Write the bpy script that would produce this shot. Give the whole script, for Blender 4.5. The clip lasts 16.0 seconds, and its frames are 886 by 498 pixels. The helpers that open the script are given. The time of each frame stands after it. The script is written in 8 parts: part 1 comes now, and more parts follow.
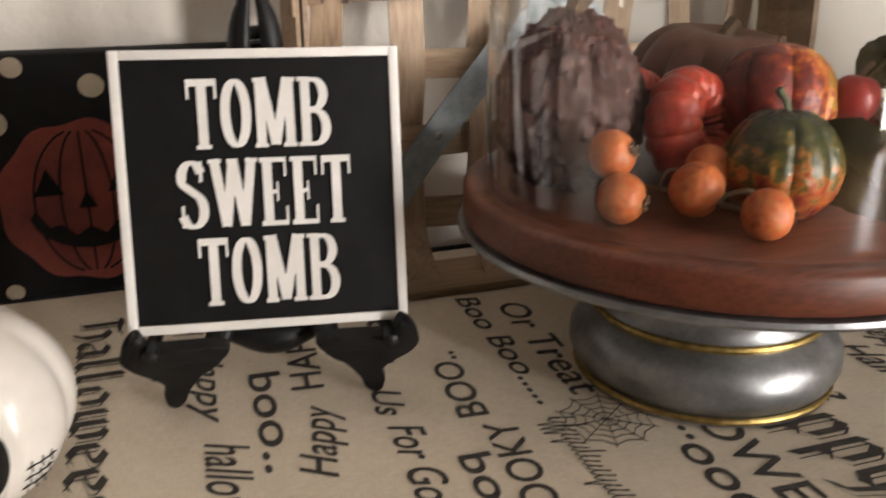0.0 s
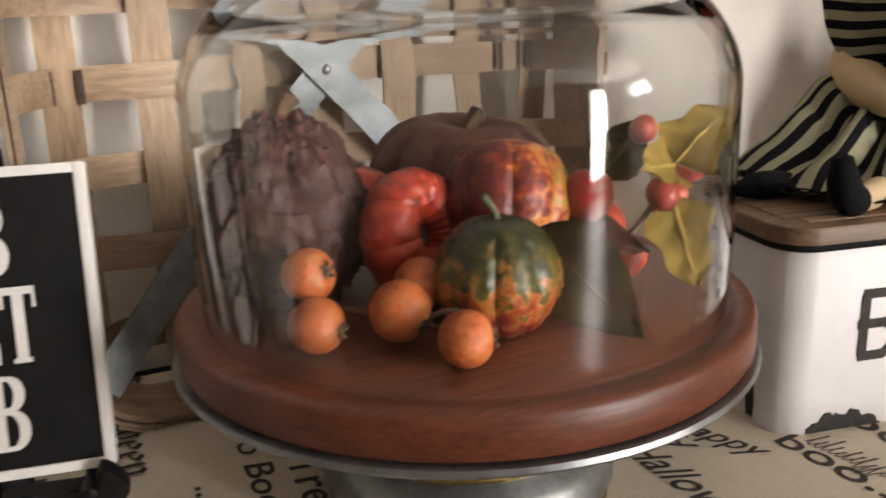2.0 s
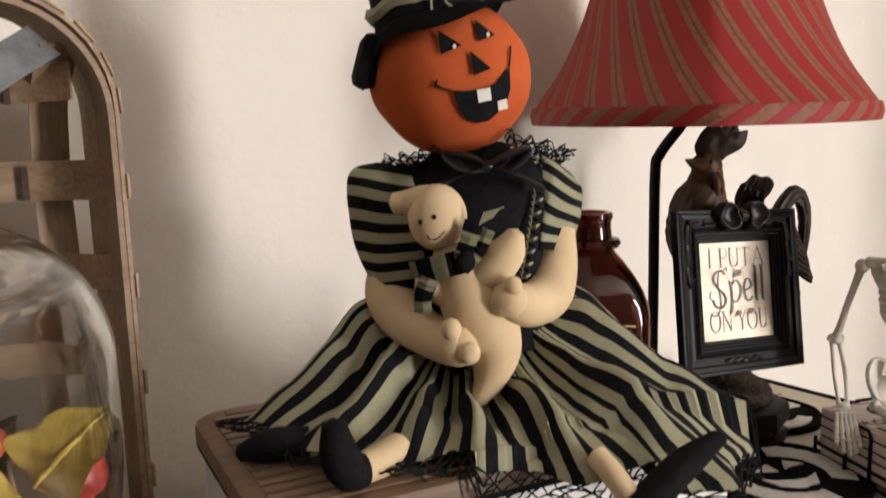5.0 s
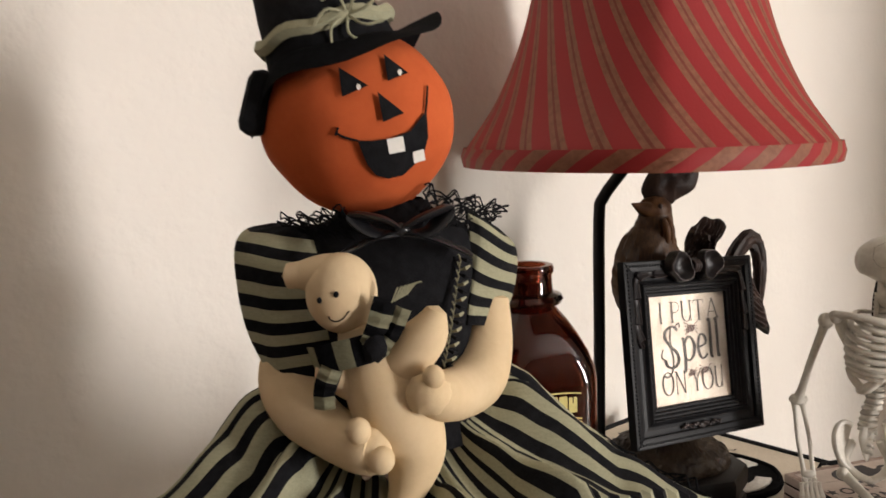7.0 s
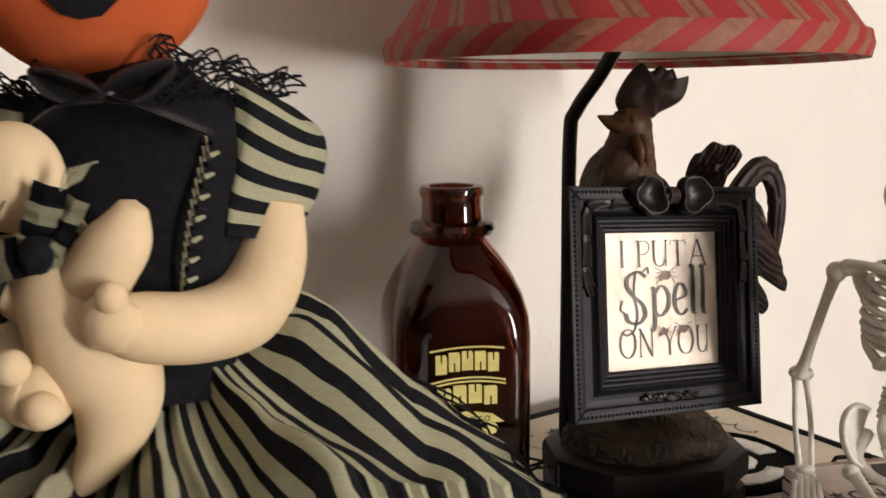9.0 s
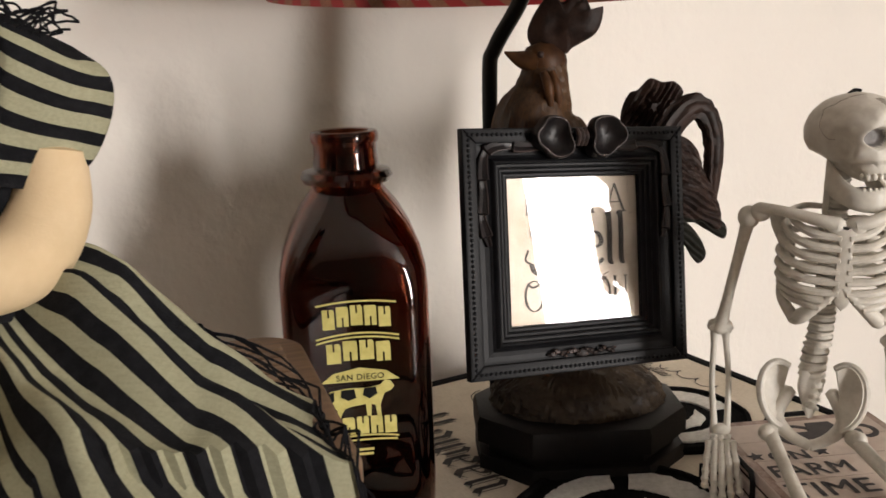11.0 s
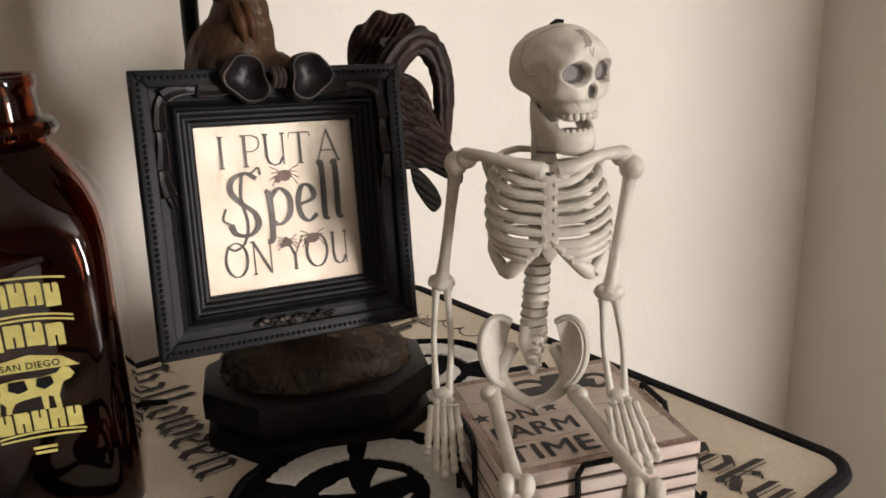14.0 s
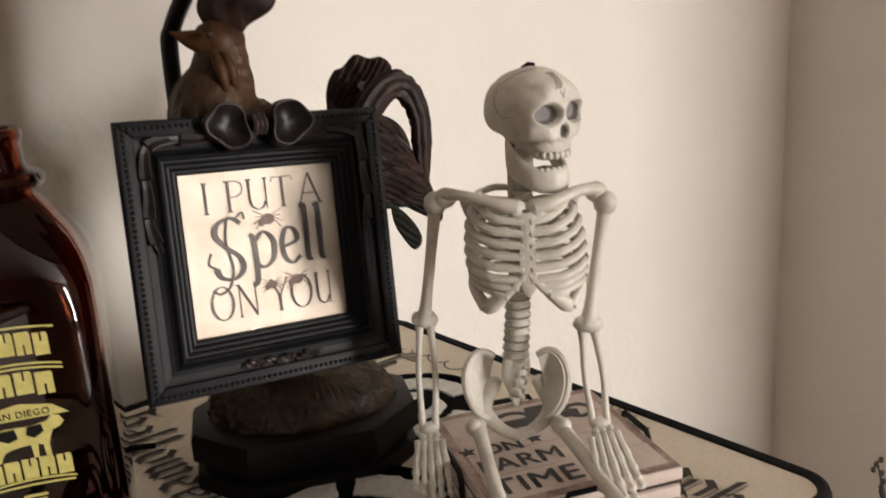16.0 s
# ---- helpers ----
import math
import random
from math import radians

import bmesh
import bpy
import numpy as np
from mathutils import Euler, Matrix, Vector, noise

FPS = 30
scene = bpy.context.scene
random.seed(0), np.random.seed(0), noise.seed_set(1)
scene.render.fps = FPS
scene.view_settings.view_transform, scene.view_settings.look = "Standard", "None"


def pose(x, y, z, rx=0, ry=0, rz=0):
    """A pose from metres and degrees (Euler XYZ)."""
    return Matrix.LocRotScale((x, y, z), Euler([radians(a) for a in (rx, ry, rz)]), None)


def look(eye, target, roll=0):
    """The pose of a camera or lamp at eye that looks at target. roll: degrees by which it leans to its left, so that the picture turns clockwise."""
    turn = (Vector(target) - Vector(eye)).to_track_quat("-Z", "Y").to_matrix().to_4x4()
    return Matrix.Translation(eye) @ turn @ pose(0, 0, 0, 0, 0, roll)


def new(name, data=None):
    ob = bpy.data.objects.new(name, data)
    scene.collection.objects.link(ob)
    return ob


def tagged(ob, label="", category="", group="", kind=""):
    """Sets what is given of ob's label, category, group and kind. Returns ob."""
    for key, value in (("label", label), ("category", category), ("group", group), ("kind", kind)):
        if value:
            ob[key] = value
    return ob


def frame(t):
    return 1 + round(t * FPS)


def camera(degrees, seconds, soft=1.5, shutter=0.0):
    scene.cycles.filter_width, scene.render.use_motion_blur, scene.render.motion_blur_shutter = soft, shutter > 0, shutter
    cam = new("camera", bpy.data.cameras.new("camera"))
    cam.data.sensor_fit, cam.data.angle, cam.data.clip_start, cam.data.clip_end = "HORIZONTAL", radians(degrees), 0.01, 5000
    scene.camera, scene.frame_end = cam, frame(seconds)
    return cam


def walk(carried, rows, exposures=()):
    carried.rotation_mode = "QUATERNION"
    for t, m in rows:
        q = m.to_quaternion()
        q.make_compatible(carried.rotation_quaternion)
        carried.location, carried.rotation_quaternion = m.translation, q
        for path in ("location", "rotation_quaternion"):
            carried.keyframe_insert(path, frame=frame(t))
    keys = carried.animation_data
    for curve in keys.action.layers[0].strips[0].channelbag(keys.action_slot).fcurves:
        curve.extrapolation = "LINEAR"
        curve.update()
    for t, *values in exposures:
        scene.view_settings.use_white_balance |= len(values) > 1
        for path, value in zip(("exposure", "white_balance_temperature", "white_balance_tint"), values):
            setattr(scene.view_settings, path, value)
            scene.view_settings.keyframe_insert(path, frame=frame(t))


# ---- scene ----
cam = camera(53.7, 16.0, soft=1.6, shutter=0.5)
METRES, EYE, TILT, LEAN, TURN = 1.0, 1.07, -20.0, 0.0, -19.6
ROWS = [
    (0.0, 0.0, 0.0, 0.0, 0.0, 0.0, -0.0),
    (0.5, 0.0343, 0.0103, 0.0151, -1.3, 1.57, 1.13),
    (1.0, 0.0573, 0.0297, 0.0274, -2.43, 2.72, 2.03),
    (1.5, 0.0838, 0.0382, 0.0308, -3.27, 3.14, 2.93),
    (2.0, 0.1274, 0.0477, 0.0345, -4.0, 3.51, 3.47),
    (2.5, 0.1808, 0.0681, 0.0408, -4.81, 3.6, 4.01),
    (3.0, 0.2362, 0.089, 0.0444, -6.46, 3.2, 4.76),
    (3.5, 0.2924, 0.0894, 0.0439, -9.92, 3.46, 5.77),
    (4.0, 0.329, 0.0763, 0.0606, -13.76, 5.18, 6.73),
    (4.5, 0.3379, 0.0917, 0.0865, -15.77, 7.74, 7.07),
    (5.0, 0.3466, 0.1123, 0.114, -16.5, 10.0, 7.33),
    (5.2, 0.3486, 0.111, 0.1202, -16.34, 10.87, 7.36),
    (6.25, 0.371, 0.142, 0.145, -18.1, 11.7, 7.8),
    (7.3, 0.4011, 0.2129, 0.1582, -21.37, 10.05, 9.436),
    (7.5, 0.4074, 0.2298, 0.1581, -22.2, 9.37, 9.82),
    (8.0, 0.4586, 0.2501, 0.1508, -21.32, 9.11, 9.03),
    (8.5, 0.5264, 0.2652, 0.1399, -16.65, 9.66, 6.27),
    (9.0, 0.5805, 0.274, 0.1348, -12.32, 9.28, 5.09),
    (9.5, 0.6271, 0.2691, 0.1256, -10.24, 8.08, 5.15),
    (9.7, 0.637, 0.2688, 0.1237, -10.03, 7.781, 5.255),
    (11.8, 0.7278, 0.2989, 0.1337, -7.019, 5.101, 5.591),
    (12.0, 0.7384, 0.3036, 0.1369, -6.91, 4.68, 5.9),
    (12.5, 0.7568, 0.3145, 0.1423, -9.6, 4.06, 6.8),
    (13.0, 0.7722, 0.3175, 0.1457, -13.54, 3.31, 7.8),
    (13.5, 0.7833, 0.32, 0.1398, -16.28, 2.31, 8.29),
    (14.0, 0.7836, 0.3216, 0.1348, -18.08, 1.16, 8.6),
    (14.5, 0.7808, 0.3199, 0.1329, -19.62, 0.64, 9.05),
    (15.0, 0.7837, 0.3145, 0.1307, -20.8, 0.46, 9.77),
    (15.5, 0.7846, 0.3146, 0.1326, -20.81, 0.87, 10.1),
    (16.0, 0.7812, 0.3101, 0.1378, -19.15, 3.02, 10.36),
]
walk(cam, [(t, pose(0, 0, EYE, TILT, LEAN, TURN) @ pose(METRES * x, METRES * y, METRES * z, 90 + pitch, roll, yaw)) for t, x, y, z, yaw, pitch, roll in ROWS],
     exposures=[(0.0, 0.30), (1.0, 0.22), (2.5, 0.14), (4.0, 0.06), (7.5, 0.08), (9.5, 0.06), (12.0, -0.07), (16.0, -0.10)])

# ---- world and light ----
world = bpy.data.worlds.new("world")
scene.world = world
world.use_nodes = True
wn = world.node_tree
sky = wn.nodes.new("ShaderNodeTexSky")
sky.sky_type = "NISHITA"
sky.sun_disc = False
sky.sun_elevation = radians(40)
sky.sun_rotation = radians(120)
wn.nodes["Background"].inputs[1].default_value = 0.1
wn.links.new(sky.outputs[0], wn.nodes["Background"].inputs[0])


def area_lamp(name, m, sx, sy, power, colour):
    d = bpy.data.lights.new(name, "AREA")
    d.shape, d.size, d.size_y, d.energy, d.color = "RECTANGLE", sx, sy, power, colour
    ob = new(name, d)
    ob.matrix_world = m
    return ob


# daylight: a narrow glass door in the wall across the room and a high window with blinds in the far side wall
RIGHT_X, LEFT_X, SIDE_X, FRONT_Y = 2.16, -2.60, 3.50, -3.60
DOOR_X0, DOOR_X1, DOOR_Z0, DOOR_Z1 = 2.13, 2.72, 0.06, 2.08
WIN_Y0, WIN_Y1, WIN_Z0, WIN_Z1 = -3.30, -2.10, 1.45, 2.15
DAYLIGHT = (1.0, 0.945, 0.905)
c = Vector(((DOOR_X0 + DOOR_X1) / 2, FRONT_Y - 0.17, (DOOR_Z0 + DOOR_Z1) / 2))
area_lamp("door_daylight", look(c, c + Vector((0, 1, 0))), DOOR_X1 - DOOR_X0, DOOR_Z1 - DOOR_Z0, 205, DAYLIGHT)
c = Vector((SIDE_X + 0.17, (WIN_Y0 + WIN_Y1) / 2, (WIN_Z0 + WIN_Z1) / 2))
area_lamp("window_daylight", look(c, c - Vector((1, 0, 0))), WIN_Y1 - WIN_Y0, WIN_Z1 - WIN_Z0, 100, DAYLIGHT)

# ---- materials ----


class Nodes:
    """A principled material and short ways to add nodes to it."""

    def __init__(self, name, colour=(0.8, 0.8, 0.8), rough=0.5, metal=0.0, **more):
        self.mat = bpy.data.materials.new(name)
        self.mat.use_nodes = True
        self.t = self.mat.node_tree
        self.b = self.t.nodes["Principled BSDF"]
        self.put("Base Color", (*colour, 1))
        self.put("Roughness", rough)
        self.put("Metallic", metal)
        for k, v in more.items():
            self.put(k.replace("_", " "), v)
        self.co = None

    def put(self, socket, value):
        if isinstance(value, bpy.types.NodeSocket):
            self.t.links.new(value, self.b.inputs[socket])
        else:
            self.b.inputs[socket].default_value = value

    def node(self, kind, **values):
        n = self.t.nodes.new(kind)
        for k, v in values.items():
            s = n.inputs[k.replace("_", " ")] if isinstance(k, str) else n.inputs[k]
            if isinstance(v, bpy.types.NodeSocket):
                self.t.links.new(v, s)
            else:
                s.default_value = v
        return n

    def coords(self, scale=(1, 1, 1), turn=(0, 0, 0), space="Object"):
        tc = self.t.nodes.new("ShaderNodeTexCoord")
        mp = self.t.nodes.new("ShaderNodeMapping")
        mp.inputs["Scale"].default_value = scale
        mp.inputs["Rotation"].default_value = turn
        self.t.links.new(tc.outputs[space], mp.inputs["Vector"])
        return mp.outputs[0]

    def noise(self, scale, detail=4.0, vec=None, rough=0.55, distortion=0.0):
        vec = vec or self.coords()
        return self.node("ShaderNodeTexNoise", Vector=vec, Scale=scale, Detail=detail, Roughness=rough, Distortion=distortion).outputs[0]

    def ramp(self, fac, stops):
        n = self.t.nodes.new("ShaderNodeValToRGB")
        e = n.color_ramp.elements
        while len(e) < len(stops):
            e.new(0.5)
        for el, (p, c) in zip(e, stops):
            el.position = p
            el.color = (*c, 1) if len(c) == 3 else c
        self.t.links.new(fac, n.inputs[0])
        return n.outputs[0]

    def mix(self, fac, a, b, kind="MIX"):
        n = self.t.nodes.new("ShaderNodeMix")
        n.data_type, n.blend_type = "RGBA", kind
        for s, v in ((n.inputs[0], fac), (n.inputs[6], a), (n.inputs[7], b)):
            if isinstance(v, bpy.types.NodeSocket):
                self.t.links.new(v, s)
            else:
                s.default_value = v if isinstance(v, (int, float)) else (*v, 1)
        return n.outputs[2]

    def bump(self, height, strength=0.3, distance=0.001):
        n = self.node("ShaderNodeBump", Height=height, Strength=strength, Distance=distance)
        self.put("Normal", n.outputs[0])


def mottled(name, dark, light, scale, rough=0.6, bump=0.0, bump_scale=None, metal=0.0, lo=0.35, hi=0.65, distance=0.001, **more):
    """A surface whose colour wanders between two tones, with fine relief."""
    m = Nodes(name, light, rough, metal, **more)
    fac = m.noise(scale)
    fine = m.noise(scale * 7, 3)
    m.put("Base Color", m.mix(0.25, m.ramp(fac, [(lo, dark), (hi, light)]), m.ramp(fine, [(0.35, dark), (0.65, light)])))
    if bump:
        m.bump(m.noise(bump_scale or scale * 5, 5), bump, distance)
    return m.mat


def wood(name, dark, light, axis="X", scale=1.0, rough=0.5, grain=60.0):
    m = Nodes(name, light, rough)
    st = {"X": (0.06, 1, 1), "Y": (1, 0.06, 1), "Z": (1, 1, 0.06)}[axis]
    vec = m.coords(tuple(v * scale for v in st))
    big = m.noise(18, 4, vec, distortion=1.2)
    fine = m.noise(grain * 4, 3, vec)
    col = m.mix(0.45, m.ramp(big, [(0.3, dark), (0.7, light)]), m.ramp(fine, [(0.35, dark), (0.62, light)]))
    inf = m.t.nodes.new("ShaderNodeObjectInfo")
    hsv = m.node("ShaderNodeHueSaturation", Color=col)
    mr = m.node("ShaderNodeMapRange", Value=inf.outputs["Random"])
    mr.inputs[3].default_value, mr.inputs[4].default_value = 0.82, 1.15
    m.t.links.new(mr.outputs[0], hsv.inputs["Value"])
    m.put("Base Color", hsv.outputs[0])
    m.bump(fine, 0.25, 0.0006)
    return m.mat


def wall_paint():
    m = Nodes("wall_paint", (0.74, 0.70, 0.64), 0.62)
    blot = m.noise(2.5, 3)
    m.put("Base Color", m.ramp(blot, [(0.3, (0.755, 0.71, 0.645)), (0.7, (0.825, 0.785, 0.72))]))
    peel = m.noise(90, 4)
    knock = m.noise(28, 3)
    m.bump(m.mix(0.5, m.ramp(peel, [(0.35, (0, 0, 0)), (0.7, (1, 1, 1))]), m.ramp(knock, [(0.45, (0, 0, 0)), (0.6, (1, 1, 1))])), 0.35, 0.0016)
    return m.mat


def linen(name, dark, light):
    m = Nodes(name, light, 0.9)
    wx = m.noise(900, 2, m.coords((1, 0.12, 1)))
    wy = m.noise(900, 2, m.coords((0.12, 1, 1)))
    blot = m.noise(9, 4)
    col = m.mix(0.5, m.ramp(wx, [(0.35, dark), (0.62, light)]), m.ramp(wy, [(0.35, dark), (0.62, light)]))
    col = m.mix(0.35, col, m.ramp(blot, [(0.35, dark), (0.65, light)]))
    m.put("Base Color", col)
    m.bump(m.mix(0.5, wx, wy), 0.5, 0.0006)
    return m.mat


def clear_glass(name, tint=(1, 1, 1), rough=0.0, ior=1.45):
    return Nodes(name, tint, rough, 0, Transmission_Weight=1.0, IOR=ior).mat


WALL = wall_paint()
CEIL = mottled("ceiling_paint", (0.76, 0.74, 0.70), (0.8, 0.78, 0.75), 3, 0.8, 0.2, 60)
# for the unseen walls that close the room, dark to cut bounced fill
UNSEEN = mottled("unseen_dark_taupe", (0.19, 0.165, 0.14), (0.24, 0.21, 0.18), 3, 0.7, 0.2, 60)
FLOOR = wood("floor_boards", (0.10, 0.055, 0.03), (0.20, 0.12, 0.07), "Y", 1.0, 0.4)
TRIM = mottled("trim_paint", (0.70, 0.68, 0.64), (0.78, 0.76, 0.72), 8, 0.4)
LINEN = linen("printed_linen", (0.56, 0.485, 0.375), (0.75, 0.67, 0.55))
INK = mottled("black_ink", (0.030, 0.026, 0.023), (0.060, 0.052, 0.046), 120, 0.85)
PIPING = mottled("black_piping", (0.006, 0.006, 0.007), (0.014, 0.014, 0.015), 200, 0.8, 0.4, 900, Specular_IOR_Level=0.2)
TABLE_WOOD = wood("dark_table_wood", (0.035, 0.012, 0.008), (0.09, 0.03, 0.02), "X", 1.0, 0.35)
BLACK_PAINT = mottled("black_paint", (0.004, 0.004, 0.0045), (0.009, 0.009, 0.010), 40, 0.38, 0.08, 300, Specular_IOR_Level=0.3)
BLACK_MATT = mottled("matt_black", (0.004, 0.004, 0.004), (0.008, 0.0075, 0.0075), 50, 0.75, 0.15, 400, Specular_IOR_Level=0.2)
WHITE_PAINT = mottled("white_paint", (0.68, 0.66, 0.62), (0.78, 0.76, 0.73), 30, 0.55, 0.1, 300)
CERAMIC = mottled("white_ceramic", (0.62, 0.59, 0.53), (0.72, 0.69, 0.64), 14, 0.22, 0.05, 80)
ENAMEL = mottled("white_enamel", (0.70, 0.685, 0.69), (0.78, 0.765, 0.77), 10, 0.34, 0.06, 60, Specular_IOR_Level=0.3)
RUST_CHIP = mottled("chipped_black_enamel", (0.008, 0.008, 0.008), (0.03, 0.025, 0.022), 200, 0.6, 0.5, 700)
STEEL = mottled("galvanised_steel", (0.20, 0.205, 0.21), (0.36, 0.37, 0.38), 45, 0.36, 0.15, 130, 0.85)
STRAP = mottled("zinc_strap", (0.16, 0.175, 0.185), (0.29, 0.31, 0.32), 60, 0.55, 0.15, 200, 0.45)
GOLD = mottled("worn_gold", (0.22, 0.15, 0.04), (0.50, 0.36, 0.13), 160, 0.35, 0.3, 500, 0.9)
WALNUT = wood("walnut_board", (0.052, 0.014, 0.007), (0.16, 0.046, 0.022), "X", 1.6, 0.42)
LIDWOOD = wood("lid_wood", (0.13, 0.075, 0.040), (0.30, 0.19, 0.115), "X", 1.0, 0.5)
SPLINT = wood("basket_splint", (0.20, 0.122, 0.068), (0.44, 0.315, 0.205), "X", 1.0, 0.6)
SPLINT_V = wood("basket_splint_upright", (0.20, 0.122, 0.068), (0.44, 0.315, 0.205), "Z", 1.0, 0.6)
SPLINT_MARK = mottled("dark_splint_mark", (0.03, 0.018, 0.012), (0.07, 0.042, 0.028), 90, 0.8)
GLASS = Nodes("dome_glass", (0.93, 0.94, 0.935), 0.0, 0, Transmission_Weight=1.0, IOR=1.45)
GLASS.bump(GLASS.noise(26, 2, GLASS.coords((1, 1, 0.35))), 0.10, 0.004)
GLASS = GLASS.mat
PANE = clear_glass("pane_glass")
# ---- mesh helpers ----


def mesh_of(name, bm, mats, smooth=True):
    me = bpy.data.meshes.new(name)
    bmesh.ops.recalc_face_normals(bm, faces=bm.faces)
    bm.to_mesh(me)
    bm.free()
    for m in mats if isinstance(mats, (list, tuple)) else [mats]:
        me.materials.append(m)
    me.polygons.foreach_set("use_smooth", [smooth] * len(me.polygons))
    if smooth:
        me.set_sharp_from_angle(angle=radians(38))
    return me


def part(name, bm, mats, parent=None, label="", smooth=True, m=None, kind=""):
    """Links a bmesh as one mesh object under a thing or part."""
    ob = new(name, mesh_of(name, bm, mats, smooth))
    if parent:
        ob.parent = parent
    if m is not None:
        ob.matrix_basis = m
    return tagged(ob, label, kind=kind)


def thing(name, label, category, m=None, group="", kind=""):
    ob = new(name)
    ob.empty_display_size = 0.05
    if m is not None:
        ob.matrix_basis = m
    return tagged(ob, label, category, group, kind)


def solo(name, bm, mats, label, category="", kind="", smooth=True, m=None, group=""):
    ob = part(name, bm, mats, None, label, smooth, m)
    return tagged(ob, label, category, group, kind)


def join(bm, other, m=None, slot=None):
    """Adds a bmesh to another, moved by m."""
    if m is not None:
        other.transform(m)
    if slot is not None:
        for f in other.faces:
            f.material_index = slot
    me = bpy.data.meshes.new("tmp")
    other.to_mesh(me)
    other.free()
    bm.from_mesh(me)
    bpy.data.meshes.remove(me)
    return bm


def box(sx, sy, sz, bevel=0.0, at=(0, 0, 0), seg=2):
    """A box centred in x and y that stands on z = 0."""
    bm = bmesh.new()
    bmesh.ops.create_cube(bm, size=1, matrix=Matrix.Translation((at[0], at[1], at[2] + sz / 2)) @ Matrix.Diagonal((sx, sy, sz, 1)))
    if bevel:
        bmesh.ops.bevel(bm, geom=bm.edges[:], offset=bevel, segments=seg, profile=0.5, affect="EDGES")
    return bm


def lathe(profile, seg=64, close=False):
    """Turns (radius, z) pairs round the z axis."""
    bm = bmesh.new()
    rings = []
    for r, z in profile:
        if r < 1e-6:
            rings.append([bm.verts.new((0, 0, z))])
        else:
            rings.append([bm.verts.new((r * math.cos(2 * math.pi * i / seg), r * math.sin(2 * math.pi * i / seg), z)) for i in range(seg)])
    pairs = list(zip(rings, rings[1:])) + ([(rings[-1], rings[0])] if close else [])
    for a, b in pairs:
        for i in range(seg):
            j = (i + 1) % seg
            vs = [a[i % len(a)], a[j % len(a)], b[j % len(b)], b[i % len(b)]]
            vs = [v for k, v in enumerate(vs) if v not in vs[:k]]
            if len(vs) > 2:
                bm.faces.new(vs)
    return bm


def smooth_line(points, n):
    """n points on a Catmull-Rom line through the given ones."""
    p = [Vector(q) for q in points]
    p = [2 * p[0] - p[1]] + p + [2 * p[-1] - p[-2]]
    out = []
    for k in range(n):
        s = k / (n - 1) * (len(p) - 3)
        i = min(int(s), len(p) - 4)
        f = s - i
        a, b, c, d = p[i:i + 4]
        out.append(0.5 * ((2 * b) + (c - a) * f + (2 * a - 5 * b + 4 * c - d) * f * f + (3 * b - a - 3 * c + d) * f * f * f))
    return out


def smooth_2d(pts, n):
    return [(v.x, v.y) for v in smooth_line([(x, y, 0) for x, y in pts], n)]


def tube(points, radius, seg=10, n=0, cap=True, flat=1.0, closed=False):
    """A round bar along points; radius is one number or one for each given point; flat squeezes it across."""
    rad = list(radius) if isinstance(radius, (list, tuple)) else [radius] * len(points)
    if n:
        rr = [v.x for v in smooth_line([(r, 0, 0) for r in rad], n)]
        pts = smooth_line(points, n)
    else:
        rr, pts = rad, [Vector(q) for q in points]
    bm = bmesh.new()
    rings = []
    side = None
    for k, p in enumerate(pts):
        if closed:
            d = pts[(k + 1) % len(pts)] - pts[k - 1]
        else:
            d = pts[min(k + 1, len(pts) - 1)] - pts[max(k - 1, 0)]
        d.normalize()
        if side is None:
            side = d.orthogonal().normalized() if abs(d.z) > 0.95 else d.cross(Vector((0, 0, 1))).normalized()
        side = (side - d * side.dot(d)).normalized()
        up = side.cross(d)
        rings.append([bm.verts.new(p + rr[k] * (math.cos(2 * math.pi * i / seg) * side + flat * math.sin(2 * math.pi * i / seg) * up)) for i in range(seg)])
    pairs = list(zip(rings, rings[1:])) + ([(rings[-1], rings[0])] if closed else [])
    for a, b in pairs:
        for i in range(seg):
            j = (i + 1) % seg
            bm.faces.new((a[i], a[j], b[j], b[i]))
    if cap and not closed:
        for r, p, q in ((rings[0], pts[0], pts[1]), (rings[-1], pts[-1], pts[-2])):
            k = 0 if r is rings[0] else -1
            c = bm.verts.new(p + (p - q).normalized() * rr[k] * 0.45)
            for i in range(seg):
                bm.faces.new((r[i], r[(i + 1) % seg], c))
    return bm


def ball(sx, sy, sz, at=(0, 0, 0), sub=3, rough=0.0, freq=30.0):
    bm = bmesh.new()
    bmesh.ops.create_icosphere(bm, subdivisions=sub, radius=1)
    for v in bm.verts:
        k = 1 + rough * noise.noise(v.co * freq * 0.1 + Vector(at) * 37)
        v.co = Vector((v.co.x * sx * k, v.co.y * sy * k, v.co.z * sz * k)) + Vector(at)
    return bm


def prism(outline, z0, z1, bevel=0.0):
    """A flat shape with its outline in x and y, from z0 to z1."""
    bm = bmesh.new()
    f = bm.faces.new([bm.verts.new((x, y, z0)) for x, y in outline])
    r = bmesh.ops.extrude_face_region(bm, geom=[f])
    for v in r["geom"]:
        if isinstance(v, bmesh.types.BMVert):
            v.co.z = z1
    if bevel:
        es = [e for e in bm.edges if all(abs(v.co.z - z1) < 1e-7 for v in e.verts)]
        bmesh.ops.bevel(bm, geom=es, offset=bevel, segments=2, profile=0.5, affect="EDGES")
    return bm


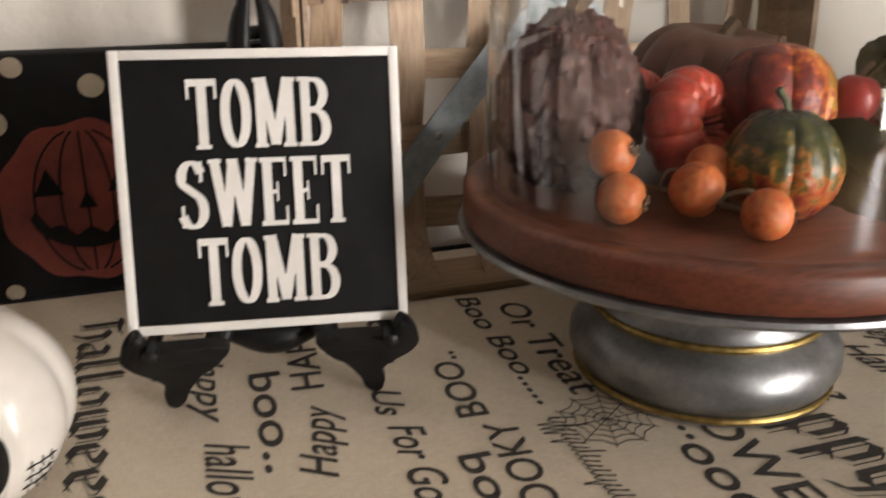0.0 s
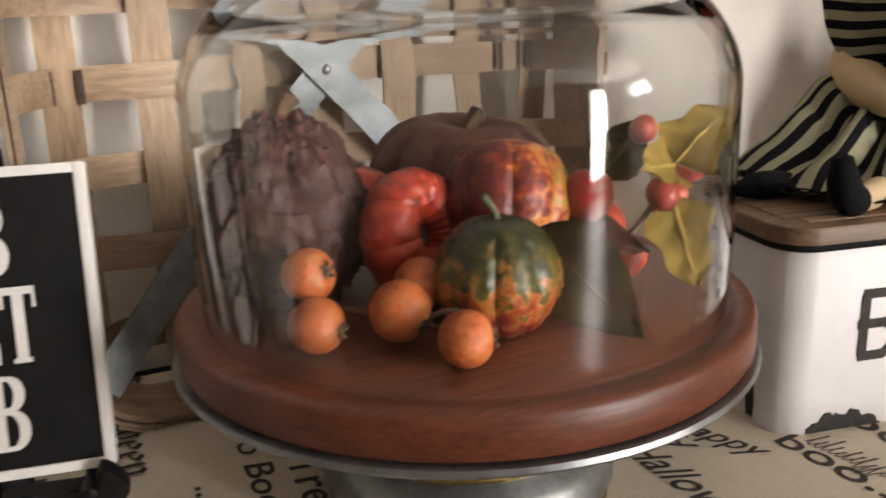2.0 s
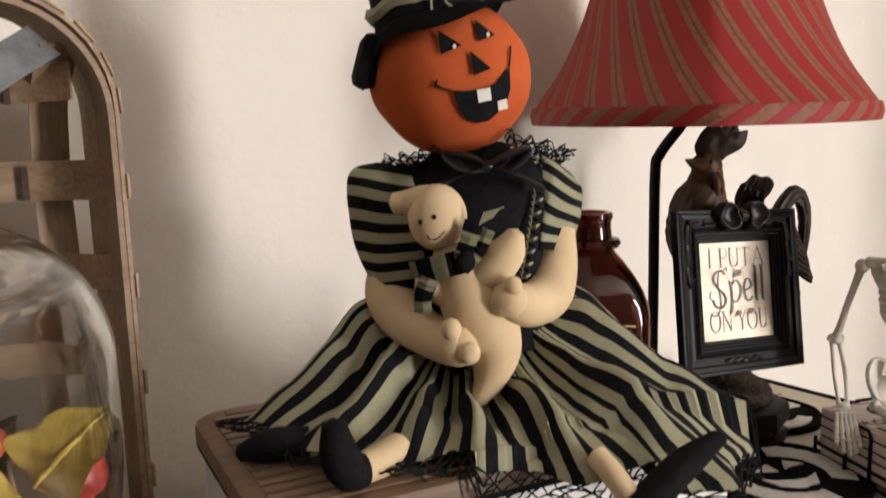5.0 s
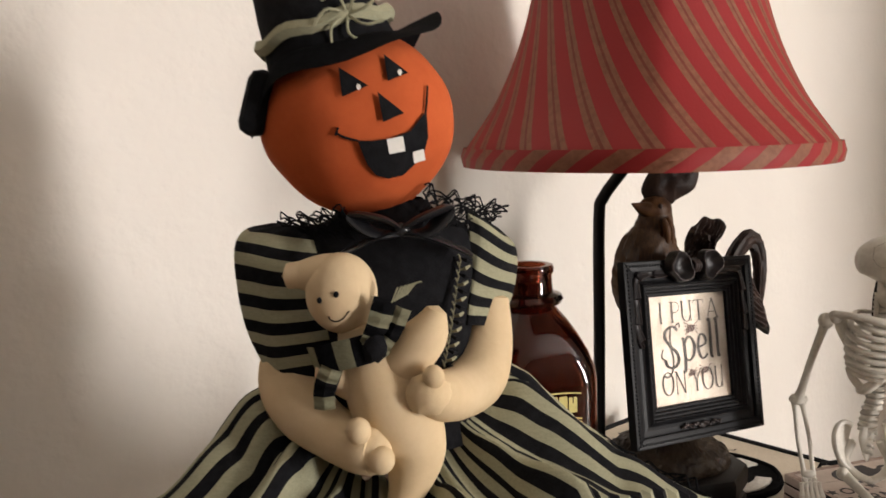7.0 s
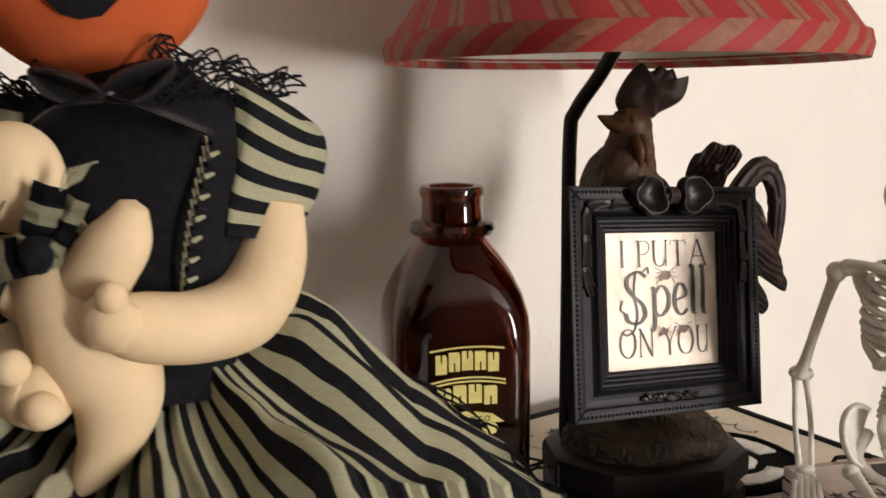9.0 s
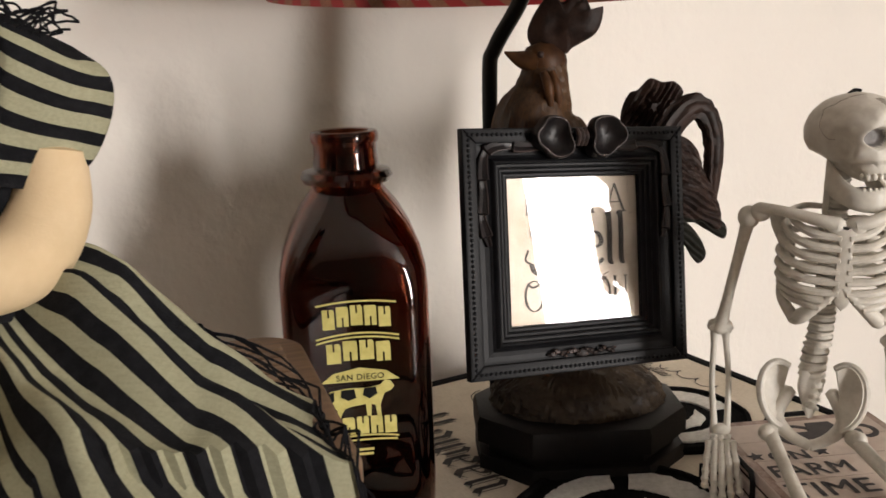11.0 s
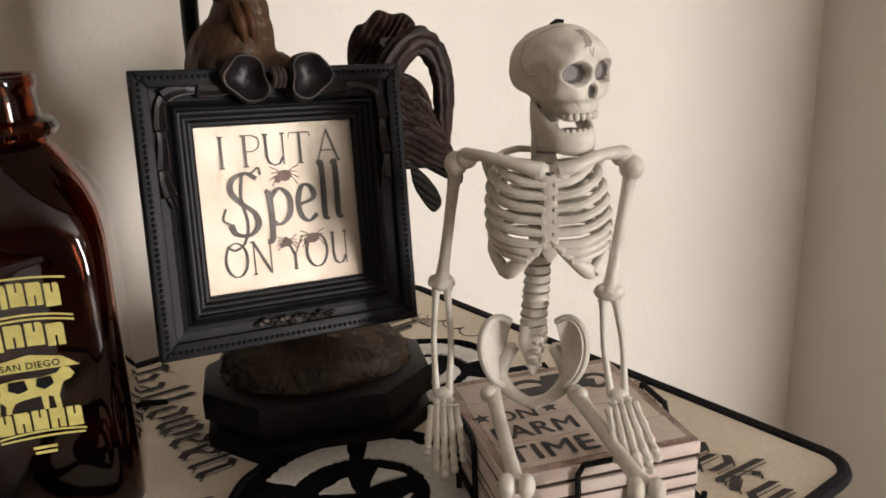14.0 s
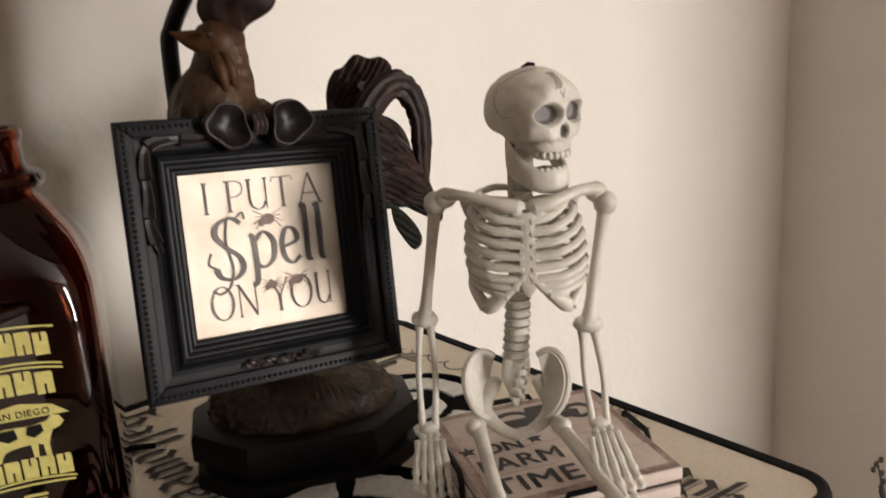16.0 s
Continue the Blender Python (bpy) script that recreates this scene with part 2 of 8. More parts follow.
def round_rect(w, h, r, n=6):
    out = []
    for cx, cy, a0 in ((w / 2 - r, h / 2 - r, 0), (-w / 2 + r, h / 2 - r, 90), (-w / 2 + r, -h / 2 + r, 180), (w / 2 - r, -h / 2 + r, 270)):
        for k in range(n + 1):
            a = radians(a0 + 90 * k / n)
            out.append((cx + r * math.cos(a), cy + r * math.sin(a)))
    return out


def nib_stroke(bm, pts, wv, wh, z0=0.0, z1=0.001, closed=False):
    """A pen stroke in x and y: wv wide where it runs up, wh wide where it runs across."""
    n = len(pts)
    lo, hi = [], []
    for k in range(n):
        a = Vector(pts[(k - 1) % n] if closed else pts[max(k - 1, 0)])
        b = Vector(pts[(k + 1) % n] if closed else pts[min(k + 1, n - 1)])
        d = (b - a).normalized()
        w = 0.5 * math.hypot(wv * d.y, wh * d.x)
        nx, ny = -d.y, d.x
        x, y = pts[k]
        for z, dst in ((z0, lo), (z1, hi)):
            dst.append((bm.verts.new((x + nx * w, y + ny * w, z)), bm.verts.new((x - nx * w, y - ny * w, z))))
    for k in range(n if closed else n - 1):
        j = (k + 1) % n
        bm.faces.new((hi[k][0], hi[k][1], hi[j][1], hi[j][0]))
        bm.faces.new((hi[k][0], hi[j][0], lo[j][0], lo[k][0]))
        bm.faces.new((hi[k][1], lo[k][1], lo[j][1], hi[j][1]))
    if not closed:
        for k in (0, n - 1):
            bm.faces.new((hi[k][0], lo[k][0], lo[k][1], hi[k][1]))


def arc(cx, cy, rx, ry, a0, a1, n=16):
    return [(cx + rx * math.cos(radians(a0 + (a1 - a0) * k / n)), cy + ry * math.sin(radians(a0 + (a1 - a0) * k / n))) for k in range(n + 1)]


def words(text, size, bold=0.0, squeeze=1.0, shear=0.0, thick=0.0, spacing=1.0, align="LEFT"):
    """The built-in font as a bmesh in x and y, its baseline on y = 0."""
    c = bpy.data.curves.new("words", "FONT")
    c.body, c.size, c.offset, c.shear, c.extrude, c.space_character, c.align_x = text, size, bold, shear, thick, spacing, align
    c.resolution_u = 4
    ob = bpy.data.objects.new("words", c)
    me = bpy.data.meshes.new_from_object(ob)
    bm = bmesh.new()
    bm.from_mesh(me)
    bm.transform(Matrix.Diagonal((squeeze, 1, 1, 1)))
    bpy.data.objects.remove(ob)
    bpy.data.curves.remove(c)
    bpy.data.meshes.remove(me)
    return bm


# ---- the room ----
TOP = 0.79          # height of the cloth on the table
WALL_Y = 0.755      # face of the wall behind the table
NOOK_Y = -1.15      # where the short wall beside the table ends, unseen, set to block daylight
HIGH = 2.45


def setting(name, sx, sy, sz, at, mat, label):
    return solo(name, box(sx, sy, sz, 0, at), mat, label, kind="structure", smooth=False)


W = SIDE_X - LEFT_X
D = WALL_Y - FRONT_Y
CX, CY = (SIDE_X + LEFT_X) / 2, (WALL_Y + FRONT_Y) / 2
setting("floor", W + 0.4, D + 0.4, 0.1, (CX, CY, -0.1), FLOOR, "dark brown wooden floor")
setting("ceiling", W + 0.4, D + 0.4, 0.1, (CX, CY, HIGH), CEIL, "plain white ceiling")
setting("wall_back", W + 0.3, 0.15, HIGH, (CX, WALL_Y + 0.075, 0), WALL, "cream wall with light orange-peel texture")
# the corner's wall, drawn out unseen to NOOK_Y to shade the back wall
setting("wall_right", SIDE_X - RIGHT_X, WALL_Y - NOOK_Y, HIGH, ((SIDE_X + RIGHT_X) / 2, (WALL_Y + NOOK_Y) / 2, 0), WALL, "cream textured wall meeting the back wall in a corner")
setting("wall_left", 0.15, D, HIGH, (LEFT_X - 0.075, CY, 0), UNSEEN, "unseen taupe side wall, dark to cut bounced light")


def pierced_wall(name, m, length, u0, u1, z0, z1, mat, label):
    """A wall along its own x with one opening from u0 to u1."""
    bm = bmesh.new()
    join(bm, box(u0, 0.15, HIGH, 0, (u0 / 2, 0, 0)))
    join(bm, box(u1 - u0, 0.15, z0, 0, ((u0 + u1) / 2, 0, 0)))
    join(bm, box(u1 - u0, 0.15, HIGH - z1, 0, ((u0 + u1) / 2, 0, z1)))
    join(bm, box(length - u1, 0.15, HIGH, 0, ((u1 + length) / 2, 0, 0)))
    solo(name, bm, mat, label, kind="structure", smooth=False, m=m)


pierced_wall("wall_front", pose(LEFT_X - 0.15, FRONT_Y - 0.075, 0), W + 0.3, DOOR_X0 - LEFT_X + 0.15, DOOR_X1 - LEFT_X + 0.15, DOOR_Z0, DOOR_Z1, UNSEEN, "unseen taupe wall across the room with a glass door, dark to cut bounced light")
pierced_wall("wall_side", pose(SIDE_X + 0.075, FRONT_Y, 0, 0, 0, 90), D, WIN_Y0 - FRONT_Y, WIN_Y1 - FRONT_Y, WIN_Z0, WIN_Z1, UNSEEN, "unseen taupe far side wall with a window, dark to cut bounced light")


def window(name, label, m, w, h, bars=()):
    """A white frame in an opening; its own y points into the room."""
    ob = thing(name, label, "window", m, kind="structure")
    for x in (-w / 2 + 0.02, w / 2 - 0.02, *bars):
        part("window_frame", box(0.04, 0.05, h - 0.08, 0.004, (x, 0, 0.04)), TRIM, ob, smooth=False)
    for z in (0, h - 0.04):
        part("window_frame", box(w, 0.048, 0.04, 0.004, (0, 0, z)), TRIM, ob, smooth=False)
    part("window_sill", box(w + 0.1, 0.12, 0.025, 0.004, (0, 0.09, -0.026)), TRIM, ob, smooth=False)
    return ob


window("window_2", "narrow glazed door with a white frame", pose((DOOR_X0 + DOOR_X1) / 2, FRONT_Y - 0.08, DOOR_Z0), DOOR_X1 - DOOR_X0, DOOR_Z1 - DOOR_Z0)
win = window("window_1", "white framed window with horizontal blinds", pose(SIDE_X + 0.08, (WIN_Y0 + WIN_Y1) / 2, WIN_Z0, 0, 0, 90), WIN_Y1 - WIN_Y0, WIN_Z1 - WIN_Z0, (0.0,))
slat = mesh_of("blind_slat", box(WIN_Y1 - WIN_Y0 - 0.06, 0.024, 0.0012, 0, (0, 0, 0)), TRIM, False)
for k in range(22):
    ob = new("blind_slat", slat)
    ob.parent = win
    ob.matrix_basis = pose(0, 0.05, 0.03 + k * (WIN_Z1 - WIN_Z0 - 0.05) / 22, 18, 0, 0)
setting("baseboard", RIGHT_X - LEFT_X, 0.014, 0.09, ((RIGHT_X + LEFT_X) / 2, WALL_Y - 0.0075, 0.0), TRIM, "white painted baseboard")

# ---- table and printed cloth ----
TX0, TX1, TY0, TY1 = -0.62, 1.337, 0.271, 0.7235
table = thing("console_table", "dark reddish brown wooden console table under a printed cloth", "table", pose((TX0 + TX1) / 2, (TY0 + TY1) / 2, 0))
tw, td = TX1 - TX0, TY1 - TY0
part("tabletop", prism(round_rect(tw - 0.012, td - 0.012, 0.018), TOP - 0.034, TOP - 0.0045, 0.004), TABLE_WOOD, table)
for sy in (-1, 1):
    part("apron", box(tw - 0.12, 0.022, 0.10, 0.002, (0, sy * (td / 2 - 0.04), TOP - 0.134)), TABLE_WOOD, table, smooth=False)
for sx in (-1, 1):
    part("apron", box(0.022, td - 0.12, 0.10, 0.002, (sx * (tw / 2 - 0.04), 0, TOP - 0.134)), TABLE_WOOD, table, smooth=False)
    for sy in (-1, 1):
        part("leg", box(0.05, 0.05, TOP - 0.034, 0.004, (sx * (tw / 2 - 0.045), sy * (td / 2 - 0.045), 0)), TABLE_WOOD, table, smooth=False)

cloth = thing("tablecloth", "beige linen cloth printed with black Halloween lettering and black edging", "tablecloth", pose((TX0 + TX1) / 2, (TY0 + TY1) / 2, TOP))
part("fabric", prism(round_rect(tw, td, 0.022), -0.004, 0.0), LINEN, cloth)
ring = [Vector((x, y, -0.0015)) for x, y in round_rect(tw, td, 0.022, 8)]
part("piping", tube(ring, 0.0048, 8, closed=True), PIPING, cloth, "rolled black edging")


# ---- left of the table: board, sign, ceramic pumpkin ----
PUMPKIN_RED = mottled("faded_red_paint", (0.10, 0.016, 0.012), (0.20, 0.035, 0.022), 20, 0.75, 0.2, 200)
DOT = mottled("cream_dot_paint", (0.36, 0.30, 0.22), (0.46, 0.39, 0.29), 60, 0.75)


def pumpkin_board():
    m = pose(-0.19, 0.735, TOP + 0.001, 3, 0, 0)
    b = thing("wooden_sign_block", "matt black wooden block painted with a red pumpkin and cream dots", "sign", m)
    part("block", box(0.59, 0.022, 0.195, 0.003), BLACK_MATT, b)
    y = -0.0112
    stand = Matrix.Rotation(radians(90), 4, "X")

    def paint(name, outline, mat, lift):
        bm = prism(outline, 0, 0.0006)
        bm.transform(Matrix.Translation((0, y - lift, 0)) @ stand)
        part(name, bm, mat, b, smooth=False)

    cx, cz = 0.148, 0.078
    ribs = [(cx + 0.064 * math.cos(radians(a)) * (1 + 0.02 * math.cos(radians(a * 9))), cz + 0.066 * math.sin(radians(a)) * (1 + 0.035 * math.cos(radians(a * 9)))) for a in range(0, 360, 6)]
    paint("painted_pumpkin", ribs, PUMPKIN_RED, 0)
    for k in (-0.6, -0.3, 0, 0.3, 0.6):
        bm = bmesh.new()
        nib_stroke(bm, [(cx + k * 0.064 * math.cos(radians(a)), cz + 0.06 * math.sin(radians(a))) for a in range(-75, 76, 10)], 0.0016, 0.0016, 0, 0.0006)
        bm.transform(Matrix.Translation((0, y - 0.0007, 0)) @ stand)
        part("painted_rib", bm, BLACK_MATT, b, smooth=False)
    for sx in (-0.027, 0.027):
        paint("painted_eye", [(cx + sx - 0.011, cz + 0.008), (cx + sx + 0.011, cz + 0.008), (cx + sx, cz + 0.03)], BLACK_MATT, 0.0013)
    paint("painted_nose", [(cx - 0.007, cz - 0.004), (cx + 0.007, cz - 0.004), (cx, cz + 0.01)], BLACK_MATT, 0.0013)
    mouth = [(cx + 0.044 * math.cos(radians(a)), cz - 0.004 + 0.034 * math.sin(radians(a))) for a in range(190, 351, 16)]
    mouth += [(cx + 0.040 * math.cos(radians(a)), cz + 0.0 + (0.02 if k % 2 else 0.028) * math.sin(radians(a))) for k, a in enumerate(range(350, 189, -16))]
    paint("painted_mouth", mouth, BLACK_MATT, 0.0013)
    for x, z, r in ((0.162, 0.170, 0.0095), (0.109, 0.186, 0.008), (0.090, 0.145, 0.0105), (0.03, 0.17, 0.012), (0.01, 0.12, 0.012), (0.222, 0.16, 0.01), (0.085, 0.008, 0.007), (-0.05, 0.16, 0.014), (-0.12, 0.09, 0.013), (-0.2, 0.15, 0.014)):
        paint("painted_dot", [(x + r * math.cos(radians(a)), z + r * 0.95 * math.sin(radians(a))) for a in range(0, 360, 20)], DOT, 0.0013)


pumpkin_board()

SLAB = {
    "T": (0.62, [[(0.5, 0), (0.5, 1)]], [(0.02, 0.9, 0.98, 1.0), (0.02, 0.72, 0.10, 1.0), (0.90, 0.72, 0.98, 1.0), (0.26, 0, 0.74, 0.06)]),
    "O": (0.62, [arc(0.5, 0.5, 0.34, 0.46, 0, 345, 23)], []),
    "M": (0.86, [[(0.17, 0), (0.17, 1)], [(0.21, 1), (0.5, 0.04)], [(0.5, 0.04), (0.81, 1)], [(0.85, 1), (0.85, 0)]], [(0.02, 0, 0.32, 0.06), (0.68, 0, 1.0, 0.06), (0.02, 0.94, 0.25, 1), (0.78, 0.94, 1.0, 1)]),
    "B": (0.66, [[(0.24, 0), (0.24, 1)], [(0.24, 0.96)] + arc(0.5, 0.75, 0.3, 0.21, 90, -90, 10) + [(0.24, 0.54)], [(0.24, 0.52)] + arc(0.52, 0.27, 0.34, 0.24, 90, -90, 10) + [(0.24, 0.03)]], [(0.0, 0, 0.3, 0.06), (0.0, 0.94, 0.3, 1)]),
    "S": (0.60, [arc(0.5, 0.73, 0.33, 0.23, 20, 200, 12) + arc(0.5, 0.27, 0.36, 0.24, 55, -160, 14)], [(0.76, 0.68, 0.86, 0.98), (0.12, 0.02, 0.22, 0.34)]),
    "W": (0.98, [[(0.12, 1), (0.32, 0.02)], [(0.32, 0.02), (0.5, 0.98)], [(0.5, 0.98), (0.70, 0.02)], [(0.70, 0.02), (0.88, 1)]], [(0.0, 0.94, 0.26, 1), (0.38, 0.94, 0.6, 1), (0.76, 0.94, 1.0, 1)]),
    "E": (0.58, [[(0.26, 0), (0.26, 1)]], [(0.0, 0, 0.94, 0.07), (0.0, 0.93, 0.92, 1), (0.2, 0.47, 0.62, 0.53), (0.84, 0.72, 0.92, 1), (0.86, 0, 0.94, 0.28), (0.56, 0.36, 0.63, 0.64)]),
}


def slab_word(word, height, width, thick):
    """A word in a narrow slab-serif letter, centred, its baseline on y = 0."""
    bm = bmesh.new()
    total = sum(SLAB[c][0] for c in word) + 0.04 * (len(word) - 1)
    k = width / total
    x = -width / 2
    lift = 0
    for c in word:
        w, strokes, bars = SLAB[c]
        gw = w * k
        stem = 0.30 * 0.62 * k
        for st in strokes:
            pts = [(x + u * gw, v * height) for u, v in st]
            nib_stroke(bm, pts, stem, height * 0.06, 0, thick + lift, closed=c == "O")
            lift = (lift + 0.00004) % 0.0003
        for x0, y0, x1, y1 in bars:
            join(bm, box((x1 - x0) * gw, (y1 - y0) * height, thick + lift, 0, (x + (x0 + x1) / 2 * gw, (y0 + y1) / 2 * height, 0)))
            lift = (lift + 0.00004) % 0.0003
        x += gw + 0.04 * k
    return bm


SIGN_W = 0.166


def tomb_sign():
    m = pose(0.0641, 0.4885, 0.844, -13.15, 0.2, -9.84)
    s = thing("wooden_sign", "square black sign with white border and raised white words", "sign", m)
    h = SIGN_W / 2
    part("panel", box(SIGN_W - 0.004, 0.008, SIGN_W - 0.004, 0.0008, (0, 0.0058, 0.002)), BLACK_MATT, s)
    for sx in (-1, 1):
        part("border", box(0.0055, 0.0115, SIGN_W, 0.0006, (sx * (h - 0.00275), 0.0058, 0)), WHITE_PAINT, s)
    for z in (0, SIGN_W - 0.0055):
        part("border", box(SIGN_W - 0.011, 0.0112, 0.0055, 0.0006, (0, 0.0058, z)), WHITE_PAINT, s)
    up = Matrix.Rotation(radians(90), 4, "X")
    for word, z, hh, w, dx in (("TOMB", 0.1085, 0.0405, 0.083, 0.0), ("SWEET", 0.0620, 0.0405, 0.102, 0.001), ("TOMB", 0.0155, 0.0405, 0.083, 0.001)):
        bm = slab_word(word, hh, w, 0.0022)
        bm.transform(Matrix.Translation((dx, 0.0022, z)) @ up)
        part("word", bm, WHITE_PAINT, s, "raised white slab letters", smooth=False)


tomb_sign()


def easel():
    m = pose(0.0641, 0.4885, TOP, 0, 0, -9.84)
    e = thing("display_easel", "small glossy black wooden tabletop easel holding a sign", "easel", m)
    z0 = 0.844 - TOP

    def leg(name, pts, rad, flat=0.5):
        part(name, tube(pts, rad, 14, 22, flat=flat), BLACK_PAINT, e)

    for s in (-1, 1):
        # sawn front leg: a foot, a swelling shoulder and an ear that holds the sign's lower corner
        side = [(0.0575, 0.000), (0.062, -0.003), (0.067, 0.000), (0.0685, 0.009), (0.067, 0.018), (0.074, 0.025), (0.084, 0.032), (0.089, 0.040), (0.087, 0.049), (0.082, 0.057), (0.077, 0.060), (0.074, 0.054), (0.070, 0.049),
                (0.052, 0.049), (0.036, 0.049), (0.026, 0.047), (0.027, 0.041), (0.034, 0.034), (0.044, 0.024), (0.052, 0.012)]
        bm = prism([(s * u, v) for u, v in smooth_2d(side + side[:1], 80)[:-1]], -0.0045, 0.0045, 0.0022)
        bm.transform(Matrix.Translation((0, 0.011, 0.0035)) @ Matrix.Rotation(radians(110), 4, "X"))
        part("front_leg", bm, BLACK_PAINT, e)
        leg("upright", [(s * 0.034, 0.000, 0.044), (s * 0.024, 0.022, 0.075), (s * 0.017, 0.036, 0.12), (s * 0.010, 0.056, 0.215), (s * 0.005, 0.061, 0.243)], [0.008, 0.009, 0.008, 0.0075, 0.004], 0.6)
        part("ledge", tube([(s * 0.070, -0.018, 0.0475), (s * 0.070, 0.012, 0.0475)], 0.0045, 10), BLACK_PAINT, e)
    leg("back_leg", [(0, 0.135, 0.006), (0, 0.105, 0.09), (0, 0.066, 0.215)], [0.006, 0.007, 0.006], 0.8)
    part("hinge", tube([(-0.013, 0.062, 0.222), (0.013, 0.062, 0.222)], 0.0042, 10), BLACK_PAINT, e)
    part("crossbar", tube([(-0.030, 0.022, 0.046), (0, 0.018, 0.040), (0.030, 0.022, 0.046)], [0.007, 0.011, 0.007], 12, 14), BLACK_PAINT, e)


easel()


def ceramic_pumpkin():
    p = thing("ceramic_pumpkin", "white glazed ceramic jack-o'-lantern with black eyes", "pumpkin ornament", pose(-0.115, 0.448, TOP, 0, 0, 10))
    bm = bmesh.new()
    bmesh.ops.create_uvsphere(bm, u_segments=96, v_segments=48, radius=1)

    def skin(d):
        a = math.atan2(d.y, d.x)
        rib = 1.03 + 0.085 * (abs(math.cos(a * 4.5)) ** 0.55 - 0.6) * math.sqrt(max(0, 1 - d.z * d.z))
        dip = 1 - 0.16 * max(0, abs(d.z) - 0.72) / 0.28
        return Vector((d.x * 0.066 * rib, d.y * 0.066 * rib, 0.057 * d.z * dip + 0.053))

    for v in bm.verts:
        v.co = skin(v.co.normalized())
    part("body", bm, CERAMIC, p)
    part("stem", tube([(0, 0, 0.088), (0.003, 0, 0.105), (0.012, 0, 0.118)], [0.010, 0.007, 0.006], 10, 12), CERAMIC, p)
    for a, el, w, h in ((-72, -4, 0.20, 0.34), (-112, -4, 0.20, 0.34)):
        bm = bmesh.new()
        rings = []
        for q in (1.0, 0.8, 0.6, 0.4, 0.2, 0.03):
            ring = []
            for k in range(32):
                b = 2 * math.pi * k / 32
                t, e = radians(a) + q * w * math.cos(b), radians(el) + q * h * math.sin(b)
                d = Vector((math.cos(t) * math.cos(e), math.sin(t) * math.cos(e), math.sin(e)))
                ring.append(bm.verts.new(skin(d) + d * 0.0009))
            rings.append(ring)
        for p0, p1 in zip(rings, rings[1:]):
            for k in range(32):
                bm.faces.new((p0[k], p0[(k + 1) % 32], p1[(k + 1) % 32], p1[k]))
        part("eye", bm, BLACK_PAINT, p)
    for k in range(9):
        for q in (0, 1):
            t, e = radians(-52 + 5 * (k % 3)), radians(-14 - 7 * (k // 3))
            d = Vector((math.cos(t) * math.cos(e), math.sin(t) * math.cos(e), math.sin(e)))
            side = Vector((-d.y, d.x, 0)) * 0.003 if q else Vector((0, 0, 0.003))
            c = skin(d) + d * 0.0006
            part("painted_stitch", tube([c - side, c + side], 0.0004, 5), BLACK_PAINT, p)


ceramic_pumpkin()

# ---- basket against the wall ----


def strip(pts, width, thick, axis):
    """A flat splint along points, its width along an axis."""
    bm = bmesh.new()
    ax = Vector(axis) * width / 2
    prev = None
    n = len(pts)
    for k, p in enumerate(pts):
        p = Vector(p)
        d = Vector(pts[min(k + 1, n - 1)]) - Vector(pts[max(k - 1, 0)])
        nn = d.cross(ax).normalized() * thick / 2
        ring = [bm.verts.new(q) for q in (p - ax - nn, p + ax - nn, p + ax + nn, p - ax + nn)]
        if prev:
            for i in range(4):
                bm.faces.new((prev[i], prev[(i + 1) % 4], ring[(i + 1) % 4], ring[i]))
        else:
            bm.faces.new(ring)
        prev = ring
    bm.faces.new(prev)
    return bm


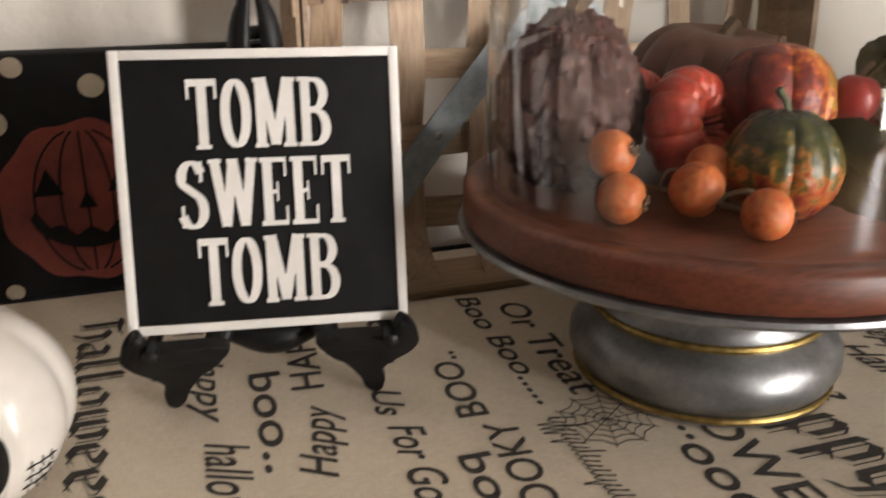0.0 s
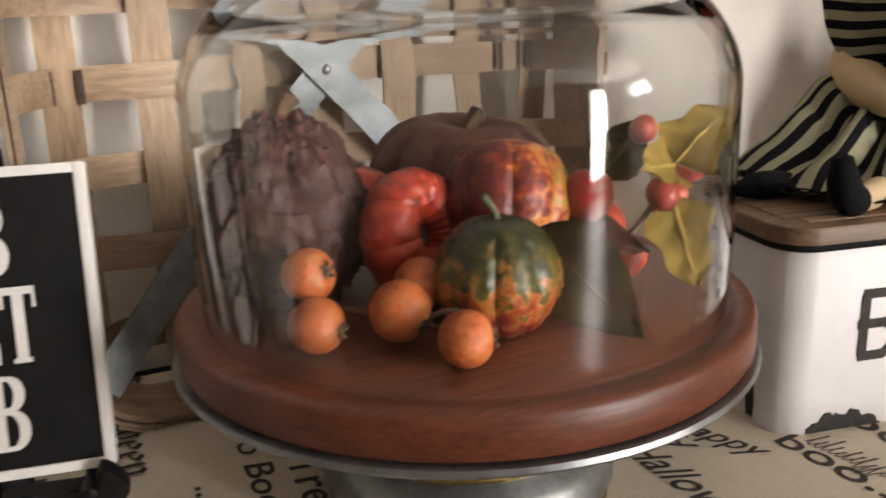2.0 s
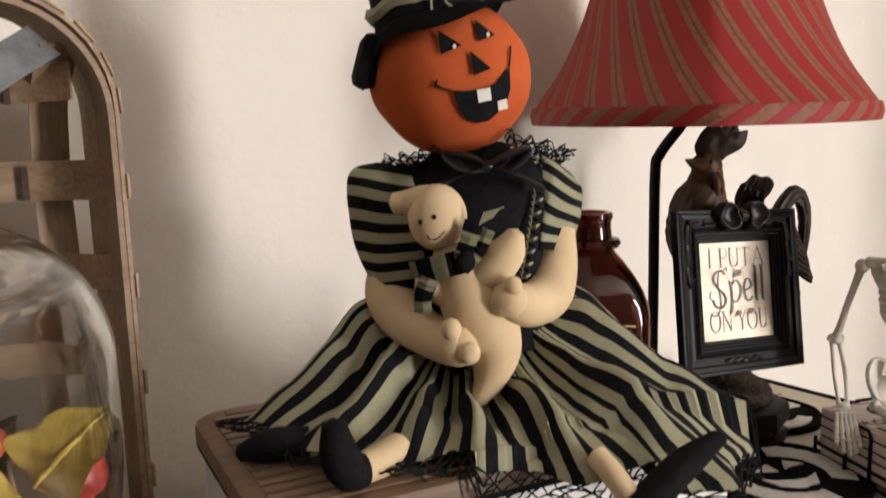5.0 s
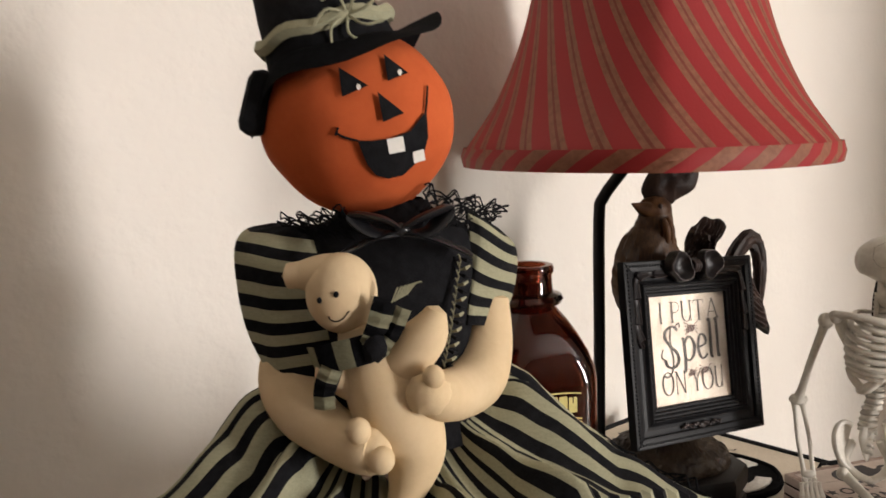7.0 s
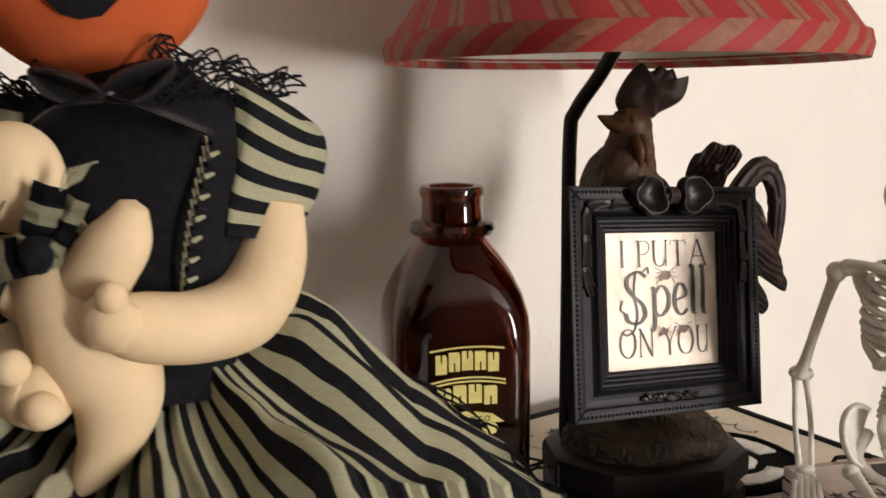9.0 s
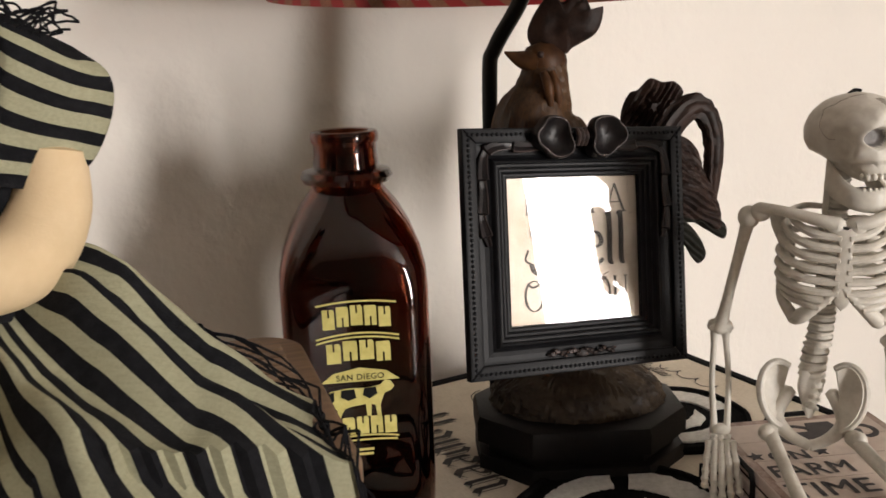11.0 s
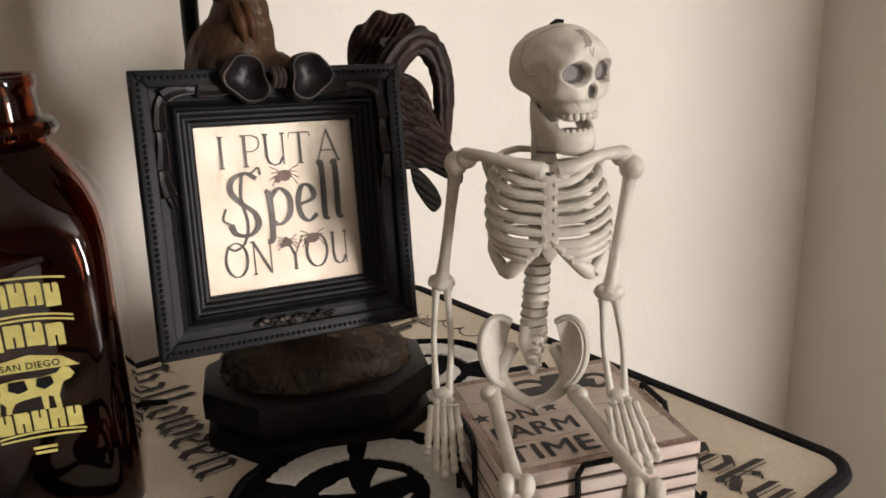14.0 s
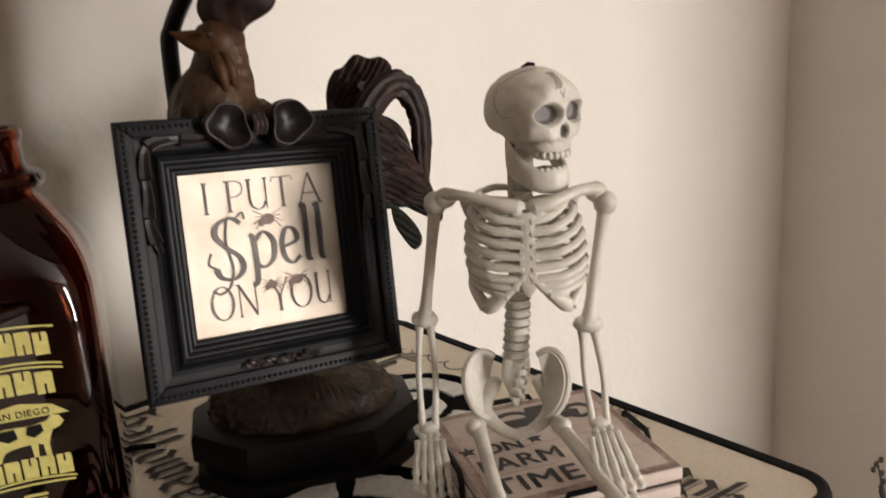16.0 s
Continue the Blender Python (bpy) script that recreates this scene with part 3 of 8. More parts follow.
def basket():
    cx, cz, w, h = 0.340, 1.003, 0.446, 0.424
    b = thing("tobacco_basket", "flat woven wood-splint basket with crossed zinc straps leaning on the wall", "basket", pose(cx, 0.690, TOP + 0.001, -1.5, 0, 0))
    cz -= TOP + 0.001
    r = 0.075
    # the rim: two bands, laced together
    for name, y, dw, thick, wid in (("inner_band", -0.060, -0.006, 0.004, 0.030), ("outer_band", -0.060, 0.004, 0.003, 0.024), ("side_band", -0.022, 0.0, 0.003, 0.05)):
        line = [(x, y, cz + z) for x, z in round_rect(w + dw, h + dw, r, 10)]
        line.append(line[0])
        part(name, strip(line, wid, thick, (0, 1, 0)), SPLINT, b, smooth=True)
    # lacing pieces over the rim
    outline = round_rect(w + 0.010, h + 0.010, r + 0.004, 10)
    per = []
    for (x0, z0), (x1, z1) in zip(outline, outline[1:] + outline[:1]):
        n = max(1, int(math.hypot(x1 - x0, z1 - z0) / 0.033))
        for k in range(n):
            per.append((x0 + (x1 - x0) * (k + 0.5) / n, z0 + (z1 - z0) * (k + 0.5) / n, math.atan2(z1 - z0, x1 - x0)))
    bind = mesh_of("binding", box(0.017, 0.028, 0.0022, 0.0006), SPLINT)
    for x, z, a in per[::2]:
        ob = new("binding", bind)
        ob.parent = b
        ob.matrix_basis = Matrix.Translation((x, -0.060, cz + z)) @ Matrix.Rotation(-a, 4, "Y") @ Matrix.Translation((0, 0, -0.001))
    xs = [-0.190, -0.126, -0.062, 0.003, 0.068, 0.133, 0.196]
    zs = [1.157, 1.090, 1.026, 0.962, 0.900, 0.838]
    for i, x in enumerate(xs):
        line = []
        zb = h / 2 - (0.03 if i in (0, 6) else 0.004)
        for k in range(61):
            z = -zb + 2 * zb * k / 60
            near = min(zs, key=lambda q: abs(q - 1.0 - z))
            j = zs.index(near)
            over = math.cos(min(1, abs(near - 1.0 - z) / 0.03) * math.pi / 2) * 0.0038 * (1 if (i + j) % 2 else -1)
            edge = max(0, (abs(z) - (zb - 0.045)) / 0.045)
            line.append((x + 0.002 * math.sin(9 * z + i), -0.002 - 0.050 * edge ** 2 + over, cz + z))
        part("upright_splint", strip(line, 0.026 + 0.003 * math.sin(i * 2.1), 0.0016, (1, 0, 0)), SPLINT_V, b)
    for j, zz in enumerate(zs):
        line = []
        z = zz - 1.0
        xb = w / 2 - (0.02 if j in (0, 5) else 0.004)
        for k in range(61):
            x = -xb + 2 * xb * k / 60
            near = min(xs, key=lambda q: abs(q - x))
            i = xs.index(near)
            over = math.cos(min(1, abs(near - x) / 0.03) * math.pi / 2) * 0.0038 * (-1 if (i + j) % 2 else 1)
            edge = max(0, (abs(x) - (xb - 0.045)) / 0.045)
            line.append((x, -0.002 - 0.050 * edge ** 2 + over, cz + z + 0.002 * math.sin(8 * x + j)))
        part("cross_splint", strip(line, 0.026 + 0.002 * math.sin(j * 1.7), 0.0016, (0, 0, 1)), SPLINT, b)
    # short dark upright stripes on the cross splints
    for x, zz in ((-0.196, 1.026), (-0.176, 1.026), (0.150, 1.090), (0.176, 1.090), (0.188, 1.026), (0.202, 1.090), (0.170, 1.157), (0.160, 1.026)):
        part("splint_mark", box(0.005, 0.0012, 0.024, 0.0003, (x, -0.010, cz + zz - 1.0 - 0.012), 1), SPLINT_MARK, b, "dark upright stripe on the splint")
    for s, bow in ((1, 0.010), (-1, 0.014)):
        line = []
        for k in range(25):
            f = k / 24 * 2 - 1
            line.append((s * (f * 0.178 + 0.012 * f * f * f) - 0.002, -0.012 - bow - 0.030 * abs(f) ** 3, cz + f * 0.185 + 0.026 * (1 - f * f)))
        d = Vector(line[13]) - Vector(line[11])
        ax = Vector((d.z, 0, -d.x)).normalized()
        strap = part("strap", strip(line, 0.026, 0.0014, ax), STRAP, b, "dull zinc strap")
        for f in (0.24, 0.5, 0.76):
            p = Vector(line[int(f * 24)])
            part("rivet", ball(0.004, 0.002, 0.004, (p.x, p.y - 0.001, p.z), 2), STEEL, strap)


basket()

# ---- cake stand with dome and gourds ----
CAKE = (0.345, 0.447)


def cake_stand():
    c = thing("cake_stand", "galvanised metal cake stand with a round walnut board", "cake stand", pose(*CAKE, TOP))
    foot = [(0.0, 0.0), (0.080, 0.0), (0.084, 0.002), (0.0845, 0.005), (0.081, 0.0065), (0.0845, 0.010), (0.0885, 0.019), (0.088, 0.029), (0.083, 0.038), (0.0745, 0.044), (0.072, 0.047), (0.0735, 0.050), (0.0715, 0.053),
            (0.0705, 0.060), (0.073, 0.072), (0.078, 0.083), (0.090, 0.092), (0.110, 0.0975), (0.142, 0.1005), (0.1635, 0.1022), (0.1655, 0.1045), (0.1645, 0.107), (0.0, 0.107)]
    part("pedestal", lathe(foot, 96), STEEL, c, "brushed galvanised pedestal")
    for r, z, t in ((0.0738, 0.0478, 0.0026), (0.0832, 0.0052, 0.0022)):
        part("gold_ring", tube([(r * math.cos(a * math.pi / 48), r * math.sin(a * math.pi / 48), z) for a in range(96)], t, 8, closed=True), GOLD, c, "worn gold ring")
    board = [(0.0, 0.1072), (0.156, 0.1072), (0.1605, 0.1085), (0.1622, 0.1115), (0.1622, 0.1275), (0.1608, 0.1300), (0.158, 0.1312), (0.1515, 0.1312), (0.1502, 0.1307), (0.1495, 0.1302), (0.1445, 0.1302), (0.1435, 0.1307), (0.142, 0.1312), (0.0, 0.1312)]
    part("board", lathe(board, 128), WALNUT, c, "reddish walnut board with a turned groove")


cake_stand()
BOARD_Z = TOP + 0.1312


def dome():
    r, h, t = 0.1465, 0.175, 0.0028
    prof = [(r, 0.0), (r + 0.0005, 0.01), (r + 0.0015, 0.05), (r + 0.0015, 0.10)]
    for k in range(1, 15):
        a = radians(90 * k / 14)
        prof.append((r + 0.0015 - 0.058 * (1 - math.cos(a)), 0.115 + 0.060 * math.sin(a)))
    prof += [(0.06, h + 0.0030), (0.02, h + 0.004), (0.0, h + 0.004)]
    inner = [(max(0.0, q - t) if q > 0.05 else q, z - (t if q < 0.135 else 0)) for q, z in prof]
    full = prof[:-1] + [(0.0, h + 0.004)]
    bm = lathe([(r - t, 0.0008)] + [(r, 0.0)] + full[1:], 96)
    low = [(r - t, 0.0008)] + inner[1:-1] + [(0.0, h + 0.004 - t)]
    join(bm, lathe(low, 96))
    bmesh.ops.remove_doubles(bm, verts=bm.verts, dist=0.00005)
    ob = solo("glass_dome", bm, GLASS, "clear glass cloche standing on the walnut board", "glass dome", m=pose(*CAKE, TOP + 0.1292))
    ob.visible_shadow = False
    knob = part("knob", lathe([(0.0, h + 0.0045), (0.009, h + 0.005), (0.008, h + 0.014), (0.014, h + 0.022), (0.017, h + 0.032), (0.011, h + 0.041), (0.0, h + 0.043)], 32), GLASS, ob)
    knob.visible_shadow = False


dome()


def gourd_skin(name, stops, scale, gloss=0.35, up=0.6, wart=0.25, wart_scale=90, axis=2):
    """Gourd skin: colours run along one axis, base to crown by default, with blotches."""
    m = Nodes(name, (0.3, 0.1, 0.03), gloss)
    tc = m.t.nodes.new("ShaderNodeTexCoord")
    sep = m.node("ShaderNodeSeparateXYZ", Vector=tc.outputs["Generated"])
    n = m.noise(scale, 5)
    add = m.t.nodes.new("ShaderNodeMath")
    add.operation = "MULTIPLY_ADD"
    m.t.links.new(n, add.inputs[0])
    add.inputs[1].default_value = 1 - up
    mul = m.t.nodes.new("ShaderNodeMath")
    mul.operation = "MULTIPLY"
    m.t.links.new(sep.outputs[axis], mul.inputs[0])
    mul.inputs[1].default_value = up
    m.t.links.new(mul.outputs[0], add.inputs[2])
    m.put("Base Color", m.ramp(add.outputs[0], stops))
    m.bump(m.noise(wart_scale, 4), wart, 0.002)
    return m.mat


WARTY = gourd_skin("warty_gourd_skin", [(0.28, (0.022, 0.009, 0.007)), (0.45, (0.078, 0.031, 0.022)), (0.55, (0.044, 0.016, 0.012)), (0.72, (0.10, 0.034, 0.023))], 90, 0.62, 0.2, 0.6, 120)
# brown, red, apple and berry skins turn paler towards the crown
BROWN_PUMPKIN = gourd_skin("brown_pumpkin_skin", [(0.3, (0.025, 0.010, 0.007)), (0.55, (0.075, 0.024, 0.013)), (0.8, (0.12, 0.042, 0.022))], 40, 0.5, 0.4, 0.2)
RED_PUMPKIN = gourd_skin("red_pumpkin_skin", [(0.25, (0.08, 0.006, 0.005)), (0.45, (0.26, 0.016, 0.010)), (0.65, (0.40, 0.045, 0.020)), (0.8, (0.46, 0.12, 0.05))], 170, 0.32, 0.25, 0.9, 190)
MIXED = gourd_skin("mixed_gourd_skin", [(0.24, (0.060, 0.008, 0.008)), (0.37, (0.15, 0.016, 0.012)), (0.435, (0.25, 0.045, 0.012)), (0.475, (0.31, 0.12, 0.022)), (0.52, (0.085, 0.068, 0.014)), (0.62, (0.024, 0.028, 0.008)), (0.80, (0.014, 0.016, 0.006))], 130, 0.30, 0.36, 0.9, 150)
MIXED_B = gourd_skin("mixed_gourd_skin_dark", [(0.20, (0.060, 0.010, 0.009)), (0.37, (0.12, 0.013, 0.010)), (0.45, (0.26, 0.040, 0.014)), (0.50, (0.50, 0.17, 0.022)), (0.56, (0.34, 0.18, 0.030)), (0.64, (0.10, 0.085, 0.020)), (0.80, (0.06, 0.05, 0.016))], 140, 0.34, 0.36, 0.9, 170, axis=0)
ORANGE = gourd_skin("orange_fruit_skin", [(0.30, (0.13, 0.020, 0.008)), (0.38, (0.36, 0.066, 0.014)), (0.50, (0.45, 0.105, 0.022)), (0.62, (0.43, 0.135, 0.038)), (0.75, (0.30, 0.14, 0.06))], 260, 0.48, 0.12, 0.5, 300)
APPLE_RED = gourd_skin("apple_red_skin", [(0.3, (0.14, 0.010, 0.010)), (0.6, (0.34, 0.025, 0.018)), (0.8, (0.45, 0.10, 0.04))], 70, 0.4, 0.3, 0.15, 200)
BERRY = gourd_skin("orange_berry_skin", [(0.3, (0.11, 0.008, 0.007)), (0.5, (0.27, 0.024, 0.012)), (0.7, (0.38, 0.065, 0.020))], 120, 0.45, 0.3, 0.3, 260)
STEM = mottled("dry_stem", (0.06, 0.035, 0.018), (0.16, 0.10, 0.055), 120, 0.8, 0.5, 500)
STEM_GREEN = mottled("green_stem", (0.03, 0.045, 0.02), (0.09, 0.11, 0.05), 120, 0.7, 0.4, 500)
LEAF_YELLOW = mottled("yellow_silk_leaf", (0.20, 0.13, 0.026), (0.44, 0.31, 0.07), 40, 0.8, 0.3, 300, Specular_IOR_Level=0.15)
LEAF_GREEN = mottled("olive_silk_leaf", (0.030, 0.025, 0.009), (0.085, 0.062, 0.020), 30, 0.85, 0.3, 300, Specular_IOR_Level=0.1)
LEAF_RED = mottled("dark_red_silk_leaf", (0.06, 0.012, 0.010), (0.15, 0.03, 0.02), 40, 0.7, 0.3, 300)


def ribbed(rx, rz, ribs, depth, wart=0.0, wart_freq=60.0, dip=0.25, pear=0.0, seg=72, cup=0.0):
    bm = bmesh.new()
    bmesh.ops.create_uvsphere(bm, u_segments=seg, v_segments=seg // 2, radius=1)
    for v in bm.verts:
        d = v.co.normalized()
        a = math.atan2(d.y, d.x)
        s = math.sqrt(max(0.0, 1 - d.z * d.z))
        k = 1 - depth * (1 - abs(math.sin(a * ribs / 2)) ** 0.6) * s
        top = 1 - dip * max(0.0, d.z - 0.55) / 0.45 * (1 - s)
        w = wart * max(0, noise.noise(d * wart_freq * 0.12)) + wart * 0.6 * max(0, noise.noise(d * wart_freq * 0.3))
        k *= 1 + w - pear * max(0, d.z) * 0.5
        sink = max(0.0, 1 - s / 0.85)
        v.co = Vector((d.x * rx * k, d.y * rx * k, d.z * rz * top * (1 + w) - (cup * rz * sink * sink * (3 - 2 * sink) if d.z > 0 else 0)))
    return bm


def gourd(name, label, at, rx, rz, ribs, depth, skin, turn=(0, 0, 0), stem=STEM, stem_len=0.02, stem_r=0.004, bend=0.5, **more):
    g = thing(name, label, "gourd", Matrix.Translation(at) @ pose(0, 0, 0, *turn))
    part("skin", ribbed(rx, rz, ribs, depth, **more), skin, g)
    if stem_len:
        z = rz * (1 - more.get("dip", 0.25)) - 0.003
        part("stem", tube([(0, 0, z), (0.2 * stem_len * bend, 0, z + stem_len * 0.5), (stem_len * bend, 0, z + stem_len)], [stem_r * 1.5, stem_r, stem_r * 1.2], 8, 10), stem, g)
    return g


B = BOARD_Z
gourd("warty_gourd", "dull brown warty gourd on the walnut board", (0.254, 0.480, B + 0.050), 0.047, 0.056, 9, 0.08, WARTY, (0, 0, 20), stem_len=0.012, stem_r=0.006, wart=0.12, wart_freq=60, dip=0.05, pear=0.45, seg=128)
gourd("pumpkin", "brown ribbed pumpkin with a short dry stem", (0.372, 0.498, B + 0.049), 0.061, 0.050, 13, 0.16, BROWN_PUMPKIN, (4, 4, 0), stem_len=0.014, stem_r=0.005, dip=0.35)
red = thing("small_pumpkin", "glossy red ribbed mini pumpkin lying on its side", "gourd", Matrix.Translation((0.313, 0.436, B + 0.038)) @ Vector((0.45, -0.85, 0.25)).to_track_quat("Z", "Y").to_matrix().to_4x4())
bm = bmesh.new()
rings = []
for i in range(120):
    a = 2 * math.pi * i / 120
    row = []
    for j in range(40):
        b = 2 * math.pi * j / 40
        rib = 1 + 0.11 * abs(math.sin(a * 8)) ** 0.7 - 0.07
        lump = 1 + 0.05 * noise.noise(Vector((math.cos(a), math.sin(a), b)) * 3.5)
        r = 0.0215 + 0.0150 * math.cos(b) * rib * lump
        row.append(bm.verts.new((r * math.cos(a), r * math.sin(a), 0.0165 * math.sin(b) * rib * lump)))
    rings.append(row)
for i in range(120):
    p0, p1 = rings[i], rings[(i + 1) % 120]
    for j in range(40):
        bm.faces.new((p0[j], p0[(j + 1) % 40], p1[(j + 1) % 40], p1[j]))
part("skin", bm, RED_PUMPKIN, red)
# dark plug that paints in the shade of the pumpkin's deep hollow
part("hollow_shade", ball(0.0115, 0.0115, 0.006, (0, 0, -0.002), 3, 0.3), STEM, red, "dark brown fill standing in for the shade of the hollow")
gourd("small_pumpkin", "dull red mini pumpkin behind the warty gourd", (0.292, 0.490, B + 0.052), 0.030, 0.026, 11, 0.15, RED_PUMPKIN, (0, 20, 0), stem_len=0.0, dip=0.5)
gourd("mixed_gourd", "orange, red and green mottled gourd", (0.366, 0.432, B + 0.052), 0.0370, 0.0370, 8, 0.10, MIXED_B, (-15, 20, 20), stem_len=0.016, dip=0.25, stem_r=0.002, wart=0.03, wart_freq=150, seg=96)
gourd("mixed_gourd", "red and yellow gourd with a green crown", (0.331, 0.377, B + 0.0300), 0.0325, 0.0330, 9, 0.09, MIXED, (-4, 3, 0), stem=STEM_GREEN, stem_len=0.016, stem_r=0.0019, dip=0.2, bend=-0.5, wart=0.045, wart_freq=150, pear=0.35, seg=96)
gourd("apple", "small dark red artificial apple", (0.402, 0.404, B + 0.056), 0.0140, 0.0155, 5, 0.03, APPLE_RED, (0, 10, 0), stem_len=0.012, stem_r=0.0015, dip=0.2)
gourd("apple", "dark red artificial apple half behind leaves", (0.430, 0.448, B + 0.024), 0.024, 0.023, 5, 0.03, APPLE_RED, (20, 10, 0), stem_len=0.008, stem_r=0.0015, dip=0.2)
for k, (x, y, z, r) in enumerate(((0.2445, 0.4095, 0.034, 0.0135), (0.2425, 0.3935, 0.0135, 0.0140), (0.2800, 0.3800, 0.0185, 0.0152), (0.2970, 0.3945, 0.0250, 0.0135), (0.2975, 0.3440, 0.0135, 0.0135))):
    o = thing("orange_fruit", "small dull orange artificial crab apple on a twig", "fruit", pose(x, y, B + z, 70 + 25 * (k % 3), 20 * k, 35 + 10 * k), group="orange fruits on a twig")
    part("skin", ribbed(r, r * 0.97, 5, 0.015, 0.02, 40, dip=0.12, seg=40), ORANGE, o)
    star = ball(0.0030, 0.0030, 0.0016, (0, 0, r * 0.88), 2)
    for q in range(5):
        w = radians(72 * q + 20 * k)
        join(star, tube([(0.001 * math.cos(w), 0.001 * math.sin(w), r * 0.88), (0.0036 * math.cos(w), 0.0036 * math.sin(w), r * 0.99), (0.0052 * math.cos(w + 0.3), 0.0052 * math.sin(w + 0.3), r * 1.00)], [0.0011, 0.0010, 0.0003], 6))
    part("calyx", star, STEM, o, "brown dried calyx")
solo("twig", join(join(tube([(0.254, 0.405, B + 0.018), (0.266, 0.395, B + 0.016), (0.287, 0.378, B + 0.012), (0.306, 0.352, B + 0.008)], [0.0016, 0.0018, 0.0018, 0.0014], 7, 20), tube([(0.266, 0.395, B + 0.016), (0.276, 0.402, B + 0.024), (0.290, 0.398, B + 0.022)], 0.0011, 6, 10)), tube([(0.287, 0.378, B + 0.012), (0.300, 0.366, B + 0.020), (0.310, 0.362, B + 0.016)], 0.0014, 6, 10)), STEM, "thin dry brown twig between orange fruits", "twig")


def leaf(name, label, at, turn, length, width, mat, curl=0.25, lobes=0):
    bm = bmesh.new()
    rows = []
    n = 14
    for i in range(n + 1):
        f = i / n
        w = width * math.sin(math.pi * f ** 0.75) * (1 + (0.25 * math.sin(f * math.pi * lobes) if lobes else 0.05 * math.sin(40 * f))) + 0.0004
        row = []
        for j in range(-4, 5):
            s = j / 4
            row.append(bm.verts.new((f * length, s * w, curl * length * (f * f) * -0.6 + curl * abs(s) ** 1.5 * w * 0.9 + 0.0015 * math.sin(18 * f + 4 * s))))
        rows.append(row)
    for a, b in zip(rows, rows[1:]):
        for j in range(8):
            bm.faces.new((a[j], a[j + 1], b[j + 1], b[j]))
    r = bmesh.ops.solidify(bm, geom=bm.faces[:], thickness=0.0005)
    lf = solo(name, bm, mat, label, "leaf", m=pose(*at, *turn))
    part("midrib", tube([(length * k / 8, 0, curl * length * (k / 8) ** 2 * -0.6 + 0.0006 + 0.0015 * math.sin(18 * k / 8)) for k in range(9)], [0.0011] * 5 + [0.0008, 0.0006, 0.0004, 0.0002], 6), mat, lf)
    return lf


def leaf_at(label, base, tip, face, width, mat, curl=0.25, lobes=0):
    """A leaf from its stalk to its tip, its upper side turned to face."""
    base, tip = Vector(base), Vector(tip)
    x = (tip - base).normalized()
    z = Vector(face)
    z = (z - x * z.dot(x)).normalized()
    y = z.cross(x)
    lf = leaf("silk_leaf", label, (0, 0, 0), (0, 0, 0), (tip - base).length, width, mat, curl, lobes)
    lf.matrix_basis = Matrix(((x.x, y.x, z.x, base.x), (x.y, y.y, z.y, base.y), (x.z, y.z, z.z, base.z), (0, 0, 0, 1)))


leaf_at("large olive green silk leaf leaning on the board", (0.356, 0.388, B + 0.046), (0.381, 0.326, B + 0.004), (-0.58, -0.75, 0.36), 0.024, LEAF_GREEN, 0.12)
leaf_at("dark red silk leaf under the apples", (0.378, 0.412, B + 0.040), (0.420, 0.372, B + 0.034), (-0.3, -0.6, 0.7), 0.014, LEAF_RED, 0.3)
leaf_at("yellow silk leaf hanging beside the berries", (0.424, 0.362, B + 0.060), (0.437, 0.352, B + 0.010), (-0.55, -0.8, 0.1), 0.017, LEAF_YELLOW, 0.15, 3)
leaf_at("yellow silk leaf curled at the top", (0.444, 0.384, B + 0.072), (0.466, 0.370, B + 0.102), (-0.4, -0.8, 0.5), 0.018, LEAF_YELLOW, 0.4, 3)
leaf_at("pale yellow silk leaf bent over the twig", (0.436, 0.376, B + 0.072), (0.406, 0.352, B + 0.082), (-0.3, -0.8, 0.5), 0.015, LEAF_YELLOW, 0.35, 3)
leaf_at("olive silk leaf behind the yellow ones", (0.420, 0.420, B + 0.060), (0.440, 0.404, B + 0.094), (-0.5, -0.8, 0.2), 0.015, LEAF_GREEN, 0.3)
for k, (x, y, z, r) in enumerate(((0.424, 0.398, 0.0185, 0.0115), (0.422, 0.366, 0.061, 0.0085), (0.463, 0.398, 0.069, 0.0125), (0.456, 0.396, 0.050, 0.0070), (0.444, 0.392, 0.044, 0.0060), (0.430, 0.394, 0.090, 0.0075))):
    o = thing("berry", "glossy orange red artificial berry", "berry", pose(x, y, B + z, 0, 40, 70 * k), group="berries on a twig")
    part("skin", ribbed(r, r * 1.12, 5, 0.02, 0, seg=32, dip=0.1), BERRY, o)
solo("twig", join(join(tube([(0.400, 0.440, B + 0.004), (0.425, 0.415, B + 0.020), (0.438, 0.396, B + 0.045), (0.438, 0.398, B + 0.080)], [0.0018, 0.0016, 0.0014, 0.001], 7, 24), tube([(0.425, 0.415, B + 0.020), (0.428, 0.408, B + 0.024), (0.425, 0.402, B + 0.020)], 0.0012, 6, 12)), tube([(0.438, 0.396, B + 0.045), (0.450, 0.396, B + 0.056), (0.460, 0.398, B + 0.064)], 0.0011, 6, 12)), STEM, "thin brown twig carrying berries", "twig")

# ---- bread box ----
BB = pose(0.7094, 0.3712, TOP, 0, 0, -11.0)
BW, BD, BH = 0.323, 0.180, 0.130


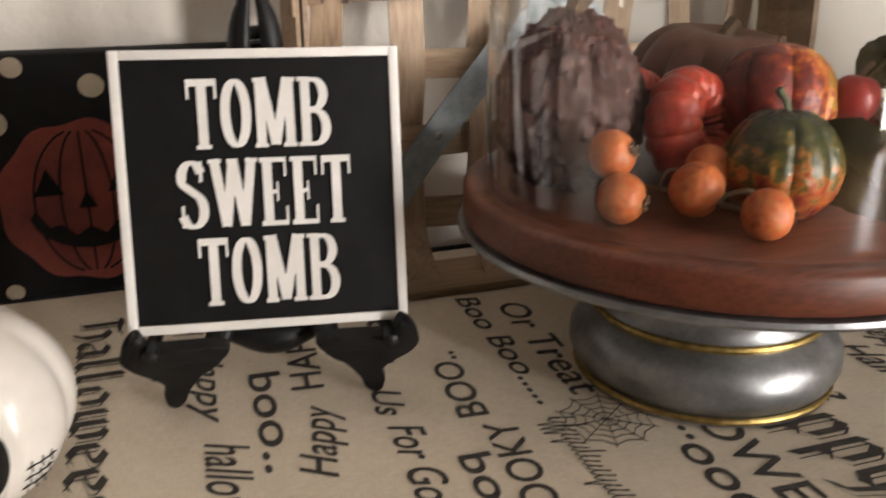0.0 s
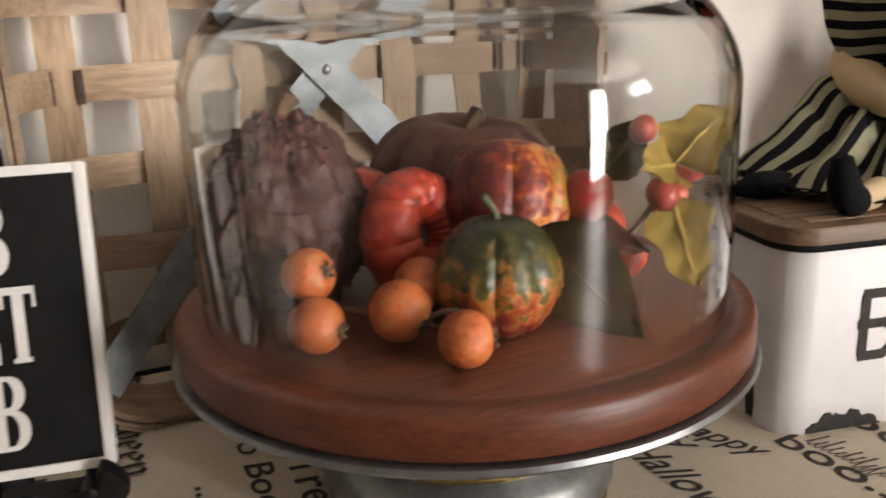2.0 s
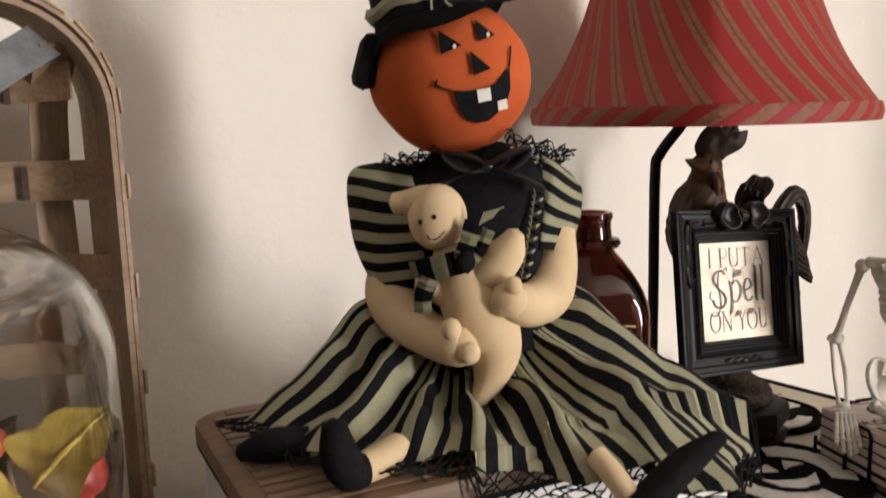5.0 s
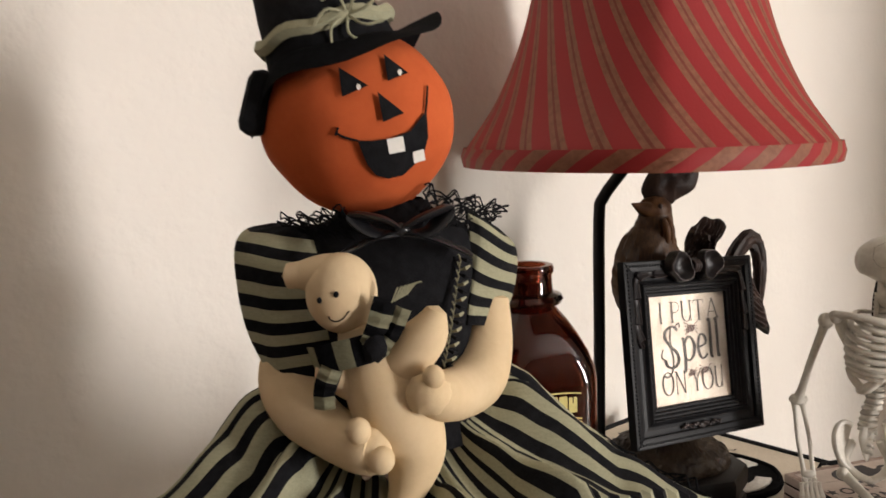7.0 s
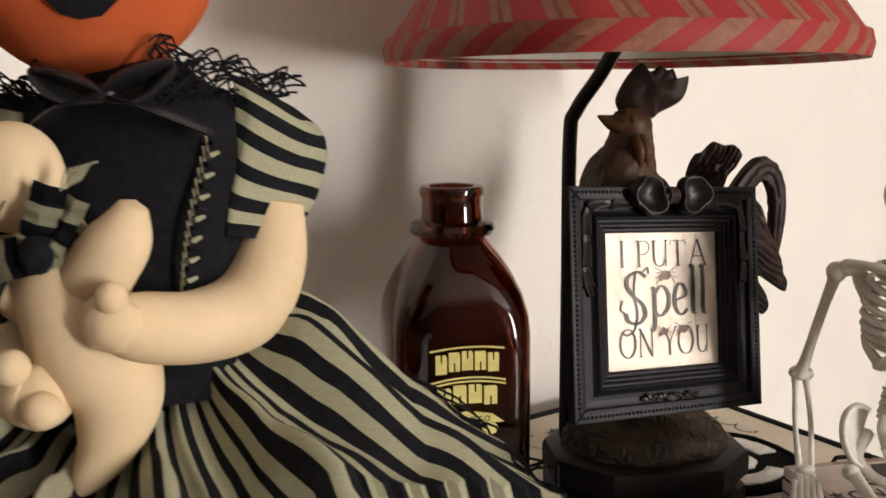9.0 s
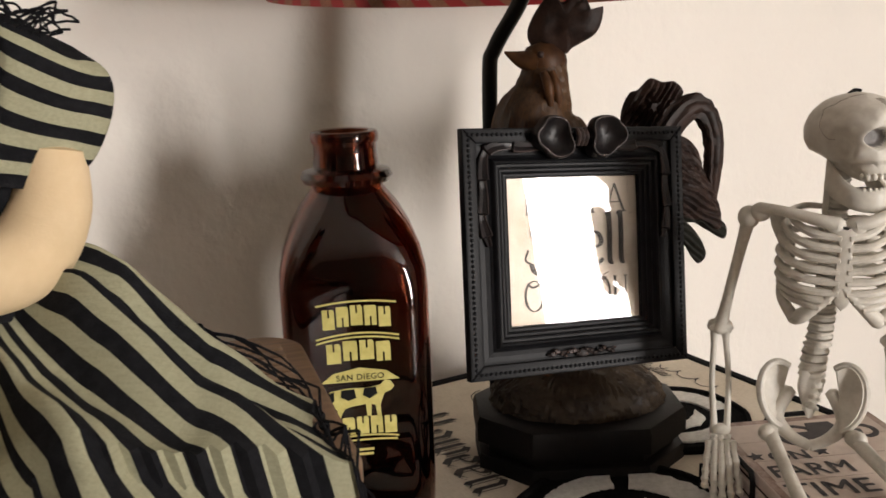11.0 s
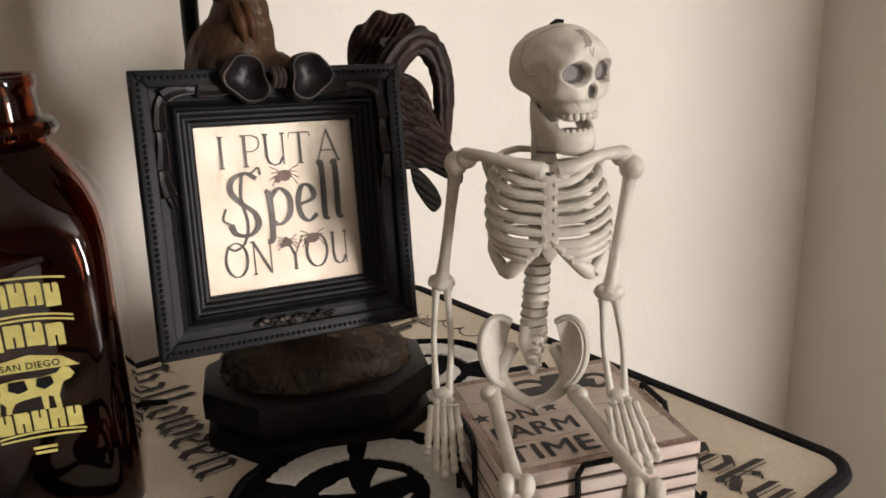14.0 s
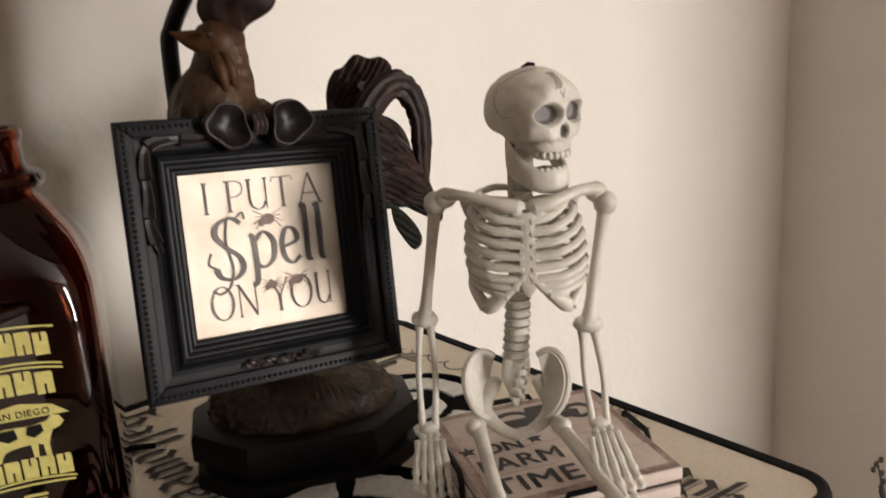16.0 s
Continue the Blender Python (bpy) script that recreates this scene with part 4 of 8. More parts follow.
def stroke_letters(text, h, w, gap, sw, thick):
    """Angular sign-painter's capitals with cut corners and small spurs."""
    c = 0.17
    glyphs = {
        "B": [[(0.08, 0), (0.08, 1)], [(0.0, 1), (0.62, 1), (0.9, 1 - c), (0.9, 0.68), (0.68, 0.52), (0.08, 0.52)], [(0.68, 0.52), (0.95, 0.36), (0.95, c), (0.66, 0), (0.0, 0)], [(-0.08, 0.52), (0.16, 0.52)]],
        "R": [[(0.08, -0.02), (0.08, 1)], [(0.0, 1), (0.62, 1), (0.9, 1 - c), (0.9, 0.66), (0.64, 0.48), (0.08, 0.48)], [(0.5, 0.48), (0.95, 0.0)], [(-0.08, 0.5), (0.16, 0.5)]],
        "E": [[(0.08, 0), (0.08, 1)], [(0.0, 1), (0.92, 1), (0.92, 0.93)], [(0.08, 0.5), (0.72, 0.5)], [(0.0, 0), (0.92, 0), (0.92, 0.09)], [(-0.08, 0.5), (0.16, 0.5)]],
        "A": [[(0.0, 0), (0.5, 1.02)], [(0.5, 1.02), (1.0, 0)], [(0.12, 0.32), (0.88, 0.32)], [(0.08, 0.42), (0.26, 0.32)]],
        "D": [[(0.08, 0), (0.08, 1)], [(0.0, 1), (0.62, 1), (0.93, 1 - c), (0.93, c), (0.62, 0), (0.0, 0)], [(-0.08, 0.5), (0.16, 0.5)]],
    }
    out = []
    x = 0
    for ch in text:
        bm = bmesh.new()
        for k, st in enumerate(glyphs[ch]):
            nib_stroke(bm, [(x + u * w, v * h) for u, v in st], sw, sw, 0, thick + 0.00005 * k)
        out.append(bm)
        x += w + gap
    return out, x - gap


def bread_box():
    b = thing("bread_box", "white enamel bread box with black lettering and chipped corners", "bread box", BB)
    body = prism(round_rect(BW, BD, 0.024, 8), 0.0, BH, 0.002)
    body.transform(Matrix.Translation((0, BD / 2, 0)))
    part("body", body, ENAMEL, b)
    rim = [(x, y + BD / 2, BH + 0.002) for x, y in round_rect(BW + 0.002, BD + 0.002, 0.025, 8)]
    part("gasket", tube(rim, 0.003, 8, closed=True), BLACK_MATT, b, "thin black seal under the lid")
    w, d = BW + 0.008, BD + 0.008
    bm = prism(round_rect(w, d, 0.027, 8), BH + 0.0045, BH + 0.0165, 0.003)
    bm.transform(Matrix.Translation((0, BD / 2, 0)))
    lid = part("lid", bm, LIDWOOD, b, "brown wooden lid with routed grooves")
    n = 15
    for k in range(n):
        y = 0.012 + (BD - 0.024) * k / (n - 1)
        inset = 0.012 if 0 < k < n - 1 else 0.022
        part("slat", box(w - 2 * inset, (BD - 0.024) / n * 0.80, 0.0022, 0.0007, (0, y, BH + 0.0160), 1), LIDWOOD, lid)
    bms, tot = stroke_letters("BREAD", 0.0440, 0.0282, 0.0146, 0.0066, 0.0006)
    up = Matrix.Rotation(radians(90), 4, "X")
    for bm in bms:
        bm.transform(Matrix.Translation((-tot / 2 - 0.003, -0.0004, 0.0525)) @ up)
        part("letter", bm, INK, b, "black stencilled capital", smooth=False)
    rng = random.Random(4)

    def chip(x0, x1, h, corner, right=False):
        n = 26
        top, low = [], []
        for k in range(n + 1):
            f = k / n
            z = h * max(0.12, math.sin(math.pi * min(1, f * 0.9 + 0.1)) ** 0.7 + rng.uniform(-0.22, 0.22))
            if right:
                z = h * max(0.1, (f ** 0.5) * (1.1 - 0.8 * f) * 1.5 + rng.uniform(-0.18, 0.18))
            top.append((x0 + (x1 - x0) * f, z))
            low.append((x0 + (x1 - x0) * f, 0.0006))
        bm = prism(low + top[::-1], 0, 0.0007)
        bm.transform(Matrix.Translation((0, -0.0002, 0)) @ up)
        part("chip", bm, RUST_CHIP, b, "ragged black enamel chip", smooth=False)

    chip(-BW / 2 + 0.024, -BW / 2 + 0.082, 0.013, 0)
    chip(BW / 2 - 0.082, BW / 2 - 0.026, 0.014, 1, True)
    bm = prism([(0.026, 0.004), (0.034, 0.003), (0.036, 0.018), (0.034, 0.03), (0.031, 0.033), (0.027, 0.03), (0.025, 0.015)], 0, 0.0008)
    bm.transform(Matrix.Translation((-BW / 2 - 0.0003, 0, 0)) @ Matrix.Rotation(radians(90), 4, "Z") @ up)
    part("chip", bm, RUST_CHIP, b, "ragged black enamel chip", smooth=False)


bread_box()
LID_Z = TOP + BH + 0.0185

# ---- doll on the bread box ----


DOLL_BLACK = mottled("black_cotton", (0.0055, 0.0055, 0.0065), (0.012, 0.012, 0.014), 200, 0.95, 0.4, 900, Specular_IOR_Level=0.15)
DOLL_SATIN = Nodes("black_satin", (0.012, 0.012, 0.014), 0.35).mat
DOLL_OLIVE = linen("olive_stripe_cotton", (0.27, 0.26, 0.165), (0.36, 0.35, 0.235))
DOLL_CREAM = mottled("cream_muslin", (0.64, 0.49, 0.30), (0.70, 0.55, 0.355), 40, 0.95, 0.25, 900, distance=0.0004, Specular_IOR_Level=0.1)
DOLL_ORANGE = mottled("orange_cotton", (0.48, 0.095, 0.029), (0.54, 0.115, 0.036), 40, 0.92, 0.25, 900, distance=0.0004, Specular_IOR_Level=0.12)
DOLL_WHITE = mottled("white_felt", (0.7, 0.68, 0.62), (0.8, 0.78, 0.74), 100, 0.9)
DMATS = [DOLL_BLACK, DOLL_OLIVE, DOLL_CREAM, DOLL_ORANGE, DOLL_WHITE, DOLL_SATIN]
K, OL, CR, OR_, WH, SA = range(6)

# the doll's own axes: x to its wearer's left as the viewer's right, y away from the viewer
DOLL = Matrix(((0.8, 0.6, 0, 0.7168), (-0.6, 0.8, 0, 0.4724), (0, 0, 1, 0), (0, 0, 0, 1)))


def lace(bm, rim, drop, slot, seed=1, cells=3, thread=0.00062):
    """A net of black thread hanging from a line of points; drop gives the way down at each."""
    rng = random.Random(seed)
    n = len(rim)
    lines = [[Vector(rim[k]) + Vector(drop[k]) * (c / cells) * (1 + 0.12 * math.sin(k * 1.9)) for k in range(n)] for c in range(cells + 1)]
    for row in lines:
        for k, v in enumerate(row):
            row[k] = v + Vector((rng.uniform(-1, 1), rng.uniform(-1, 1), rng.uniform(-1, 1))) * 0.0011
    for c in range(cells):
        for k in range(n - 1):
            a, b = lines[c][k], lines[c + 1][k + 1]
            p, q = lines[c][k + 1], lines[c + 1][k]
            pairs = [(a, b), (p, q)] if (k + c) % 2 else [(a, b), (q, b)]
            if rng.random() < 0.3:
                pairs.append((a, p))
            for s, e in pairs:
                join(bm, tube([s, (s + e) / 2 + Vector((0, 0, 0.0006)), e], thread, 4, cap=False), slot=slot)


def sleeve(rings, period, turns, seed, back=0.0):
    """A puffed sleeve: rings of (x, y, z, half width, slope), banded across in two cloths; back swings its outer side away."""
    n, seg = 84, 40
    line = smooth_line([r[:3] for r in rings], n)
    size = smooth_line([(r[3], r[4], 0) for r in rings], n)
    bm = bmesh.new()
    rows = []
    for i in range(n):
        row = []
        for k in range(seg):
            a = 2 * math.pi * k / seg
            wave = 1 + (0.03 + 0.10 * max(0.0, 1 - i / 14)) * math.sin(turns * a + i * 0.05) + 0.07 * noise.noise(Vector((math.cos(a) * 1.5 + seed, math.sin(a) * 1.5, i * 0.05)))
            dx, dy = size[i].x * math.cos(a) * wave, 0.66 * size[i].x * math.sin(a) * wave
            row.append(bm.verts.new(line[i] + Vector((dx, dy + back * dx, size[i].y * dx + 0.0005 * math.sin(3 * a + i * 0.08)))))
        rows.append(row)
    length = 0.0
    for i in range(n - 1):
        length += (line[i + 1] - line[i]).length
        for k in range(seg):
            f = bm.faces.new((rows[i][k], rows[i][(k + 1) % seg], rows[i + 1][(k + 1) % seg], rows[i + 1][k]))
            f.material_index = K if (length / period) % 1.0 < 0.5 else OL
    bm.faces.new(rows[0])
    bm.faces.new(rows[-1])
    return bm


def doll():
    bm = bmesh.new()
    # round stuffed head with a painted face
    HX, HY, HZ, RX, RZ = 0.0093, 0.0, 1.1570, 0.0518, 0.0495

    def chin(dz):
        """The head narrows to the chin."""
        return 1 - 0.11 * max(0.0, -dz) ** 1.5

    def skin(dx, dz, lift=0.0):
        dy = -math.sqrt(max(0.0, 1 - dx * dx - dz * dz))
        return Vector((HX + dx * RX * chin(dz) + 0.0025 * max(0, -dz), HY + dy * RX * 0.90 * chin(dz), HZ + dz * RZ)) + Vector((dx, dy, dz)) * lift

    head = bmesh.new()
    bmesh.ops.create_uvsphere(head, u_segments=64, v_segments=40, radius=1)
    for v in head.verts:
        d = v.co.copy()
        v.co = Vector((HX + d.x * RX * chin(d.z) + 0.0025 * max(0, -d.z), HY + d.y * RX * 0.90 * chin(d.z), HZ + d.z * RZ))
        v.co += d * 0.0012 * noise.noise(d * 2.3)
    join(bm, head, slot=OR_)

    def on_face(x, z, lift=0.0016):
        dz = (z - HZ) / RZ
        return skin((x - HX - 0.0025 * max(0, -dz)) / (RX * chin(dz)), dz, lift)

    def patch(outline, slot, lift):
        cx = sum(p[0] for p in outline) / len(outline)
        cz = sum(p[1] for p in outline) / len(outline)
        f = bmesh.new()
        rings = []
        for s in (1.0, 0.75, 0.5, 0.25):
            rings.append([f.verts.new(on_face(cx + (x - cx) * s, cz + (z - cz) * s, lift)) for x, z in outline])
        c = f.verts.new(on_face(cx, cz, lift))
        n = len(outline)
        for a, b in zip(rings, rings[1:]):
            for k in range(n):
                f.faces.new((a[k], a[(k + 1) % n], b[(k + 1) % n], b[k]))
        for k in range(n):
            f.faces.new((rings[-1][k], rings[-1][(k + 1) % n], c))
        join(bm, f, slot=slot)

    def dense(pts, n=5):
        out = []
        for (x0, z0), (x1, z1) in zip(pts, pts[1:] + pts[:1]):
            out += [(x0 + (x1 - x0) * k / n, z0 + (z1 - z0) * k / n) for k in range(n)]
        return out

    patch(dense([(0.0026, 1.183), (0.004, 1.169), (0.0162, 1.174)]), K, 0.0018)
    patch(dense([(0.024, 1.189), (0.0254, 1.176), (0.0354, 1.180)]), K, 0.0018)
    patch(dense([(0.0204, 1.171), (0.0226, 1.157), (0.0326, 1.161)]), K, 0.0018)
    for x, z in ((0.0118, 1.1732), (0.0311, 1.1798)):
        patch([(x + 0.0011 * math.cos(a), z + 0.0015 * math.sin(a)) for a in (0, 1, 2, 3, 4, 5)], WH, 0.0024)
    patch(dense([(0.0105, 1.1488), (0.0178, 1.1485), (0.0264, 1.1494), (0.0353, 1.1526), (0.0406, 1.1573), (0.0435, 1.1621), (0.0441, 1.1497), (0.0419, 1.1418), (0.0368, 1.1361), (0.0311, 1.1313), (0.0242, 1.1301), (0.0184, 1.1320), (0.0146, 1.1370), (0.0121, 1.1434)], 3), K, 0.0018)
    patch(dense([(0.0238, 1.1491), (0.0314, 1.1504), (0.0324, 1.1434), (0.0248, 1.1421)], 2), WH, 0.0024)
    patch(dense([(0.0359, 1.1427), (0.0413, 1.1440), (0.0422, 1.1386), (0.0365, 1.1373)], 2), WH, 0.0024)
    for pts in ([(0.0005, 1.1525), (0.0030, 1.1510), (0.0065, 1.1496), (0.0105, 1.1486)], [(0.0002, 1.1515), (0.0016, 1.1550)], [(0.0434, 1.1615), (0.0440, 1.1660), (0.0445, 1.1700), (0.0449, 1.1740)]):
        join(bm, tube([on_face(x, z, 0.0014) for x, z in pts], 0.0006, 5), slot=K)
    # floppy witch hat
    hat = bmesh.new()
    rows = []
    for i in range(15):
        f = i / 14
        row = []
        for k in range(48):
            a = 2 * math.pi * k / 48
            r = 0.031 + (0.027 + 0.004 * math.cos(a)) * f
            droop = -0.0165 * f * f * (0.8 + 0.7 * math.cos(a - 3.3)) + 0.006 * math.sin(3 * a + 1) * f
            row.append(hat.verts.new((r * math.cos(a), r * 0.9 * math.sin(a), droop + 0.003 * math.sin(5 * a) * f)))
        rows.append(row)
    for a, b in zip(rows, rows[1:]):
        for k in range(48):
            hat.faces.new((a[k], a[(k + 1) % 48], b[(k + 1) % 48], b[k]))
    bmesh.ops.solidify(hat, geom=hat.faces[:], thickness=0.0045)
    join(hat, tube([(0, 0, -0.004), (-0.002, 0, 0.012), (-0.008, 0.002, 0.035), (-0.016, 0.004, 0.062), (-0.012, 0.006, 0.088), (0.004, 0.006, 0.104)], [0.036, 0.033, 0.026, 0.015, 0.008, 0.002], 24, 30))
    hm = Matrix.Translation((-0.003, 0.008, 1.1955)) @ pose(0, 0, 0, -4, -15, 0)
    join(bm, hat, hm, slot=K)
    flap = box(0.0150, 0.036, 0.034, 0.006)
    join(bm, flap, pose(-0.0460, -0.008, 1.1520, 0, 16, 8), slot=K)
    band = [(0.0345 * math.cos(a / 20 * math.pi), 0.032 * math.sin(a / 20 * math.pi), 0.010 + 0.0015 * math.sin(a)) for a in range(40)]
    join(bm, tube(band, 0.0045, 6, closed=True), hm, slot=OL)
    for k in range(9):
        a = k * 0.9
        join(bm, tube([(0.014, -0.032, 0.010), (0.014 + 0.010 * math.cos(a), -0.037, 0.010 + 0.010 * math.sin(a)), (0.014 + 0.018 * math.cos(a + 0.4), -0.036, 0.008 + 0.014 * math.sin(a + 0.4))], 0.0008, 5, 8), hm, slot=OL)
    # bodice
    body = bmesh.new()
    rows = []
    prof = smooth_line([(0.020, 1.116, 0.020), (0.030, 1.107, 0.024), (0.045, 1.098, 0.028), (0.049, 1.076, 0.033), (0.047, 1.046, 0.034), (0.043, 1.020, 0.033), (0.044, 1.005, 0.036), (0.052, 0.985, 0.044)], 40)
    for i, (w, z, dp) in enumerate(prof):
        rows.append([body.verts.new((0.0235 + w * math.cos(2 * math.pi * k / 48) * (1 + 0.012 * noise.noise(Vector((k * 0.3, i * 0.2, 0)))), 0.006 + dp * math.sin(2 * math.pi * k / 48) * (1 + 0.05 * noise.noise(Vector((k * 0.25, i * 0.18, 5)))), z)) for k in range(48)])
    for a, b in zip(rows, rows[1:]):
        for k in range(48):
            body.faces.new((a[k], a[(k + 1) % 48], b[(k + 1) % 48], b[k]))
    join(bm, body, slot=K)
    # braid down the bodice: short olive and black twists
    for k in range(15):
        f = k / 14
        x, y, z = 0.0645 - 0.0105 * f, -0.018 - 0.009 * math.sin(2.2 * f), 1.084 - 0.055 * f
        s = 0.0010 * (-1) ** k
        join(bm, tube([(x - 0.0024, y, z + s), (x, y - 0.0022, z), (x + 0.0024, y, z - s)], [0.0007, 0.0011, 0.0007], 6), slot=OL if k % 2 else K)
        join(bm, tube([(x - 0.0040, y + 0.001, z + 0.003), (x - 0.0030, y - 0.001, z), (x - 0.0036, y + 0.001, z - 0.003)], 0.0005, 5), slot=OL)
    # satin bow at the neck: loops and two long tails
    kx, ky, kz = 0.0304, -0.0330, 1.1030
    for s, top, tip in ((-1, 1.1100, (0.000, -0.029, 1.091)), (1, 1.1120, (0.0640, -0.024, 1.0895))):
        join(bm, tube([(kx, ky, kz), (kx + s * 0.010, ky - 0.004, kz + 0.006), (kx + s * 0.023, ky + 0.002, top), (kx + s * 0.014, ky - 0.002, kz - 0.001), (kx, ky, kz - 0.002)], [0.0030, 0.0064, 0.0074, 0.0064, 0.0030], 12, 28, flat=0.33), slot=SA)
        mid = ((kx + tip[0]) / 2, ky - 0.003, (kz + tip[2]) / 2 + 0.002)
        join(bm, tube([(kx, ky, kz), mid, tip], [0.0036, 0.0060, 0.0066], 10, 18, flat=0.22), slot=SA)
    join(bm, ball(0.0042, 0.0030, 0.0038, (kx, ky - 0.0015, kz), 3, 0.15), slot=SA)
    # lace collar standing at the shoulders, in two loose layers
    for layer in range(2):
        rim = [(0.040 + 0.0027 * k, -0.026 + 0.0026 * k + 0.006 * layer, 1.1010 - 0.0006 * k) for k in range(14)]
        lace(bm, rim, [(0.003 + 0.0011 * k, 0.002 + 0.003 * layer, 0.0215 - 0.0005 * k + 0.002 * math.sin(k * 1.1 + 2 * layer)) for k in range(14)], K, 4 + 7 * layer, 5, 0.00048)
        rim = [(0.006 - 0.0023 * k, -0.026 + 0.0020 * k + 0.006 * layer, 1.0985 - 0.0003 * k) for k in range(13)]
        lace(bm, rim, [(-0.004 - 0.0009 * k, 0.002 + 0.003 * layer, 0.0150 - 0.0003 * k + 0.002 * math.sin(k * 1.1 + 2 * layer)) for k in range(13)], K, 2 + 7 * layer, 4, 0.00048)
    # puffed sleeves of striped cloth
    join(bm, sleeve([(-0.026, 0.004, 1.1030, 0.013, -0.10), (-0.031, 0.002, 1.0975, 0.0235, -0.16), (-0.0315, -0.002, 1.086, 0.0270, -0.16), (-0.0305, -0.006, 1.066, 0.0255, -0.06), (-0.0285, -0.011, 1.045, 0.0225, 0.0), (-0.0270, -0.016, 1.030, 0.0160, 0.06), (-0.0265, -0.020, 1.021, 0.0110, 0.08)], 0.0128, 7, 1))
    join(bm, sleeve([(0.0770, 0.009, 1.1030, 0.0100, -0.72), (0.0825, 0.012, 1.0955, 0.0145, -0.68), (0.0835, 0.011, 1.0840, 0.0148, -0.64), (0.0815, 0.008, 1.0690, 0.0142, -0.54), (0.0770, 0.003, 1.0560, 0.0124, -0.42), (0.0720, -0.003, 1.0460, 0.0088, -0.25)], 0.0118, 6, 5, 0.85))
    # stuffed arms with mitten hands and thumbs
    join(bm, tube([(-0.028, -0.010, 1.046), (-0.0325, -0.012, 1.022), (-0.0230, -0.028, 1.0095), (-0.0060, -0.045, 1.0010), (0.0060, -0.058, 0.9990), (0.0130, -0.062, 0.9985)], [0.0140, 0.0160, 0.0160, 0.0135, 0.0130, 0.0120], 24, 44), slot=CR)
    join(bm, ball(0.0120, 0.0105, 0.0125, (0.0105, -0.062, 0.9985), 3, 0.12), slot=CR)
    join(bm, ball(0.0062, 0.0062, 0.0066, (0.0058, -0.0690, 1.0110), 3), slot=CR)
    join(bm, ball(0.0068, 0.0064, 0.0070, (0.0160, -0.0705, 0.9965), 3), slot=CR)
    join(bm, tube([(0.0785, 0.010, 1.058), (0.0765, 0.005, 1.034), (0.0705, -0.009, 1.0180), (0.0575, -0.030, 1.0155), (0.0455, -0.054, 1.0220), (0.0390, -0.064, 1.0275)], [0.0125, 0.0155, 0.0160, 0.0142, 0.0125, 0.0090], 24, 44), slot=CR)
    join(bm, ball(0.0110, 0.0090, 0.0105, (0.0400, -0.064, 1.0260), 3, 0.12), slot=CR)
    join(bm, ball(0.0054, 0.0055, 0.0060, (0.0425, -0.068, 1.0355), 3), slot=CR)
    # striped skirt: gathered at the waist, spread over the lid

    def on_lid(x, y):
        q = BB.inverted() @ (DOLL @ Vector((x, y, 0)))
        return -BW / 2 - 0.004 < q.x < BW / 2 + 0.006 and -0.006 < q.y < BD + 0.006

    keys = [(0, 0.172), (25, 0.160), (50, 0.118), (75, 0.094), (100, 0.091), (125, 0.108), (150, 0.134), (170, 0.144), (195, 0.100), (230, 0.075), (270, 0.068), (310, 0.085), (340, 0.146), (360, 0.172)]

    def reach(deg):
        deg %= 360
        for (a, r), (b, q) in zip(keys, keys[1:]):
            if a <= deg <= b:
                f = (deg - a) / (b - a)
                f = f * f * (3 - 2 * f)
                return r + (q - r) * f
        return 0.1

    NS, NR = 640, 30
    PERIOD = 0.0172
    skirt = bmesh.new()
    grid = []
    for i in range(NR + 1):
        f = i / NR
        row = []
        for k in range(NS):
            deg = 360 * k / NS
            a = radians(deg)
            R1 = reach(deg)
            r = 0.040 + (R1 - 0.040) * f
            fold = math.sin(a * 13 + 1.4 * math.sin(a * 3) + 0.6 * f) + 0.35 * math.sin(a * 23 + 1.2 * f + 1)
            r *= 1 + 0.034 * fold * f
            x, y = 0.018 + 0.006 * f + r * math.cos(a), 0.006 - 0.030 * f ** 0.7 - 0.9 * r * math.sin(a)
            hem = LID_Z + 0.010
            front, right = max(0.0, math.sin(a)), max(0.0, math.cos(a))
            crease = 0.0078 * fold + 0.0012 * math.sin(a * 37 + 3 * f) + 0.014 * (abs(noise.noise(Vector((x * 22, y * 22, 7)))) - 0.2)
            z = hem + (1.018 - 0.048 * front ** 1.3 - hem) * (1 - f) ** (1.16 + 0.35 * right) + crease * math.sin(math.pi * min(1, 0.12 + f * 0.95))
            z += 0.008 * noise.noise(Vector((x * 22, y * 22, f * 2))) + 0.0018 * noise.noise(Vector((x * 70, y * 70, 3))) * (1 - f * 0.4)
            z += (0.014 - 0.011 * front - 0.009 * right) * math.sin(math.pi * f ** 0.75)
            # cloth bunched up beside the arm
            z += 0.021 * math.exp(-((x - 0.104) ** 2 + (y - 0.036) ** 2) / 0.0018) * (1 + 0.5 * noise.noise(Vector((x * 45, y * 45, 5))))
            x += 0.006 * noise.noise(Vector((x * 30, y * 30, 11))) * f
            y += 0.006 * noise.noise(Vector((x * 30, y * 30, 17))) * f
            if not on_lid(x, y):
                # past the box the cloth hangs over its edge
                z -= 0.034 * f ** 3 * (0.8 if deg < 40 or deg > 320 else 0.3)
                if f > 0.97:
                    z -= 0.003
            else:
                z = max(z, LID_Z + 0.003 + 0.002 * (1 + fold) * 0.5)
            row.append(skirt.verts.new((x, y, z)))
        grid.append(row)
    run = [0.0]
    for k in range(NS):
        p, q = (grid[NR][m % NS].co for m in (k, k + 1))
        run.append(run[-1] + math.hypot(p.x - q.x, p.y - q.y))
    bands = round(run[-1] / PERIOD)
